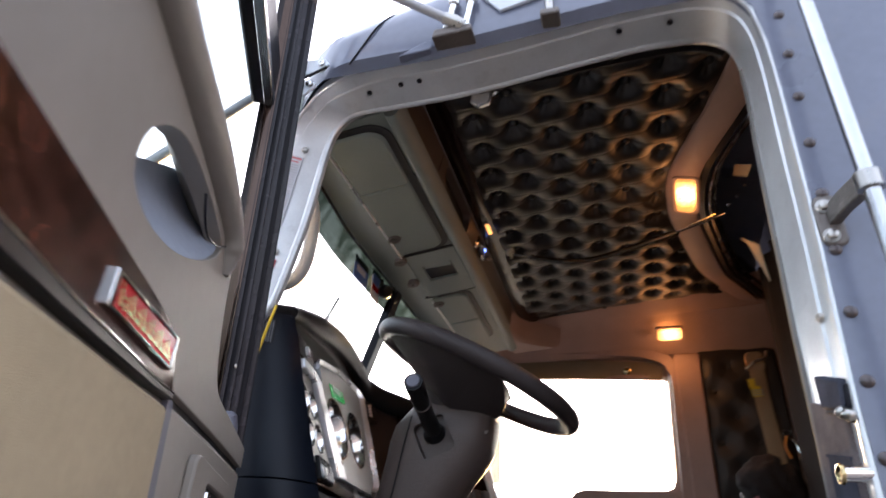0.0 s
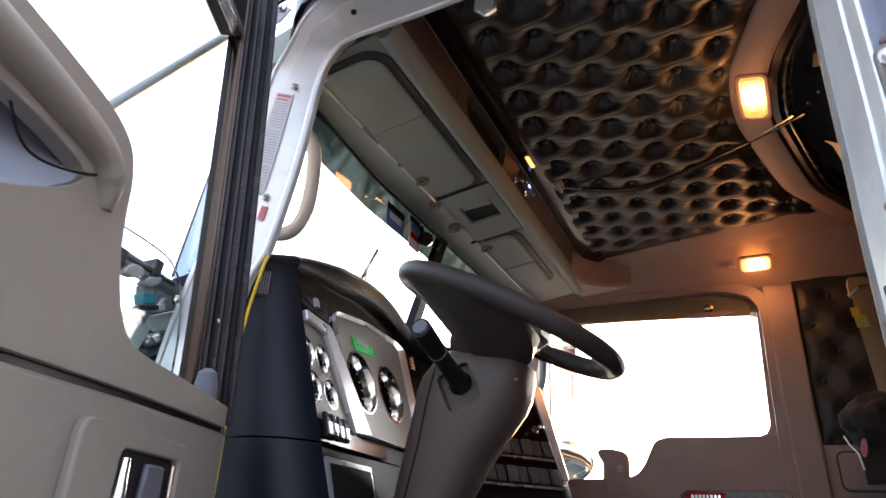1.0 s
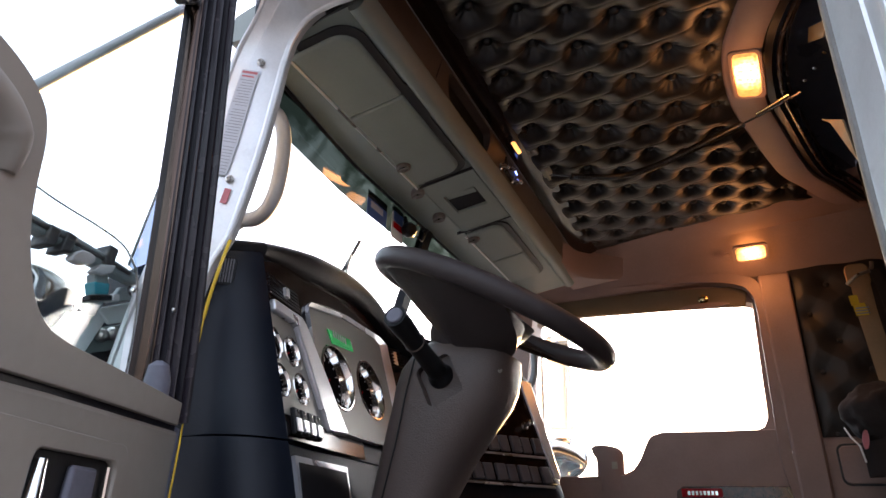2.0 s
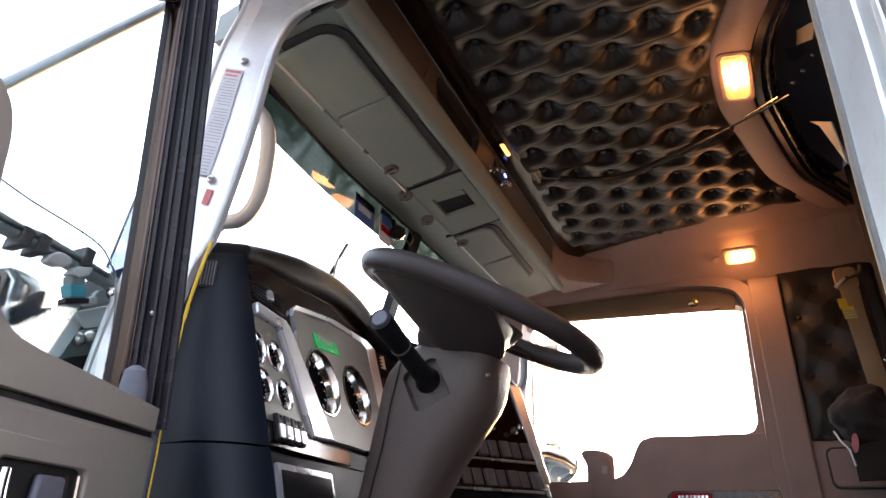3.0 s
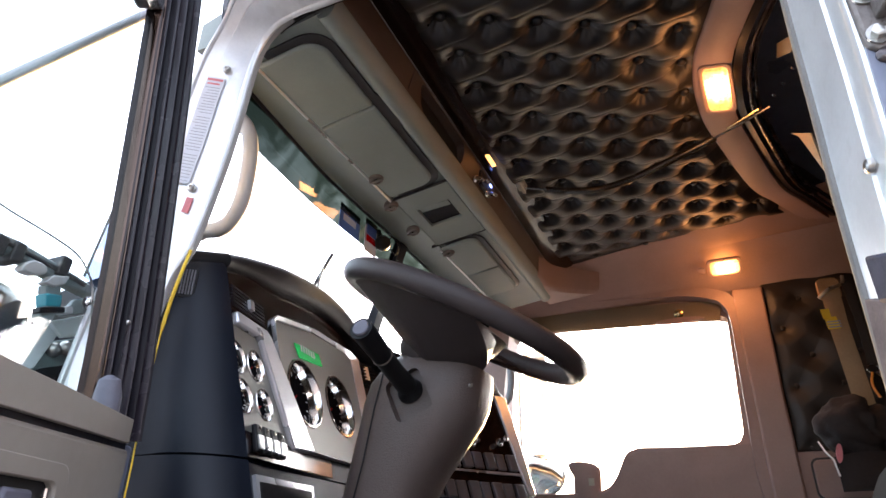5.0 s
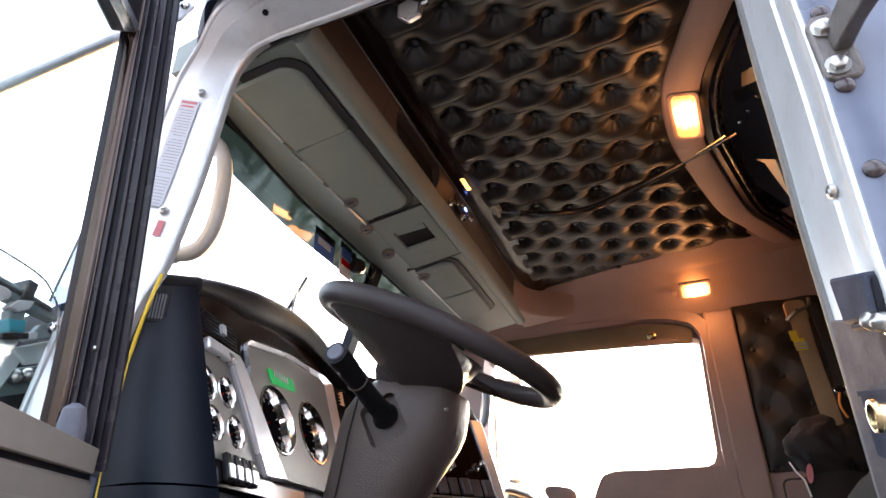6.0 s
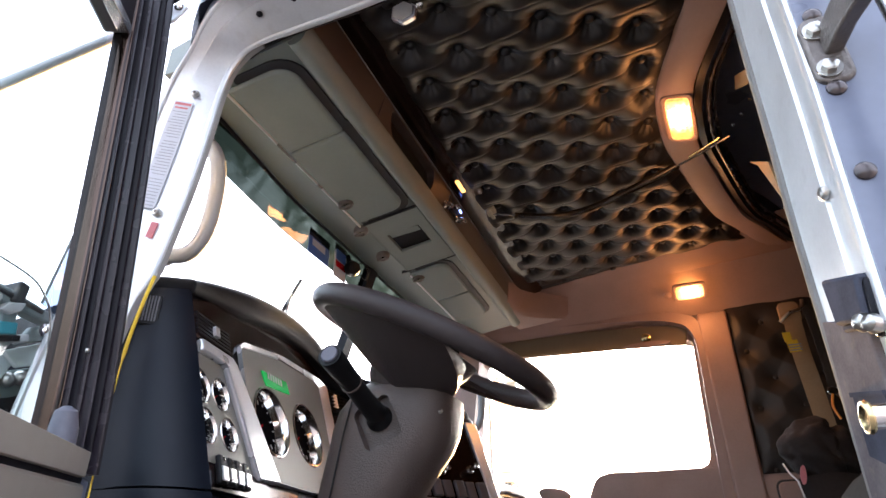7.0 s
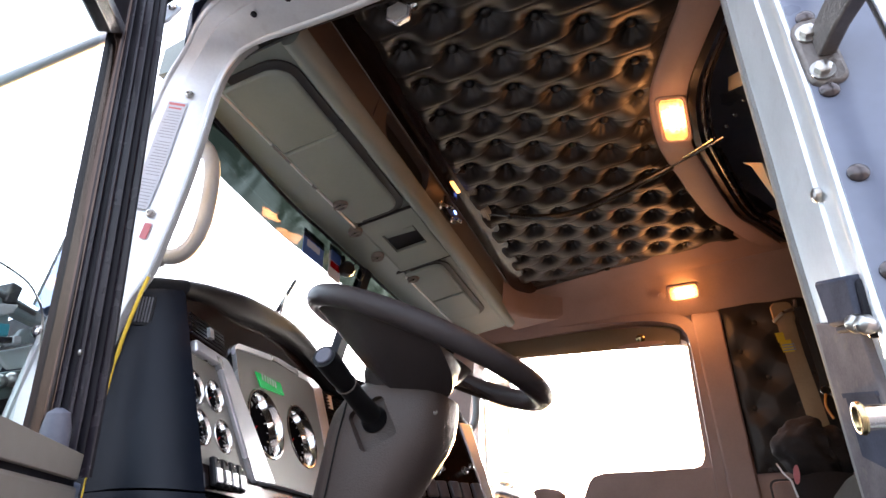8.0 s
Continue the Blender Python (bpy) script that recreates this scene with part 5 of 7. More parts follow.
def driver_door():
    door = tagged(new("door_1"), "open driver's door with tan trim, burl band and pull handle", "door", kind="structure")
    top = [tuple(p[:2]) for p in smooth_line([(0.02, 2.088, 0), (0.2, 2.091, 0), (0.30, 2.092, 0), (0.342, 2.099, 0), (0.37, 2.121, 0), (0.394, 2.162, 0), (0.404, 2.20, 0), (0.411, 2.24, 0), (0.428, 2.266, 0), (0.47, 2.279, 0), (0.55, 2.279, 0), (0.62, 2.276, 0), (0.75, 2.275, 0), (0.97, 2.27, 0)], 5)]
    low = [(0.97 - 0.95 * k / 12, split_z(0.97 - 0.95 * k / 12) + 0.003) for k in range(13)]
    up = part("upper_trim", slab(top + low, "y", -0.055, 0.0, m=DOOR), M["tan"], door)
    hole = [tuple(p[:2]) for p in smooth_line([(0.49, 2.207, 0), (0.58, 2.209, 0), (0.665, 2.197, 0), (0.722, 2.160, 0), (0.730, 2.122, 0), (0.69, 2.112, 0), (0.62, 2.125, 0), (0.545, 2.155, 0), (0.490, 2.188, 0)], 5, True)]
    cut(up, slab(hole, "y", -0.2, 0.1, m=DOOR))
    cut(up, slab([(0.50, 2.195), (0.56, 2.15), (0.63, 2.13), (0.72, 2.118), (0.79, 2.13), (0.80, 2.30), (0.41, 2.30), (0.43, 2.25)], "y", -0.2, -0.018, m=DOOR))
    soften(up, 0.008, 3)
    foot = smooth_line([(0.485, 0, 2.20), (0.495, 0, 2.186), (0.545, 0, 2.153), (0.62, 0, 2.123), (0.70, 0, 2.110), (0.752, 0, 2.123), (0.756, 0, 2.148)], 5)
    rim = smooth_line([(0.46, 0, 2.29), (0.48, 0, 2.28), (0.53, 0, 2.255), (0.60, 0, 2.215), (0.665, 0, 2.178), (0.72, 0, 2.158), (0.756, 0, 2.15)], 5)
    rows = []
    for k in range(9):
        f = k / 8
        rows.append([DOOR @ (p.lerp(q, f) + Vector((0, -0.004 - 0.040 * (1 - (1 - f) ** 2), 0))) for p, q in zip(foot, rim)])
    rows += [[DOOR @ (DOOR.inverted() @ p + Vector((0, -0.004, 0))) for p in row] for row in rows[::-1]]
    # the sky light on this scoop is part of its colour
    part("handle_recess", loft(rows, close=False), M["recess"], door, "smooth scooped recess under the handle, coloured blue-grey for sky light")
    grip = smooth_line([(0.437, -0.012, 2.19), (0.446, -0.013, 2.22), (0.475, -0.014, 2.238), (0.54, -0.013, 2.242), (0.62, -0.012, 2.241), (0.70, -0.013, 2.237), (0.80, -0.014, 2.232), (0.96, -0.016, 2.230)], 5)
    part("handle_bar", tube([DOOR @ p for p in grip], [0.012, 0.014, 0.016, 0.018, 0.0195] + [0.021] * (len(grip) - 5), 20, flat=1.5), M["tan"], door, "rounded tan pull handle")
    part("handle_seam", tube([DOOR @ p for p in smooth_line([(0.582, 0.0005, 2.2013), (0.564, 0.0008, 2.1844), (0.5394, 0.0008, 2.1812), (0.4926, 0.0008, 2.1972), (0.4423, 0.0008, 2.2252)], 6)], 0.0012, 6), M["rubber"], door, "dark handle seam")
    part("lower_trim", slab([(s, split_z(s) - 0.003) for s in (0.005, 0.3, 0.6, 0.97)] + [(0.97, 1.25), (0.005, 1.25)], "y", -0.055, -0.003, m=DOOR), M["tan"], door, bevel=0.006)
    part("gap_strip", slab([(s, split_z(s) + 0.004) for s in (0.01, 0.3, 0.6, 0.97)] + [(s, split_z(s) - 0.004) for s in (0.97, 0.6, 0.3, 0.01)], "y", -0.02, -0.008, m=DOOR), M["rubber"], door, "dark gap")
    part("fabric_panel", slab([(0.535, split_z(0.535) - 0.012), (0.96, split_z(0.96) - 0.012), (0.96, 1.3), (0.40, 1.3)], "y", -0.01, 0.003, m=DOOR), M["fabric"], door, "tan fabric insert", bevel=0.004)
    part("seam_strip", slab([(0.516, 2.036), (0.534, 2.036), (0.40, 1.3), (0.37, 1.3)], "y", -0.01, 0.0015, m=DOOR), M["rubber_grey"], door)
    band = [(0.97, 2.022), (0.75, 2.027), (0.60, 2.034), (0.535, 2.038), (0.532, 2.042), (0.545, 2.059), (0.556, 2.072), (0.562, 2.076), (0.571, 2.0785), (0.590, 2.0805), (0.612, 2.0812), (0.65, 2.0808), (0.73, 2.079), (0.97, 2.073)]
    b = part("burl_band", slab(band, "y", -0.01, 0.003, m=DOOR), M["brownwood"], door, "glossy burl band", bevel=0.002)
    part("lower_bar", slab([(0.97, 2.009), (0.75, 2.018), (0.60, 2.027), (0.534, 2.0335), (0.535, 2.038), (0.60, 2.0335), (0.75, 2.0265), (0.97, 2.0215)], "y", -0.005, 0.0055, m=DOOR), M["black"], door, "black bar under the burl band", bevel=0.0015)
    part("chrome_line", tube([DOOR @ Vector(p) for p in ((0.97, 0.0045, 2.0225), (0.75, 0.0045, 2.0275), (0.60, 0.0045, 2.0345), (0.536, 0.0045, 2.0388))], 0.0011, 8), M["chrome"], door, "thin chrome line")
    bd = part("badge", slab([(0.5715, 2.050), (0.714, 2.041), (0.714, 2.0595), (0.5715, 2.0725)], "y", 0.002, 0.0055, m=DOOR), M["red"], door, "red enamel badge with raised metal marks", bevel=0.0012)
    for pts in ([(0.5700, 2.0478), (0.7155, 2.0388), (0.7155, 2.0412), (0.5700, 2.0502)], [(0.5700, 2.0722), (0.7155, 2.0592), (0.7155, 2.0616), (0.5700, 2.0746)], [(0.5680, 2.0478), (0.5715, 2.0478), (0.5715, 2.0746), (0.5680, 2.0746)], [(0.7140, 2.0388), (0.7215, 2.0388), (0.7215, 2.0616), (0.7140, 2.0616)]):
        part("badge_edge", slab(pts, "y", 0.002, 0.0068, m=DOOR), M["chrome"], bd, "chrome badge border", bevel=0.0008)
    for k in range(17):
        s = 0.577 + 0.0078 * k
        z, h = 2.0525 - 0.058 * (s - 0.5715), 0.007 + 0.0032 * ((k * 5) % 3)
        part("raised_mark", slab([(s, z), (s + 0.0022, z), (s + 0.0066, z + h), (s + 0.0048, z + h)], "y", 0.005, 0.0064, m=DOOR), M["brass"], bd)
        if k % 2:
            part("raised_mark", slab([(s + 0.0012, z), (s + 0.0085, z + 0.0012), (s + 0.0085, z + 0.0028), (s + 0.0018, z + 0.0018)], "y", 0.005, 0.0062, m=DOOR), M["brass"], bd)
    # release handle in its cup
    bez = part("release_bezel", ring_slab(round_rect(0.150, 1.90, 0.393, 2.018, 0.016), round_rect(0.172, 1.91, 0.315, 1.999, 0.012), "y", -0.004, 0.007, m=DOOR), M["tan"], door, "tan release handle surround", bevel=0.003)
    part("cup", slab(round_rect(0.17, 1.905, 0.318, 2.002, 0.01), "y", -0.0045, -0.0015, m=DOOR), M["black"], bez)
    part("lever", slab([(0.20, 1.90), (0.255, 1.90), (0.25, 1.99), (0.205, 1.99)], "y", -0.002, 0.006, m=DOOR), M["rubber_grey"], bez, bevel=0.004)
    part("chrome_lever", tube([DOOR @ Vector(p) for p in ((0.30, 0.004, 1.99), (0.303, 0.006, 1.96), (0.31, 0.006, 1.90))], [0.006, 0.008, 0.011], 12), M["chrome"], bez, "chrome release lever")
    part("chrome_edge", tube([DOOR @ Vector(p) for p in ((0.182, 0.003, 1.993), (0.178, 0.003, 1.95), (0.174, 0.003, 1.90))], 0.003, 8), M["chrome"], bez)
    # window frame: ribbed channel that leans with the pillar
    def channel(f0, f1, a, b, z0=2.07, z1=3.12):
        bm = bmesh.new()
        rows = []
        n = 12
        for i in range(n + 1):
            z = z0 + (z1 - z0) * i / n
            k = max(0, (z - 2.08) / 0.72)
            row = []
            for f, out in ((f0, a), (f1, a), (f1, b), (f0, b)):
                s = (0.012 + 0.123 * k ** 1.15) * (1 - f) + (-0.045 + 0.153 * k ** 1.15) * f
                row.append(DOOR @ Vector((s, -0.066 + 0.056 * f + out, z)))
            rows.append(row)
        return loft(rows, bm=bm)
    # the post's tones carry its mirrored browns as colour
    part("chrome_post", channel(0.0, 0.035, -0.007, 0.004), M["post_side"], door, "polished window post tinted for brown reflections")
    part("inner_post", channel(0.035, 0.125, -0.02, 0.0), M["post_metal"], door, "polished post face darkened for dim reflections")
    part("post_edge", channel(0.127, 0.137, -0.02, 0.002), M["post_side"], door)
    def ridge(f0, f1, low, high, z0=2.07, z1=3.12):
        """Strip with a rounded crown along the channel."""
        rows, n = [], 12
        for i in range(n + 1):
            z = z0 + (z1 - z0) * i / n
            k = max(0, (z - 2.08) / 0.72)
            row = []
            for q in range(9):
                f = f0 + (f1 - f0) * q / 8
                s = (0.012 + 0.123 * k ** 1.15) * (1 - f) + (-0.045 + 0.153 * k ** 1.15) * f
                row.append(DOOR @ Vector((s, -0.066 + 0.056 * f + low + (high - low) * math.sin(math.pi * q / 8) ** 0.7, z)))
            for f in (f1, f0):
                s = (0.012 + 0.123 * k ** 1.15) * (1 - f) + (-0.045 + 0.153 * k ** 1.15) * f
                row.append(DOOR @ Vector((s, -0.086 + 0.056 * f, z)))
            rows.append(row)
        return loft(rows)
    for f0, f1, low, high, mt in ((0.139, 0.215, -0.008, -0.002, "rubber"), (0.217, 0.29, -0.006, 0.001, "rubber_ridge"), (0.292, 0.36, -0.010, -0.006, "rubber"), (0.362, 0.405, -0.006, 0.0005, "rubber"), (0.407, 0.50, -0.007, 0.001, "rubber_ridge"), (0.502, 0.56, -0.012, -0.008, "rubber"), (0.562, 0.645, -0.006, 0.003, "rubber_ridge"), (0.647, 0.72, -0.011, -0.006, "rubber"), (0.722, 0.80, -0.006, 0.001, "rubber"), (0.802, 0.865, -0.010, -0.005, "rubber"), (0.867, 0.93, -0.005, 0.002, "rubber_ridge"), (0.932, 0.99, -0.006, 0.0, "rubber")):
        part("weatherstrip", ridge(f0, f1, low, high), M[mt], door)
    part("top_rail", slab([(0.112, 2.70), (0.95, 2.70), (0.95, 2.80), (0.10, 2.80)], "y", -0.10, -0.06, m=DOOR), M["rubber"], door, "dark window head rail", bevel=0.006)
    part("top_trim", slab([(0.12, 2.694), (0.95, 2.694), (0.95, 2.712), (0.12, 2.712)], "y", -0.074, -0.056, m=DOOR), M["alu_bright"], door, bevel=0.002)
    screw(DOOR @ Vector((0.097, -0.063, 2.698)), (0.899, 0.438, 0), 0.009, parent=door)
    screw(DOOR @ Vector((0.012, -0.043, 2.22)), (0.899, 0.438, 0), 0.004, parent=door)
    part("sill_plug", lathe([(0.016, 0.0), (0.017, 0.03), (0.013, 0.05), (0.004, 0.056)], 14, DOOR @ Matrix.Translation((0.036, -0.03, 2.083)) @ Matrix.Rotation(radians(12), 4, "Y")), M["rubber_grey"], door, "grey rubber seal end")
    part("outer_skin", slab([(0.0, 1.2), (0.97, 1.2), (0.97, 2.07), (0.0, 2.07)], "y", -0.115, -0.06, m=DOOR), M["paint"], door)
    part("front_edge", slab([(-0.02, 1.25), (0.01, 1.25), (0.012, 2.06), (-0.018, 2.06)], "y", -0.10, -0.01, m=DOOR), M["paint"], door, bevel=0.004)
    part("pane", slab([(0.03, 2.07), (0.95, 2.07), (0.95, 2.72), (0.13, 2.72)], "y", -0.089, -0.085, m=DOOR), M["door_glass"], door).visible_shadow = False


driver_door()

# ---- grab handle on the windscreen pillar ----
def grab_handle(sign, y):
    g = thing("assist_rail", "grey rubber-covered grab rail on the windscreen pillar", "grab rail", "pillar grab rails")
    pts = smooth_line([(-0.70, y, 2.722), (-0.678, y, 2.704), (-0.655, y, 2.675), (-0.640, y, 2.637), (-0.633, y, 2.585), (-0.635, y, 2.514), (-0.650, y, 2.472), (-0.679, y, 2.457), (-0.722, y, 2.464)], 6)
    part("bar", tube(pts, 0.0145, 14), M["rail_grey"], g)
    for p in (pts[0], pts[-1]):
        part("foot", lathe([(0.019, -0.012), (0.019, 0.006), (0.012, 0.014)], 16, facing(p, (0.8, 0, 0.5 if p is pts[0] else -0.2))), M["rail_grey"], g)
    screw((-0.665, y - 0.02 * sign, 2.705), (0.4, -0.9 * sign, -0.2), 0.010, parent=g, material=M["chrome"])
    part("backing", slab([(-0.76, 2.38), (-0.675, 2.40), (-0.655, 2.56), (-0.63, 2.76), (-0.70, 2.84), (-0.775, 2.6)], "y", y - 0.005 if sign < 0 else y - 0.06, y + 0.06 if sign < 0 else y + 0.005), M["taupe"], g) if sign < 0 else None


grab_handle(1, 0.12)
grab_handle(-1, 1.70)

# ---- dome lamps ----
def dome_lamp(place, e1, way, w, h, lens_label, spill, heart):
    m = facing(place, way)
    z = Vector(way).normalized()
    x = (Vector(e1) - z * Vector(e1).dot(z)).normalized()
    m = Matrix((x, z.cross(x), z)).transposed().to_4x4()
    m.translation = place
    lamp = thing("dome_lamp", lens_label, "lamp", "dome lamps")
    part("surround", ring_slab(round_rect(-w - 0.009, -h - 0.009, w + 0.009, h + 0.009, 0.016), round_rect(-w, -h, w, h, 0.012), "z", -0.006, 0.007, m=m), M["taupe"], lamp, bevel=0.002)
    part("lens", slab(round_rect(-w + 0.001, -h + 0.001, w - 0.001, h - 0.001, 0.0135), "z", -0.004, 0.011, m=m), glow("amber_lens", (1.0, 0.40, 0.09), 2.2, m @ Vector(heart), 0.056, 0.10), lamp, "lit amber lens", bevel=0.005)
    ld = bpy.data.lights.new("dome_bulb", "POINT")
    ld.energy, ld.color, ld.shadow_soft_size = spill, (1.0, 0.40, 0.12), 0.025
    new("dome_bulb", ld).location = m @ Vector((0, 0, 0.10))
    fd = bpy.data.lights.new("dome_glow", "AREA")
    fd.shape, fd.size, fd.size_y, fd.energy, fd.color = "RECTANGLE", 2 * w, 2 * h, 0.10, (1.0, 0.40, 0.12)
    new("dome_glow", fd).matrix_world = m @ Matrix.Translation((0, 0, 0.014)) @ Matrix.Rotation(math.pi, 4, "X")
    return m


dome_lamp((0.222, 0.705, 2.947), (0.12, 1, 0), (-0.30, -0.22, -1), 0.066, 0.028, "lit amber dome lamp set in the taupe arch", 0.085, (-0.01, 0.004, 0.011))
mb = dome_lamp((0.205, 1.672, 2.885), (1, 0, 0), (0, -0.62, -0.78), 0.050, 0.027, "lit amber dome lamp set in the taupe soffit", 0.10, (0.004, 0.0, 0.011))
sw = thing("dome_switch", "small round push switch beside the dome lamp", "switch")
part("button", lathe([(0.013, -0.003), (0.013, 0.003), (0.009, 0.005)], 16, mb @ Matrix.Translation((-0.078, -0.004, 0.0))), M["taupe"], sw)

# ---- passenger side details ----
def passenger_door():
    p = thing("passenger_door_trim", "taupe passenger door trim with burl band and badge", "door trim")
    top = [tuple(q[:2]) for q in smooth_line([(0.205, 2.277, 0), (0.0, 2.277, 0), (-0.19, 2.275, 0), (-0.232, 2.262, 0), (-0.255, 2.225, 0), (-0.275, 2.185, 0), (-0.305, 2.15, 0), (-0.33, 2.135, 0), (-0.5, 2.13, 0), (-0.72, 2.13, 0)], 5)]
    part("raised_panel", slab(top + [(-0.72, 1.4), (0.205, 1.4)], "y", 1.775, 1.80), M["taupe"], p, bevel=0.01)
    part("burl_band", slab([(0.2, 2.035), (0.2, 2.095), (-0.14, 2.095), (-0.16, 2.08), (-0.165, 2.05), (-0.15, 2.035)], "y", 1.771, 1.778), M["brownwood"], p, "glossy burl band", bevel=0.002)
    bd = part("badge", slab([(-0.145, 2.06), (-0.015, 2.06), (-0.015, 2.088), (-0.145, 2.088)], "y", 1.766, 1.772), M["red"], p, "red enamel badge", bevel=0.001)
    for k in range(8):
        x = -0.125 + 0.0125 * k
        part("raised_mark", slab([(x, 2.067), (x + 0.008, 2.067), (x + 0.008, 2.08), (x, 2.08)], "y", 1.764, 1.767), M["chrome"], bd)
    part("handle_post", loft([[(-0.385 + cx + 0.05 * math.cos(2 * math.pi * k / 16) * w, 1.79 + 0.02 * math.sin(2 * math.pi * k / 16), z) for k in range(16)] for cx, z, w in ((0.0, 2.08, 1.1), (0.0, 2.15, 1.0), (0.002, 2.19, 1.02), (-0.006, 2.215, 1.15), (-0.018, 2.232, 1.0), (-0.03, 2.24, 0.5))]), M["taupe"], p, "rounded front post of the trim")
    part("post_sticker", slab([(-0.375, 2.155), (-0.355, 2.155), (-0.355, 2.18), (-0.375, 2.18)], "y", 1.766, 1.7685), M["cream"], p)


passenger_door()


def window_head():
    w = thing("window_shade", "dark sliding shade at the top of the passenger window", "shade")
    part("shade", slab([(-0.64, 2.762), (0.16, 2.722), (0.18, 2.80), (-0.55, 2.85), (-0.66, 2.82)], "y", 1.785, 1.797), M["shade"], w, bevel=0.004)
    part("clip", lathe([(0.018, 0), (0.018, 0.008), (0.008, 0.014)], 12, facing((0.02, 1.785, 2.765), (0, -1, -0.2))), M["brass"], w, "bright clip")
    part("pull_tab", loft([[(0.02 + 0.09 * math.cos(2 * math.pi * k / 24) * s, 1.784, 2.738 + 0.012 * math.sin(2 * math.pi * k / 24) * s) for k in range(24)] for s in (1.0,)] + [[(0.02 + 0.085 * math.cos(2 * math.pi * k / 24), 1.776, 2.738 + 0.010 * math.sin(2 * math.pi * k / 24)) for k in range(24)]]), M["taupe"], w)


window_head()


def tufted_panel():
    p = thing("tufted_wall_panel", "dark brown buttoned vinyl panel on the rear side wall", "wall panel")
    x0, x1, z0, z1 = 0.312, 0.61, 2.243, 2.93
    bm = bmesh.new()
    nx, nz = 70, 150
    spots = [(0.355 + 0.14 * i + (0.07 if j % 2 else 0), 2.251 + 0.102 * j) for i in range(-1, 3) for j in range(-1, 8)]
    rows = []
    for i in range(nx + 1):
        row = []
        for j in range(nz + 1):
            x, z = x0 + (x1 - x0) * i / nx, z0 + (z1 - z0) * j / nz
            d = min(math.hypot(x - a, z - b) for a, b in spots)
            e = min(x - x0, x1 - x, z - z0, z1 - z)
            puff = 1 - math.exp(-(d / 0.042) ** 1.4)
            u, v = (x - 0.355) / 0.14, (z - 2.251) / 0.204
            line = min(abs(math.sin(math.pi * (u + v))), abs(math.sin(math.pi * (u - v))))
            row.append(bm.verts.new((x, 1.764 - 0.022 * puff * (1 - 0.07 * math.exp(-(line / 0.12))) * min(1, max(0, e) / 0.035) ** 0.5 * min(1, max(0, (2.86 - z) / 0.09)), z)))
        rows.append(row)
    for i in range(nx):
        for j in range(nz):
            bm.faces.new((rows[i][j], rows[i + 1][j], rows[i + 1][j + 1], rows[i][j + 1]))
    part("padding", bm, M["panel_vinyl"], p)
    for a, b in spots:
        if x0 + 0.01 < a < x1 - 0.01 and z0 < b < z1 - 0.01:
            part("button", lathe([(0.0085, 0.0), (0.0085, 0.003), (0.005, 0.006)], 12, facing((a, 1.763, b), (0, -1, 0))), M["panel_vinyl"], p)


tufted_panel()
pk = thing("wall_pocket", "recessed taupe pocket lid under the buttoned panel", "pocket lid")
part("lid", slab(round_rect(0.345, 2.10, 0.60, 2.215, 0.02), "y", 1.747, 1.757), M["taupe"], pk, bevel=0.004)
part("lid_gap", slab(round_rect(0.339, 2.094, 0.606, 2.221, 0.024), "y", 1.7505, 1.7535), M["console_dark"], pk)


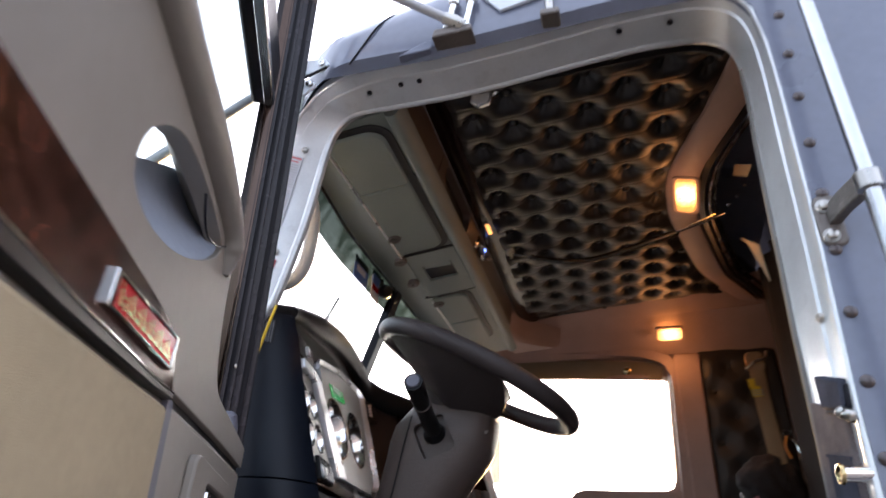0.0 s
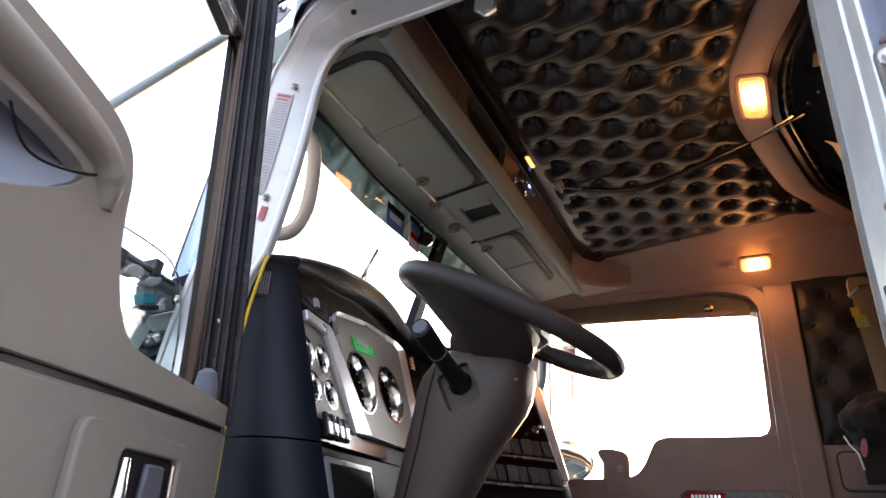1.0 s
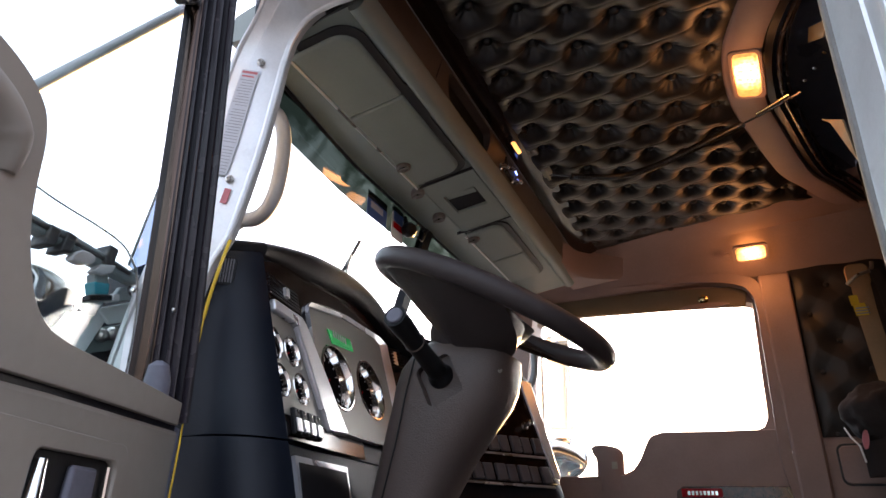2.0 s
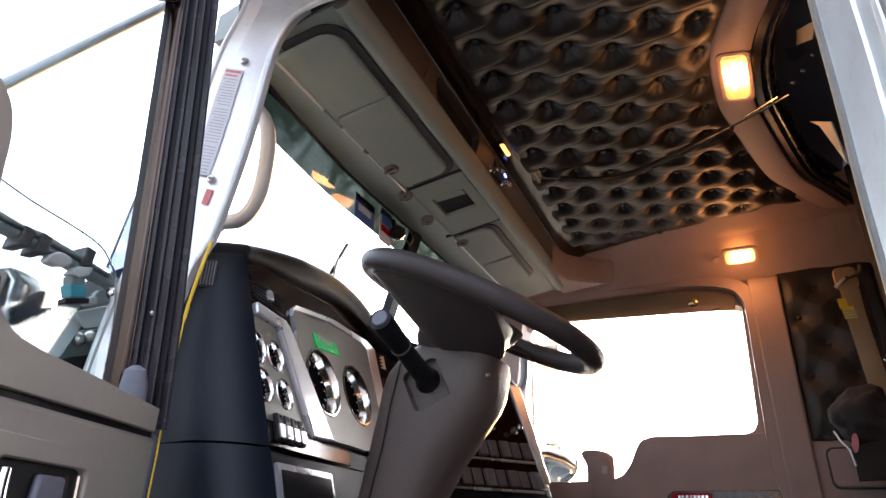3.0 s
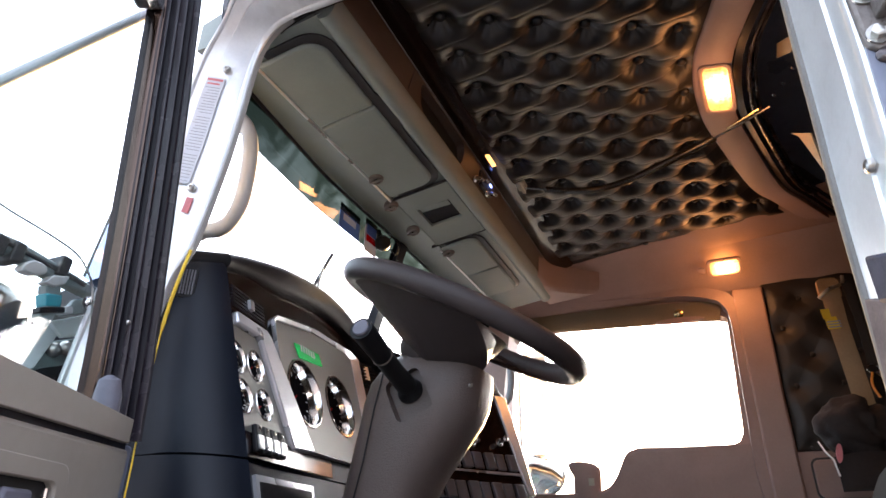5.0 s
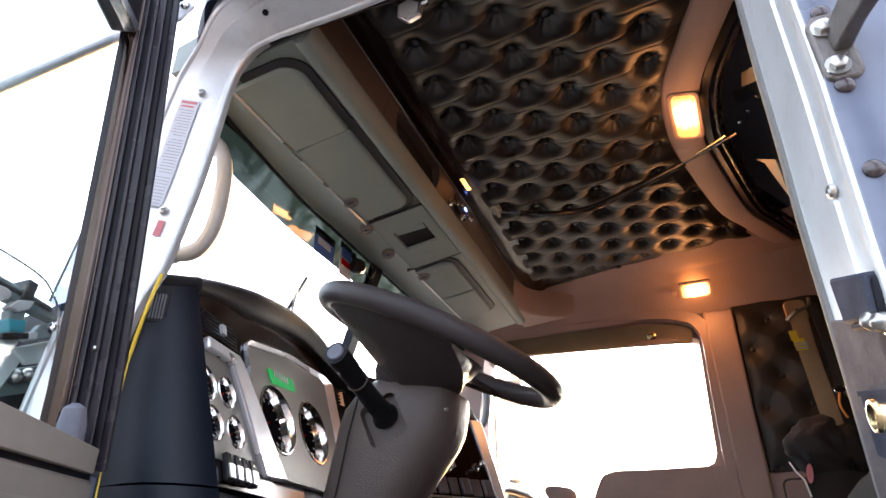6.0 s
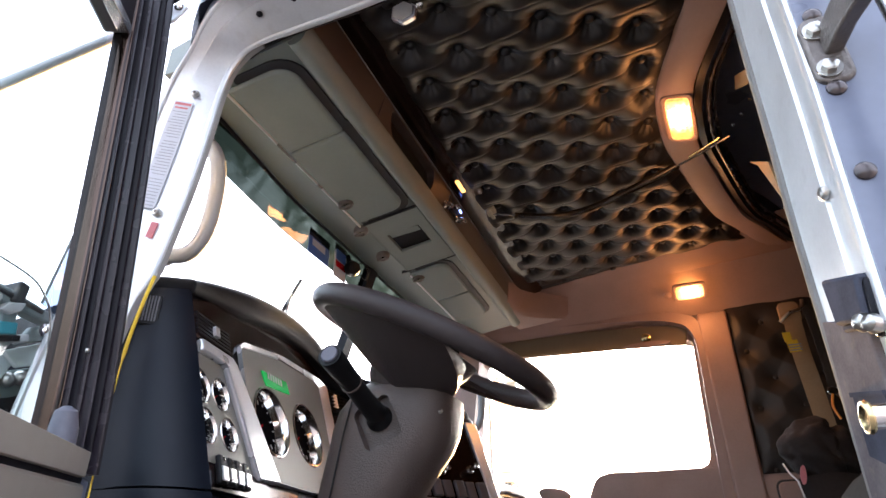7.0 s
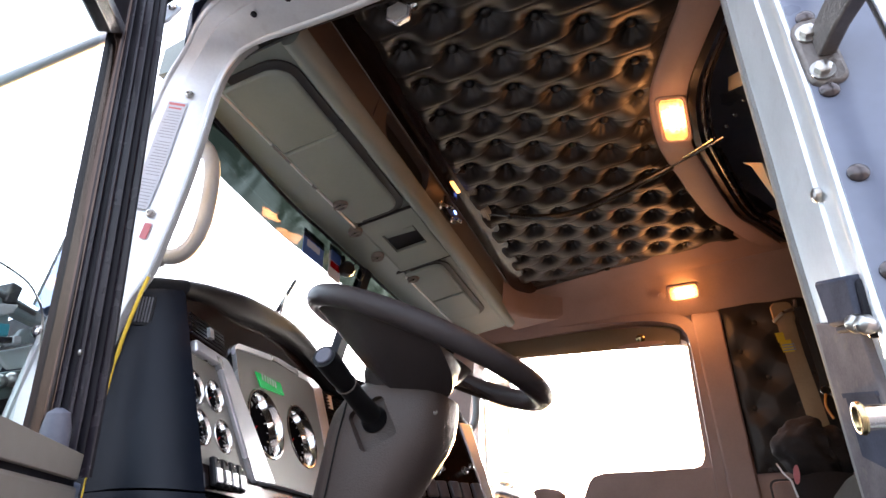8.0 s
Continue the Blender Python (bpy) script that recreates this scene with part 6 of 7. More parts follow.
def seat_belt():
    b = thing("seat_belt", "tan seat belt webbing with yellow tag hanging by the wall", "seat belt")
    line = smooth_line([(0.50, 1.64, 2.745), (0.502, 1.63, 2.70), (0.497, 1.61, 2.60), (0.50, 1.60, 2.48), (0.505, 1.60, 2.36), (0.51, 1.60, 2.2)], 6)
    secs = [[(p.x - 0.027, p.y, p.z), (p.x, p.y - 0.004, p.z), (p.x + 0.027, p.y, p.z), (p.x + 0.027, p.y + 0.0025, p.z), (p.x, p.y - 0.0015, p.z), (p.x - 0.027, p.y + 0.0025, p.z)] for p in line]
    part("webbing", loft(secs), M["strap"], b)
    part("guide", tube(smooth_line([(0.465, 1.635, 2.71), (0.50, 1.625, 2.735), (0.54, 1.635, 2.75), (0.55, 1.64, 2.78)], 5), 0.006, 8), M["steel"], b)
    part("anchor", slab(round_rect(0.468, 2.70, 0.536, 2.78, 0.02), "y", 1.637, 1.65), M["strap"], b, bevel=0.004)
    t = part("tag", slab([(0.462, 2.588), (0.496, 2.588), (0.492, 2.628), (0.459, 2.628)], "y", 1.588, 1.5905), M["yellow"], b, "yellow printed tag")
    part("tag_flap", slab([(0.455, 2.622), (0.478, 2.62), (0.477, 2.655), (0.453, 2.655)], "y", 1.585, 1.5875), M["yellow"], b, "yellow printed tag")
    for k in range(3):
        part("print_bar", slab([(0.463, 2.592 + 0.009 * k), (0.50, 2.592 + 0.009 * k), (0.50, 2.596 + 0.009 * k), (0.463, 2.596 + 0.009 * k)], "y", 1.5868, 1.5882), M["ink"], t)
    s = thing("lanyard", "dark strap with a metal ring and orange loop", "strap")
    part("strap", loft([[(x - 0.012, y, z), (x + 0.012, y, z), (x + 0.012, y + 0.003, z), (x - 0.012, y + 0.003, z)] for x, y, z in ((0.545, 1.60, 2.74), (0.55, 1.58, 2.62), (0.548, 1.57, 2.50), (0.545, 1.57, 2.46))]), M["curtain"], s)
    part("ring", tube([(0.545 + 0.016 * math.cos(a / 8 * math.pi), 1.568, 2.447 + 0.013 * math.sin(a / 8 * math.pi)) for a in range(16)], 0.0025, 6, closed=True), M["chrome"], s)
    part("loop", tube(smooth_line([(0.54, 1.566, 2.437), (0.53, 1.563, 2.40), (0.54, 1.56, 2.36)], 5), 0.004, 8), M["orange"], s, "orange cord loop")
    part("hook", tube(smooth_line([(0.55, 1.566, 2.437), (0.566, 1.563, 2.41), (0.575, 1.56, 2.36)], 5), 0.004, 8), M["chrome"], s)


seat_belt()


def cap():
    c = thing("baseball_cap", "dark worn cloth cap hanging on the belt hook", "cap")
    C = Vector((0.452, 1.53, 2.266))
    bm = bmesh.new()
    bmesh.ops.create_uvsphere(bm, u_segments=72, v_segments=40, radius=1)
    for v in bm.verts:
        n = v.co.copy()
        f = 1 + 0.10 * noise.noise(n * 2.3 + Vector((4, 1, 2))) + 0.05 * noise.noise(n * 6)
        crease = 0.05 * math.exp(-((n.x - 0.25 - 0.15 * n.z) / 0.12) ** 2) + 0.04 * math.exp(-((n.x - 0.55) / 0.1) ** 2)
        f -= crease + 0.16 * math.exp(-((n.x - 0.45 - 0.1 * n.z) / 0.07) ** 2) * (n.y < 0.3) + 0.10 * math.exp(-((n.x - 0.12 + 0.3 * n.z) / 0.08) ** 2) * (n.z < 0.4)
        v.co = C + Vector((n.x * 0.104 * f, n.y * 0.08 * f, n.z * (0.098 if n.z > 0 else 0.085) * f))
        if n.z < -0.1:
            v.co.x += 0.03 * (-n.z)
    part("crown", bm, M["hat"], c)
    secs = []
    for t in range(9):
        a = t / 8
        secs.append([C + Vector((-0.075 + 0.16 * u, -0.03 - 0.035 * (1 - (u - 0.5) ** 2 * 3), -0.075 - 0.09 * a + 0.01 * math.sin(3 * u))) for u in (0, 0.15, 0.35, 0.55, 0.75, 0.9, 1.0)] + [C + Vector((-0.075 + 0.16 * u, -0.026 - 0.035 * (1 - (u - 0.5) ** 2 * 3), -0.077 - 0.09 * a)) for u in (1.0, 0.9, 0.75, 0.55, 0.35, 0.15, 0)])
    part("brim", loft(secs), M["hat"], c)
    part("piping", tube([C + Vector(p) for p in ((-0.105, -0.02, -0.03), (-0.098, -0.05, -0.06), (-0.085, -0.072, -0.085), (-0.08, -0.078, -0.13))], 0.0028, 6), M["white"], c, "white edge piping")
    part("patch", loft([[C + Vector((-0.068 + 0.008 * math.cos(a * math.pi / 6) + 0.004 * math.sin(a * math.pi / 6), -0.080 - d, -0.070 + 0.026 * math.sin(a * math.pi / 6))) for a in range(12)] for d in (-0.01, 0.002)]), M["pink"], c, "small pink patch")
    part("top_button", lathe([(0.007, 0), (0.006, 0.005), (0.002, 0.007)], 10, facing(C + Vector((0.015, -0.02, 0.092)), (0, -0.3, 1))), M["hat"], c)


cap()


def seat():
    s = thing("driver_seat", "grey vinyl high-back driver's seat", "seat")
    rows = []
    for z, w, cx, rx in ((1.6, 0.26, 0.27, 0.075), (1.9, 0.26, 0.32, 0.075), (2.0, 0.255, 0.335, 0.072), (2.04, 0.25, 0.342, 0.067), (2.072, 0.236, 0.349, 0.056), (2.094, 0.215, 0.355, 0.04), (2.106, 0.17, 0.36, 0.018)):
        rows.append([(cx + 0.04 + rx * math.cos(2 * math.pi * k / 32), 0.63 + w * math.copysign(abs(math.sin(2 * math.pi * k / 32)) ** 0.6, math.sin(2 * math.pi * k / 32)), z) for k in range(32)])
    part("backrest", loft(rows), M["seat"], s)
    part("cushion", box(bmesh.new(), (-0.2, 0.38, 1.5), (0.32, 0.88, 1.62)), M["seat"], s, bevel=0.04)
    part("base", box(bmesh.new(), (-0.12, 0.45, 1.2), (0.27, 0.80, 1.5)), M["black"], s, bevel=0.02)


seat()

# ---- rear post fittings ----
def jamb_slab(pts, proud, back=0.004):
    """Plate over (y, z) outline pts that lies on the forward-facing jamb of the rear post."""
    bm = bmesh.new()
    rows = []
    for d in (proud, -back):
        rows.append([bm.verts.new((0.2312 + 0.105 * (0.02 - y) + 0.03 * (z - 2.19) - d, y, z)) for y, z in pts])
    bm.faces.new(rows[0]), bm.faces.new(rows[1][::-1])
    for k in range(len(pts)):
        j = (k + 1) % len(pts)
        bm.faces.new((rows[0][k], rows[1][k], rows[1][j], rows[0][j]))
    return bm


# outlines placed to fit the camera's view of the post
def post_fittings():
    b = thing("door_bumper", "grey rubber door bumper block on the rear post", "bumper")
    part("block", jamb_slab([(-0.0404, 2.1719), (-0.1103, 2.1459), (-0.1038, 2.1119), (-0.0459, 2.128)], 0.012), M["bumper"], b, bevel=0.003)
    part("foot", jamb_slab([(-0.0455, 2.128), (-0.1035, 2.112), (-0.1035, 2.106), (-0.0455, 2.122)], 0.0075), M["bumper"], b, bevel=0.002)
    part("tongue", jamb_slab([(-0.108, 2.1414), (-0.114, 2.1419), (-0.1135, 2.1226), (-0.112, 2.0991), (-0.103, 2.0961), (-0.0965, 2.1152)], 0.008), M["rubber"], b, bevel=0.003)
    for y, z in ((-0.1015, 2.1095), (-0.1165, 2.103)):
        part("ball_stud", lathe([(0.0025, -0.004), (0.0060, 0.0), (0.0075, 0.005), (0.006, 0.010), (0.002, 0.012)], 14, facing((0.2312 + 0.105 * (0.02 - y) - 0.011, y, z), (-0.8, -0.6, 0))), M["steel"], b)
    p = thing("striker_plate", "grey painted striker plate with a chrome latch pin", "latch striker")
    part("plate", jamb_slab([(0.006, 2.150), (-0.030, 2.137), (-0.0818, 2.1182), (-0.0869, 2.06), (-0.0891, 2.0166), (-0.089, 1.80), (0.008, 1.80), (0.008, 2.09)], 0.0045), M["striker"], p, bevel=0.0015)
    # raised dark plate stands for the shaded hollow round the pin
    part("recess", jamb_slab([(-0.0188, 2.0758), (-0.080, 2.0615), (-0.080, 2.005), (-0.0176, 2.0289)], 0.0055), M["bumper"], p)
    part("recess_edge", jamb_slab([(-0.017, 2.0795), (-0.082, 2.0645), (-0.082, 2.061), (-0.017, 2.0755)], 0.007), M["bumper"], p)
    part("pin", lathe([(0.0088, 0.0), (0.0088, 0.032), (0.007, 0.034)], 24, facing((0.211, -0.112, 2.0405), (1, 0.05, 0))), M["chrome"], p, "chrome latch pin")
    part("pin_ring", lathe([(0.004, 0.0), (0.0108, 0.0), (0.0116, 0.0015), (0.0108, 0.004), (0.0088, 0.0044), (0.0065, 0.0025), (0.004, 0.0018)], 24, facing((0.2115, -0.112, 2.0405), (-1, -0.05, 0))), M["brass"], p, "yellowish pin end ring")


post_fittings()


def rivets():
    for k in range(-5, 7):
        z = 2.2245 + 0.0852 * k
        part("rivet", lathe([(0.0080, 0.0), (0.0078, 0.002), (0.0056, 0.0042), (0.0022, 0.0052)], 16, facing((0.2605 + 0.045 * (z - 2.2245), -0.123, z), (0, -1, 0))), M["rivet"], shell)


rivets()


def grab_rail():
    r = thing("grab_rail", "tall polished grab rail beside the doorway", "grab rail")
    r.location, r.scale = (0.0173, -0.1159, 0.3697), (0.81, 0.81, 0.81)
    part("tube", tube([(0.342, -0.10, 1.6), (0.342, -0.10, 2.37), (0.342, -0.10, 2.455), (0.342, -0.10, 2.78), (0.342, -0.10, 3.0), (0.345, -0.06, 3.06), (0.35, 0.0, 3.07)], 0.0125, 16), M["alu_bright"], r)
    br = part("bracket", loft([[(x - w, y, z - 0.018), (x + w, y, z - 0.018), (x + w, y, z + 0.018), (x - w, y, z + 0.018)] for x, y, z, w in ((0.314, -0.012, 2.455, 0.009), (0.322, -0.05, 2.457, 0.009), (0.336, -0.092, 2.458, 0.01))]), M["cast"], r, "cast bracket", bevel=0.003)
    part("bracket_foot", slab(round_rect(0.290, 2.40, 0.328, 2.495, 0.014), "y", -0.014, -0.001), M["cast"], r, bevel=0.004)
    for z in (2.472, 2.418):
        part("washer", lathe([(0.0125, 0), (0.0125, 0.003)], 18, facing((0.304, -0.014, z), (0, -1, 0))), M["steel"], r)
        part("bolt", lathe([(0.0085, 0), (0.0085, 0.006), (0.006, 0.0075)], 6, facing((0.304, -0.017, z), (0, -1, 0))), M["steel"], r)
    part("clamp", lathe([(0.0125, -0.016), (0.018, -0.014), (0.0185, 0.014), (0.0125, 0.016)], 18, Matrix.Translation((0.3415, -0.10, 2.457))), M["steel"], r)


grab_rail()

# ---- outside: mirror braces, roof brackets, intake, mirrors ----
def brace(name, label, a, b, r=0.0095):
    t = thing(name, label, "brace rod", "mirror braces")
    d = (Vector(b) - Vector(a)).normalized()
    part("rod", tube([Vector(a), Vector(a).lerp(Vector(b), 0.5), Vector(b)], r, 12), M["brace"], t)
    part("end", lathe([(r * 1.3, -0.02), (r * 1.5, 0.0), (r * 1.3, 0.02)], 12, facing(a, d)), M["steel"], t)


P0 = Vector((-0.7024, -0.1656, 2.6717))
DR = Vector((0.116, 0.4916, 0.863))
brace("mirror_brace", "satin tubular mirror brace beside the cab", P0 + DR * 0.26, P0 - DR * 0.75)
brace("mirror_brace", "satin tubular mirror brace from the roof bracket", (-0.2536, -0.138, 2.8475), (-0.710, -0.28, 3.10))


def roof_brackets():
    b = thing("roof_bracket", "weathered metal roof bracket with chrome bolts", "bracket")
    b.location, b.scale = (-0.0008, -0.1023, 0.2175), (0.887, 0.887, 0.887)
    part("foot", slab([(-0.335, 2.932), (-0.245, 2.938), (-0.25, 2.956), (-0.33, 2.956)], "y", -0.04, 0.012), M["cast"], b, bevel=0.004)
    part("web", slab([(-0.42, 2.925), (-0.345, 2.93), (-0.335, 2.956), (-0.36, 2.956)], "y", -0.012, 0.012), M["paint"], b, bevel=0.003)
    for x in (-0.305, -0.265):
        part("stud", lathe([(0.012, 0), (0.012, 0.012), (0.008, 0.014), (0.008, 0.08), (0.013, 0.084), (0.013, 0.1)], 14, facing((x, -0.025, 2.955), (0.15, 0, 1))), M["chrome"], b)
    c = thing("roof_plate", "pale blue plate bolted to the roof edge", "plate")
    c.location, c.scale = (-0.0008, -0.1023, 0.2175), (0.887, 0.887, 0.887)
    part("plate", slab([(-0.235, 3.06), (-0.19, 3.0), (-0.105, 3.02), (-0.07, 3.09), (-0.1, 3.16), (-0.22, 3.16)], "y", -0.02, -0.012), M["pale_plate"], c, bevel=0.002)
    part("stem", tube([(-0.085, -0.02, 2.955), (-0.085, -0.02, 3.10)], 0.009, 12), M["steel"], c)
    part("stem_foot", slab(round_rect(-0.105, 2.95, -0.065, 2.968, 0.006), "y", -0.03, 0.012), M["cast"], c, bevel=0.004)
    d = thing("visor_bracket", "pale painted sun visor bracket plates by the pillar top", "bracket")
    d.location, d.scale = (-0.0008, -0.1023, 0.2175), (0.887, 0.887, 0.887)
    part("upper_plate", slab([(-0.72, 2.90), (-0.60, 2.925), (-0.585, 2.94), (-0.60, 2.962), (-0.72, 2.965)], "y", -0.014, -0.006), M["pale_plate"], d, bevel=0.002)
    part("lower_plate", slab([(-0.72, 2.85), (-0.635, 2.86), (-0.61, 2.885), (-0.63, 2.905), (-0.72, 2.89)], "y", -0.012, -0.005), M["pale_plate"], d, bevel=0.002)
    for x, z in ((-0.603, 2.942), (-0.625, 2.885)):
        screw((x, -0.014, z), (0, -1, 0), 0.009, parent=d, material=M["chrome"])
    part("rim", tube([(-0.72, -0.012, 2.897), (-0.63, -0.014, 2.912), (-0.59, -0.012, 2.932)], 0.0035, 8), M["rubber"], d)


roof_brackets()


def air_cleaner():
    a = thing("air_cleaner", "chrome air cleaner canister with a perforated intake band", "air cleaner")
    C = Matrix.Translation((-1.115, -0.04, -0.07))
    part("canister", lathe([(0.02, 2.46), (0.10, 2.45), (0.14, 2.42), (0.15, 2.385), (0.15, 2.30), (0.146, 2.295)], 40, C), M["chrome"], a)
    part("hood_rim", lathe([(0.152, 2.292), (0.157, 2.298), (0.157, 2.306), (0.152, 2.31), (0.146, 2.30)], 40, C), M["chrome"], a)
    part("core", lathe([(0.132, 1.9), (0.132, 2.292), (0.1, 2.292)], 40, C), M["black"], a)
    bm = bmesh.new()
    for k in range(96):
        for s in (-1, 1):
            pts = [C @ Vector((0.138 * math.cos(2 * math.pi * (k + s * j * 0.9) / 96), 0.138 * math.sin(2 * math.pi * (k + s * j * 0.9) / 96), 2.29 - 0.009 * j)) for j in range(20)]
            tube(pts, 0.0011, 3, bm)
    tagged(part("mesh_band", bm, M["plate"], a, "perforated dark band"), kind="stuff")


air_cleaner()


def mirror_arm():
    def plate(pts, x0, x1):
        return slab(pts, "x", x0, x1)
    m = thing("mirror_mount", "dark mirror mount with clamps and teal tape", "mirror mount")
    part("arm", plate([(-0.30, 2.350), (-0.22, 2.345), (-0.166, 2.337), (-0.137, 2.338), (-0.09, 2.331), (-0.043, 2.323), (0.016, 2.313), (0.019, 2.297), (-0.029, 2.300), (-0.078, 2.304), (-0.12, 2.310), (-0.157, 2.316), (-0.22, 2.320), (-0.30, 2.322)], -0.815, -0.79), M["arm_grey"], m, bevel=0.004)
    part("arm_rib", tube(smooth_line([(-0.789, -0.30, 2.338), (-0.789, -0.166, 2.328), (-0.789, -0.09, 2.320), (-0.789, -0.02, 2.311)], 6), 0.0035, 8), M["plate"], m)
    for y, z in ((-0.158, 2.318), (-0.132, 2.318), (-0.062, 2.326)):
        part("clamp", plate([(y - 0.010, z - 0.017), (y + 0.008, z - 0.014), (y + 0.010, z + 0.014), (y - 0.007, z + 0.017)], -0.822, -0.783), M["plate"], m, bevel=0.003)
    part("oval_boss", plate([tuple(p[:2]) for p in smooth_line([(-0.124, 2.297, 0), (-0.112, 2.314, 0), (-0.092, 2.314, 0), (-0.088, 2.303, 0), (-0.105, 2.294, 0)], 5, True)], -0.80, -0.781), M["brace"], m, "pale cast oval boss", bevel=0.003)
    part("clamp_plate", plate([(-0.087, 2.289), (-0.077, 2.304), (-0.052, 2.312), (-0.056, 2.298), (-0.070, 2.288)], -0.80, -0.780), M["brace"], m, "pale clamp plate", bevel=0.002)
    part("post", plate([(-0.080, 2.290), (-0.057, 2.297), (-0.050, 2.262), (-0.053, 2.245), (-0.060, 2.226), (-0.078, 2.243), (-0.070, 2.258)], -0.808, -0.786), M["arm_grey"], m, bevel=0.003)
    part("tape", plate([(-0.0785, 2.276), (-0.0525, 2.282), (-0.0495, 2.264), (-0.0715, 2.258)], -0.8095, -0.7845), M["teal"], m, "teal tape wrap", bevel=0.002)
    part("cross_bar", plate([(-0.081, 2.253), (-0.036, 2.268), (-0.033, 2.260), (-0.079, 2.244)], -0.802, -0.782), M["rubber"], m, bevel=0.002)
    part("cross_bar_end", plate([(-0.046, 2.266), (-0.034, 2.270), (-0.031, 2.259), (-0.043, 2.255)], -0.803, -0.780), M["brace"], m, bevel=0.002)
    c = thing("cowl_bracket", "white painted cowl bracket plates under the mirror arm", "bracket")
    part("gusset", plate([(-0.036, 2.256), (-0.022, 2.288), (0.0, 2.300), (0.03, 2.298), (0.03, 2.286)], -0.812, -0.796), M["arm_grey"], c, bevel=0.003)
    part("bolt", lathe([(0.010, 0), (0.0105, 0.004), (0.006, 0.005), (0.006, 0.010), (0.003, 0.012)], 12, facing((-0.796, -0.002, 2.288), (1, -0.3, 0))), M["chrome"], c, "bright bolt head")
    part("plate", plate([(-0.041, 2.248), (0.024, 2.282), (0.034, 2.280), (0.036, 2.250), (-0.013, 2.230)], -0.825, -0.815), M["white_paint"], c, bevel=0.002)
    part("fin", plate([(-0.100, 2.186), (-0.077, 2.231), (-0.006, 2.258), (-0.034, 2.180), (-0.06, 2.16)], -0.835, -0.827), M["white_paint"], c, bevel=0.002)
    part("shroud", plate([(-0.12, 2.05), (-0.08, 2.178), (-0.026, 2.222), (0.04, 2.250), (0.06, 2.05)], -0.850, -0.838), M["cowl"], c, "grey-green cowl panel", bevel=0.003)
    for y, z in ((-0.008, 2.214), (0.010, 2.222)):
        part("bolt", lathe([(0.010, 0), (0.0115, 0.008), (0.007, 0.016), (0.003, 0.018)], 12, facing((-0.838, y, z), (0.9, -0.4, -0.1))), M["steel"], c)
    g = thing("cowl_grille", "dark perforated intake grille low on the cowl", "grille")
    part("backing", plate([tuple(p[:2]) for p in smooth_line([(-0.05, 2.155, 0), (-0.028, 2.178, 0), (0.0, 2.190, 0), (0.036, 2.198, 0), (0.05, 2.12, 0), (-0.05, 2.10, 0)], 4, True)], -0.836, -0.830), M["black"], g)
    for k in range(14):
        y = -0.045 + 0.0065 * k
        part("bar", tube([(-0.829, y, 2.10), (-0.829, y + 0.028, 2.150 + 0.40 * min(y + 0.05, 0.07))], 0.0011, 5), M["plate"], g)
        part("bar", tube([(-0.829, y + 0.020, 2.10), (-0.829, y - 0.006, 2.150 + 0.40 * min(y + 0.05, 0.07))], 0.0011, 5), M["plate"], g)


mirror_arm()


def corner_glass():
    g = thing("corner_deflector", "clear pale plastic wind deflector by the pillar", "deflector")
    part("sheet", slab([(-0.018, 2.329), (0.05, 2.31), (0.07, 2.66), (0.024, 2.66)], "x", -0.803, -0.800), M["deflector"], g)
    part("edge", tube([(-0.801, -0.018, 2.329), (-0.801, 0.024, 2.66)], 0.0022, 8), M["arm_grey"], g, "grey deflector edge")
    part("wire", tube(smooth_line([(-0.78, -0.30, 2.40), (-0.78, -0.186, 2.372), (-0.78, -0.1, 2.360), (-0.78, -0.055, 2.350), (-0.78, -0.031, 2.333), (-0.78, -0.0115, 2.304), (-0.78, 0.004, 2.232), (-0.78, 0.010, 2.152)], 6), 0.0016, 6), M["steel"], g)


corner_glass()


def far_mirror():
    m = thing("passenger_mirror", "round convex mirror on a chrome bar outside the passenger window", "mirror")
    part("bar", tube([(-0.735, 2.15, 2.9), (-0.742, 2.15, 2.2)], 0.011, 12), M["chrome"], m)
    part("second_bar", tube([(-0.585, 2.15, 2.85), (-0.60, 2.15, 2.33)], 0.003, 8), M["steel"], m)
    for z in (2.88, 2.22):
        part("mount", tube([(-0.736, 2.15, z), (-0.78, 1.9, z), (-0.78, 1.83, z)], 0.009, 10), M["chrome"], m)
    F = facing((-0.653, 2.15, 2.236), (0.3, -0.85, 0.42))
    part("glass", lathe([(0.098, 0.006), (0.08, 0.012), (0.05, 0.018), (0.005, 0.02)], 32, F), M["mirror"], m)
    part("shell", lathe([(0.02, -0.05), (0.07, -0.03), (0.103, 0.0), (0.104, 0.006), (0.098, 0.008)], 32, F), M["chrome"], m)
    part("arm", tube([(-0.74, 2.15, 2.31), (-0.70, 2.16, 2.30), (-0.66, 2.17, 2.25)], 0.009, 10), M["chrome"], m)
    part("main_head", slab(round_rect(-0.715, 2.36, -0.605, 2.80, 0.015), "y", 2.16, 2.19), M["mirror"], m, bevel=0.004)


far_mirror()


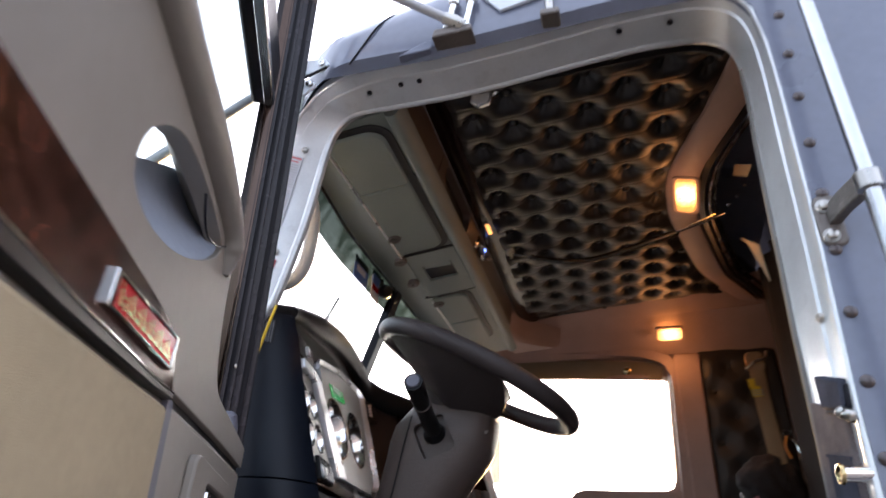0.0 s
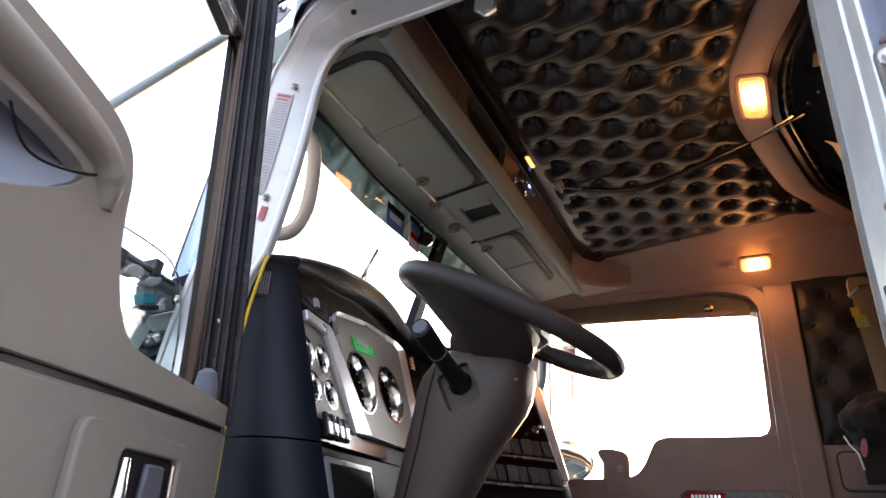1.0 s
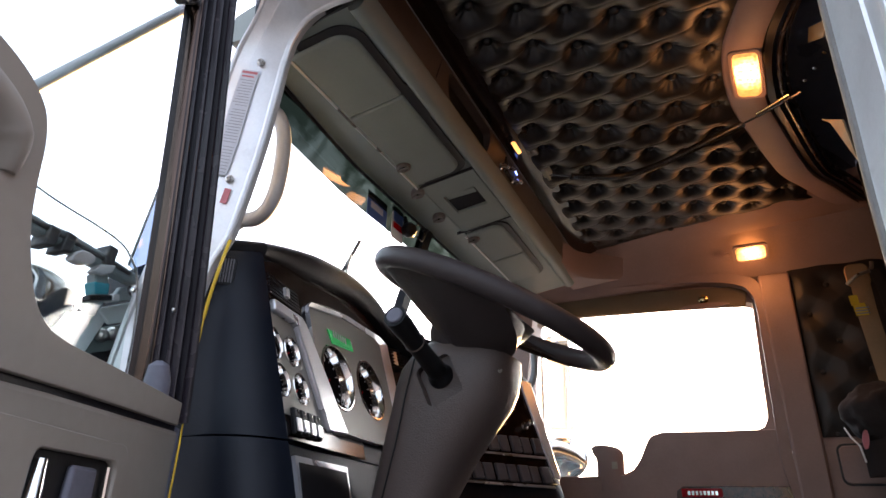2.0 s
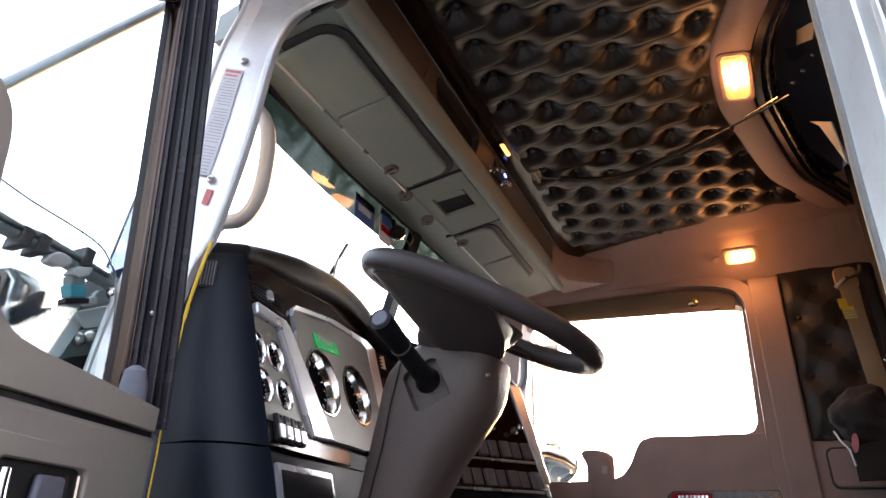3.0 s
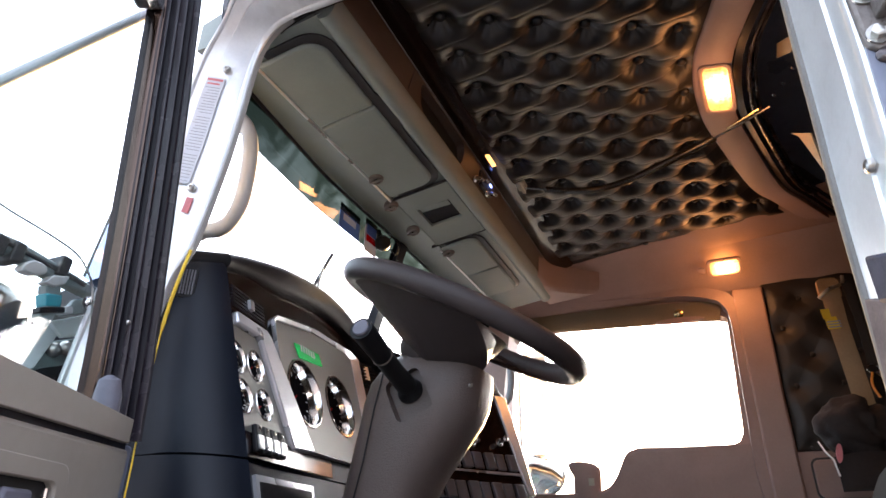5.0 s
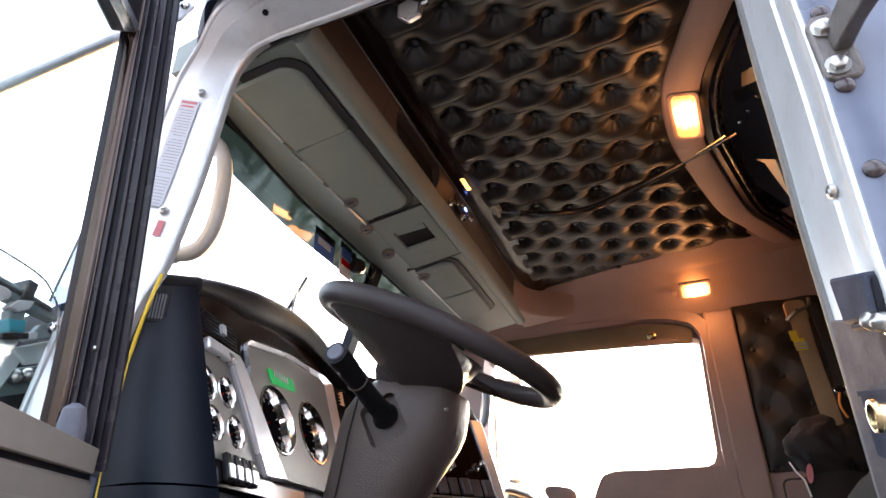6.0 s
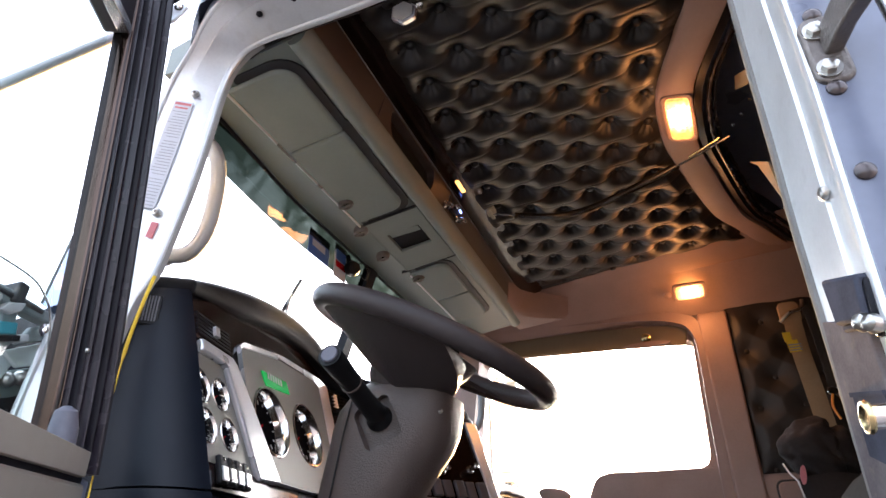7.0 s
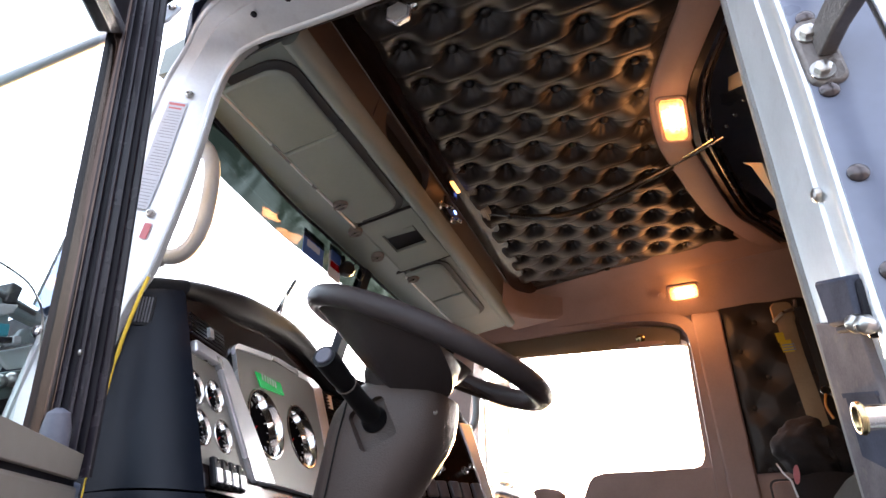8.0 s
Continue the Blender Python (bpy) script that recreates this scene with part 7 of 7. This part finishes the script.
# ---- cord, clips and small things ----
def coiled_cord():
    c = thing("coiled_cord", "black coiled microphone cord slung under the headliner", "cord")
    path = smooth_line([(-0.335, 0.94, 2.932), (-0.289, 0.954, 2.925), (-0.2, 0.985, 2.916), (-0.124, 0.999, 2.913), (-0.04, 0.985, 2.912), (0.049, 0.948, 2.914), (0.13, 0.908, 2.916), (0.207, 0.866, 2.917), (0.27, 0.83, 2.918), (0.332, 0.788, 2.92)], 20)
    part("core", tube(path, 0.0026, 6), M["cord"], c)
    pts, n = [], 0
    seg = path[24:140]
    for i in range(len(seg) - 1):
        a, b = seg[i], seg[i + 1]
        t = (b - a).normalized()
        s = t.cross(Vector((0, 0, 1))).normalized()
        u = t.cross(s)
        for k in range(6):
            f = k / 6
            ang = n * 2 * math.pi / 9
            n += 1
            pts.append(a.lerp(b, f) + 0.0078 * (math.cos(ang) * s + math.sin(ang) * u))
    part("coil", tube(pts, 0.0033, 6), M["cord"], c)
    part("wire", tube(smooth_line([(0.235, 0.85, 2.925), (0.27, 0.83, 2.928), (0.31, 0.805, 2.932)], 6), 0.0028, 6), M["brass"], c, "bare wire end")
    k = thing("cord_clip", "clear plastic cord clip on the headliner", "clip")
    part("body", slab(round_rect(-0.352, 0.915, -0.325, 0.955, 0.006), "z", 2.93, 2.95), M["cream"], k, bevel=0.003)
    part("jaw", box(bmesh.new(), (-0.343, 0.905, 2.925), (-0.333, 0.965, 2.934)), M["cream"], k, bevel=0.002)
    h = thing("cord_hanger", "small metal hanger with rings at the sleeper arch", "hanger")
    for p in ((0.345, 0.78, 2.945), (0.368, 0.765, 2.962), (0.392, 0.745, 2.985)):
        part("ring", lathe([(0.003, -0.004), (0.006, 0), (0.003, 0.004)], 10, facing(p, (0.6, -0.4, 0.6))), M["chrome"], h)


coiled_cord()


def ceiling_clip():
    c = thing("ceiling_reflector", "small six-sided bright metal reflector under the headliner", "reflector")
    # tilt chosen to suit the camera's view of the metal
    face = facing((-0.258, 0.112, 2.884), (0.05, -0.95, -0.33))
    outline = [(0.027 * math.cos(k * math.pi / 3 + 0.35), 0.023 * math.sin(k * math.pi / 3 + 0.35)) for k in range(6)]
    part("body", slab(outline, "z", -0.012, 0.004, m=face), M["silver"], c, bevel=0.003)
    # white face imitates sky mirrored in the plate
    part("lens", slab([(u * 0.82, v * 0.82) for u, v in outline], "z", 0.0045, 0.007, m=face), M["white"], c, "white face standing for mirrored sky", bevel=0.002)
    part("screw", lathe([(0.007, 0), (0.007, 0.005), (0.003, 0.007)], 12, facing((-0.226, 0.112, 2.89), (0.3, -0.4, -1))), M["chrome"], c)
    part("stem", box(bmesh.new(), (-0.264, 0.118, 2.89), (-0.252, 0.132, 2.97)), M["black"], c)


ceiling_clip()


def glass_stickers():
    s = thing("windscreen_sticker", "blue inspection sticker inside the windscreen", "sticker")
    part("sheet", slab([(0.610, 2.725), (0.712, 2.725), (0.712, 2.80), (0.610, 2.80)], "x", -0.762, -0.760), M["blue"], s)
    part("print", slab([(0.625, 2.752), (0.69, 2.752), (0.69, 2.772), (0.625, 2.772)], "x", -0.7595, -0.7585), M["paper"], s)
    c = thing("document_card", "printed card clipped beside the centre post", "card")
    part("card", slab([(0.735, 2.71), (0.80, 2.71), (0.80, 2.815), (0.735, 2.815)], "x", -0.756, -0.754), M["paper"], c)
    part("blue_field", slab([(0.741, 2.765), (0.794, 2.765), (0.794, 2.81), (0.741, 2.81)], "x", -0.7535, -0.7525), M["blue"], c)
    part("red_field", slab([(0.741, 2.742), (0.794, 2.742), (0.794, 2.762), (0.741, 2.762)], "x", -0.7535, -0.7525), M["red"], c)
    d = thing("dash_camera", "small black windscreen camera with a looped cable", "camera")
    part("body", lathe([(0.012, -0.02), (0.022, -0.015), (0.024, 0.0), (0.018, 0.012), (0.008, 0.015)], 20, facing((-0.73, 0.80, 2.755), (0.8, -0.5, -0.2))), M["black"], d)
    part("mount", tube([(-0.75, 0.80, 2.80), (-0.74, 0.80, 2.765)], 0.007, 10), M["black"], d)
    part("cable", tube(smooth_line([(-0.73, 0.815, 2.765), (-0.72, 0.84, 2.79), (-0.715, 0.865, 2.765), (-0.715, 0.85, 2.735), (-0.72, 0.825, 2.745)], 6), 0.002, 6), M["black"], d)
    w = thing("wiper", "dark wiper blade resting on the windscreen", "wiper")
    part("blade", tube([(-0.9, 0.707, 2.594), (-0.87, 0.748, 2.72)], 0.0055, 8), M["rubber"], w)
    part("arm", tube([(-0.9, 0.734, 2.596), (-0.872, 0.71, 2.661)], 0.004, 8), M["steel"], w)


glass_stickers()


def yellow_trim():
    y = thing("yellow_cord", "yellow cord along the door jamb beside the dashboard", "cord")
    part("cord", tube(smooth_line([(-0.622, 0.02, 2.36), (-0.632, 0.018, 2.31), (-0.645, 0.02, 2.25), (-0.648, 0.02, 2.18), (-0.648, 0.02, 2.10), (-0.646, 0.02, 2.0), (-0.65, 0.02, 1.8)], 6), [0.0028] * 14 + [0.0012] * 23, 8), M["yellow"], y)


yellow_trim()


def sleeper_bits():
    for pts, x in (([(0.53, 2.905), (0.60, 2.915), (0.74, 3.02), (0.70, 3.03)], 0.365), ([(0.80, 2.84), (0.62, 2.716), (0.593, 2.60), (0.724, 2.778)], 0.36)):
        c = thing("paper_sheet", "cream paper sheet tucked behind the sleeper arch", "paper", "papers in the sleeper")
        part("sheet", slab(pts, "x", x, x + 0.003), M["cream"], c)
    # tan panel outlined to fit the camera's view of a pale patch
    w = thing("sleeper_tan_panel", "tan panel in the sleeper, shaped to fit the camera's view", "wall panel")
    part("pad", slab([(0.585, 2.37), (0.61, 2.585), (0.66, 2.63), (0.95, 2.66), (0.95, 2.50), (0.66, 2.40)], "y", 1.64, 1.67), M["fabric"], w, bevel=0.01)
    cu = thing("sleeper_curtain", "dark folded curtain behind the arch", "curtain")
    secs = []
    for k in range(41):
        y = 0.35 + 1.1 * k / 40
        w = 0.018 * math.sin(k * 1.7)
        secs.append([(0.56 + w, y, 1.25), (0.56 + w, y, 3.05), (0.564 + w, y, 3.05), (0.564 + w, y, 1.25)])
    part("cloth", loft(secs), M["curtain"], cu)


sleeper_bits()
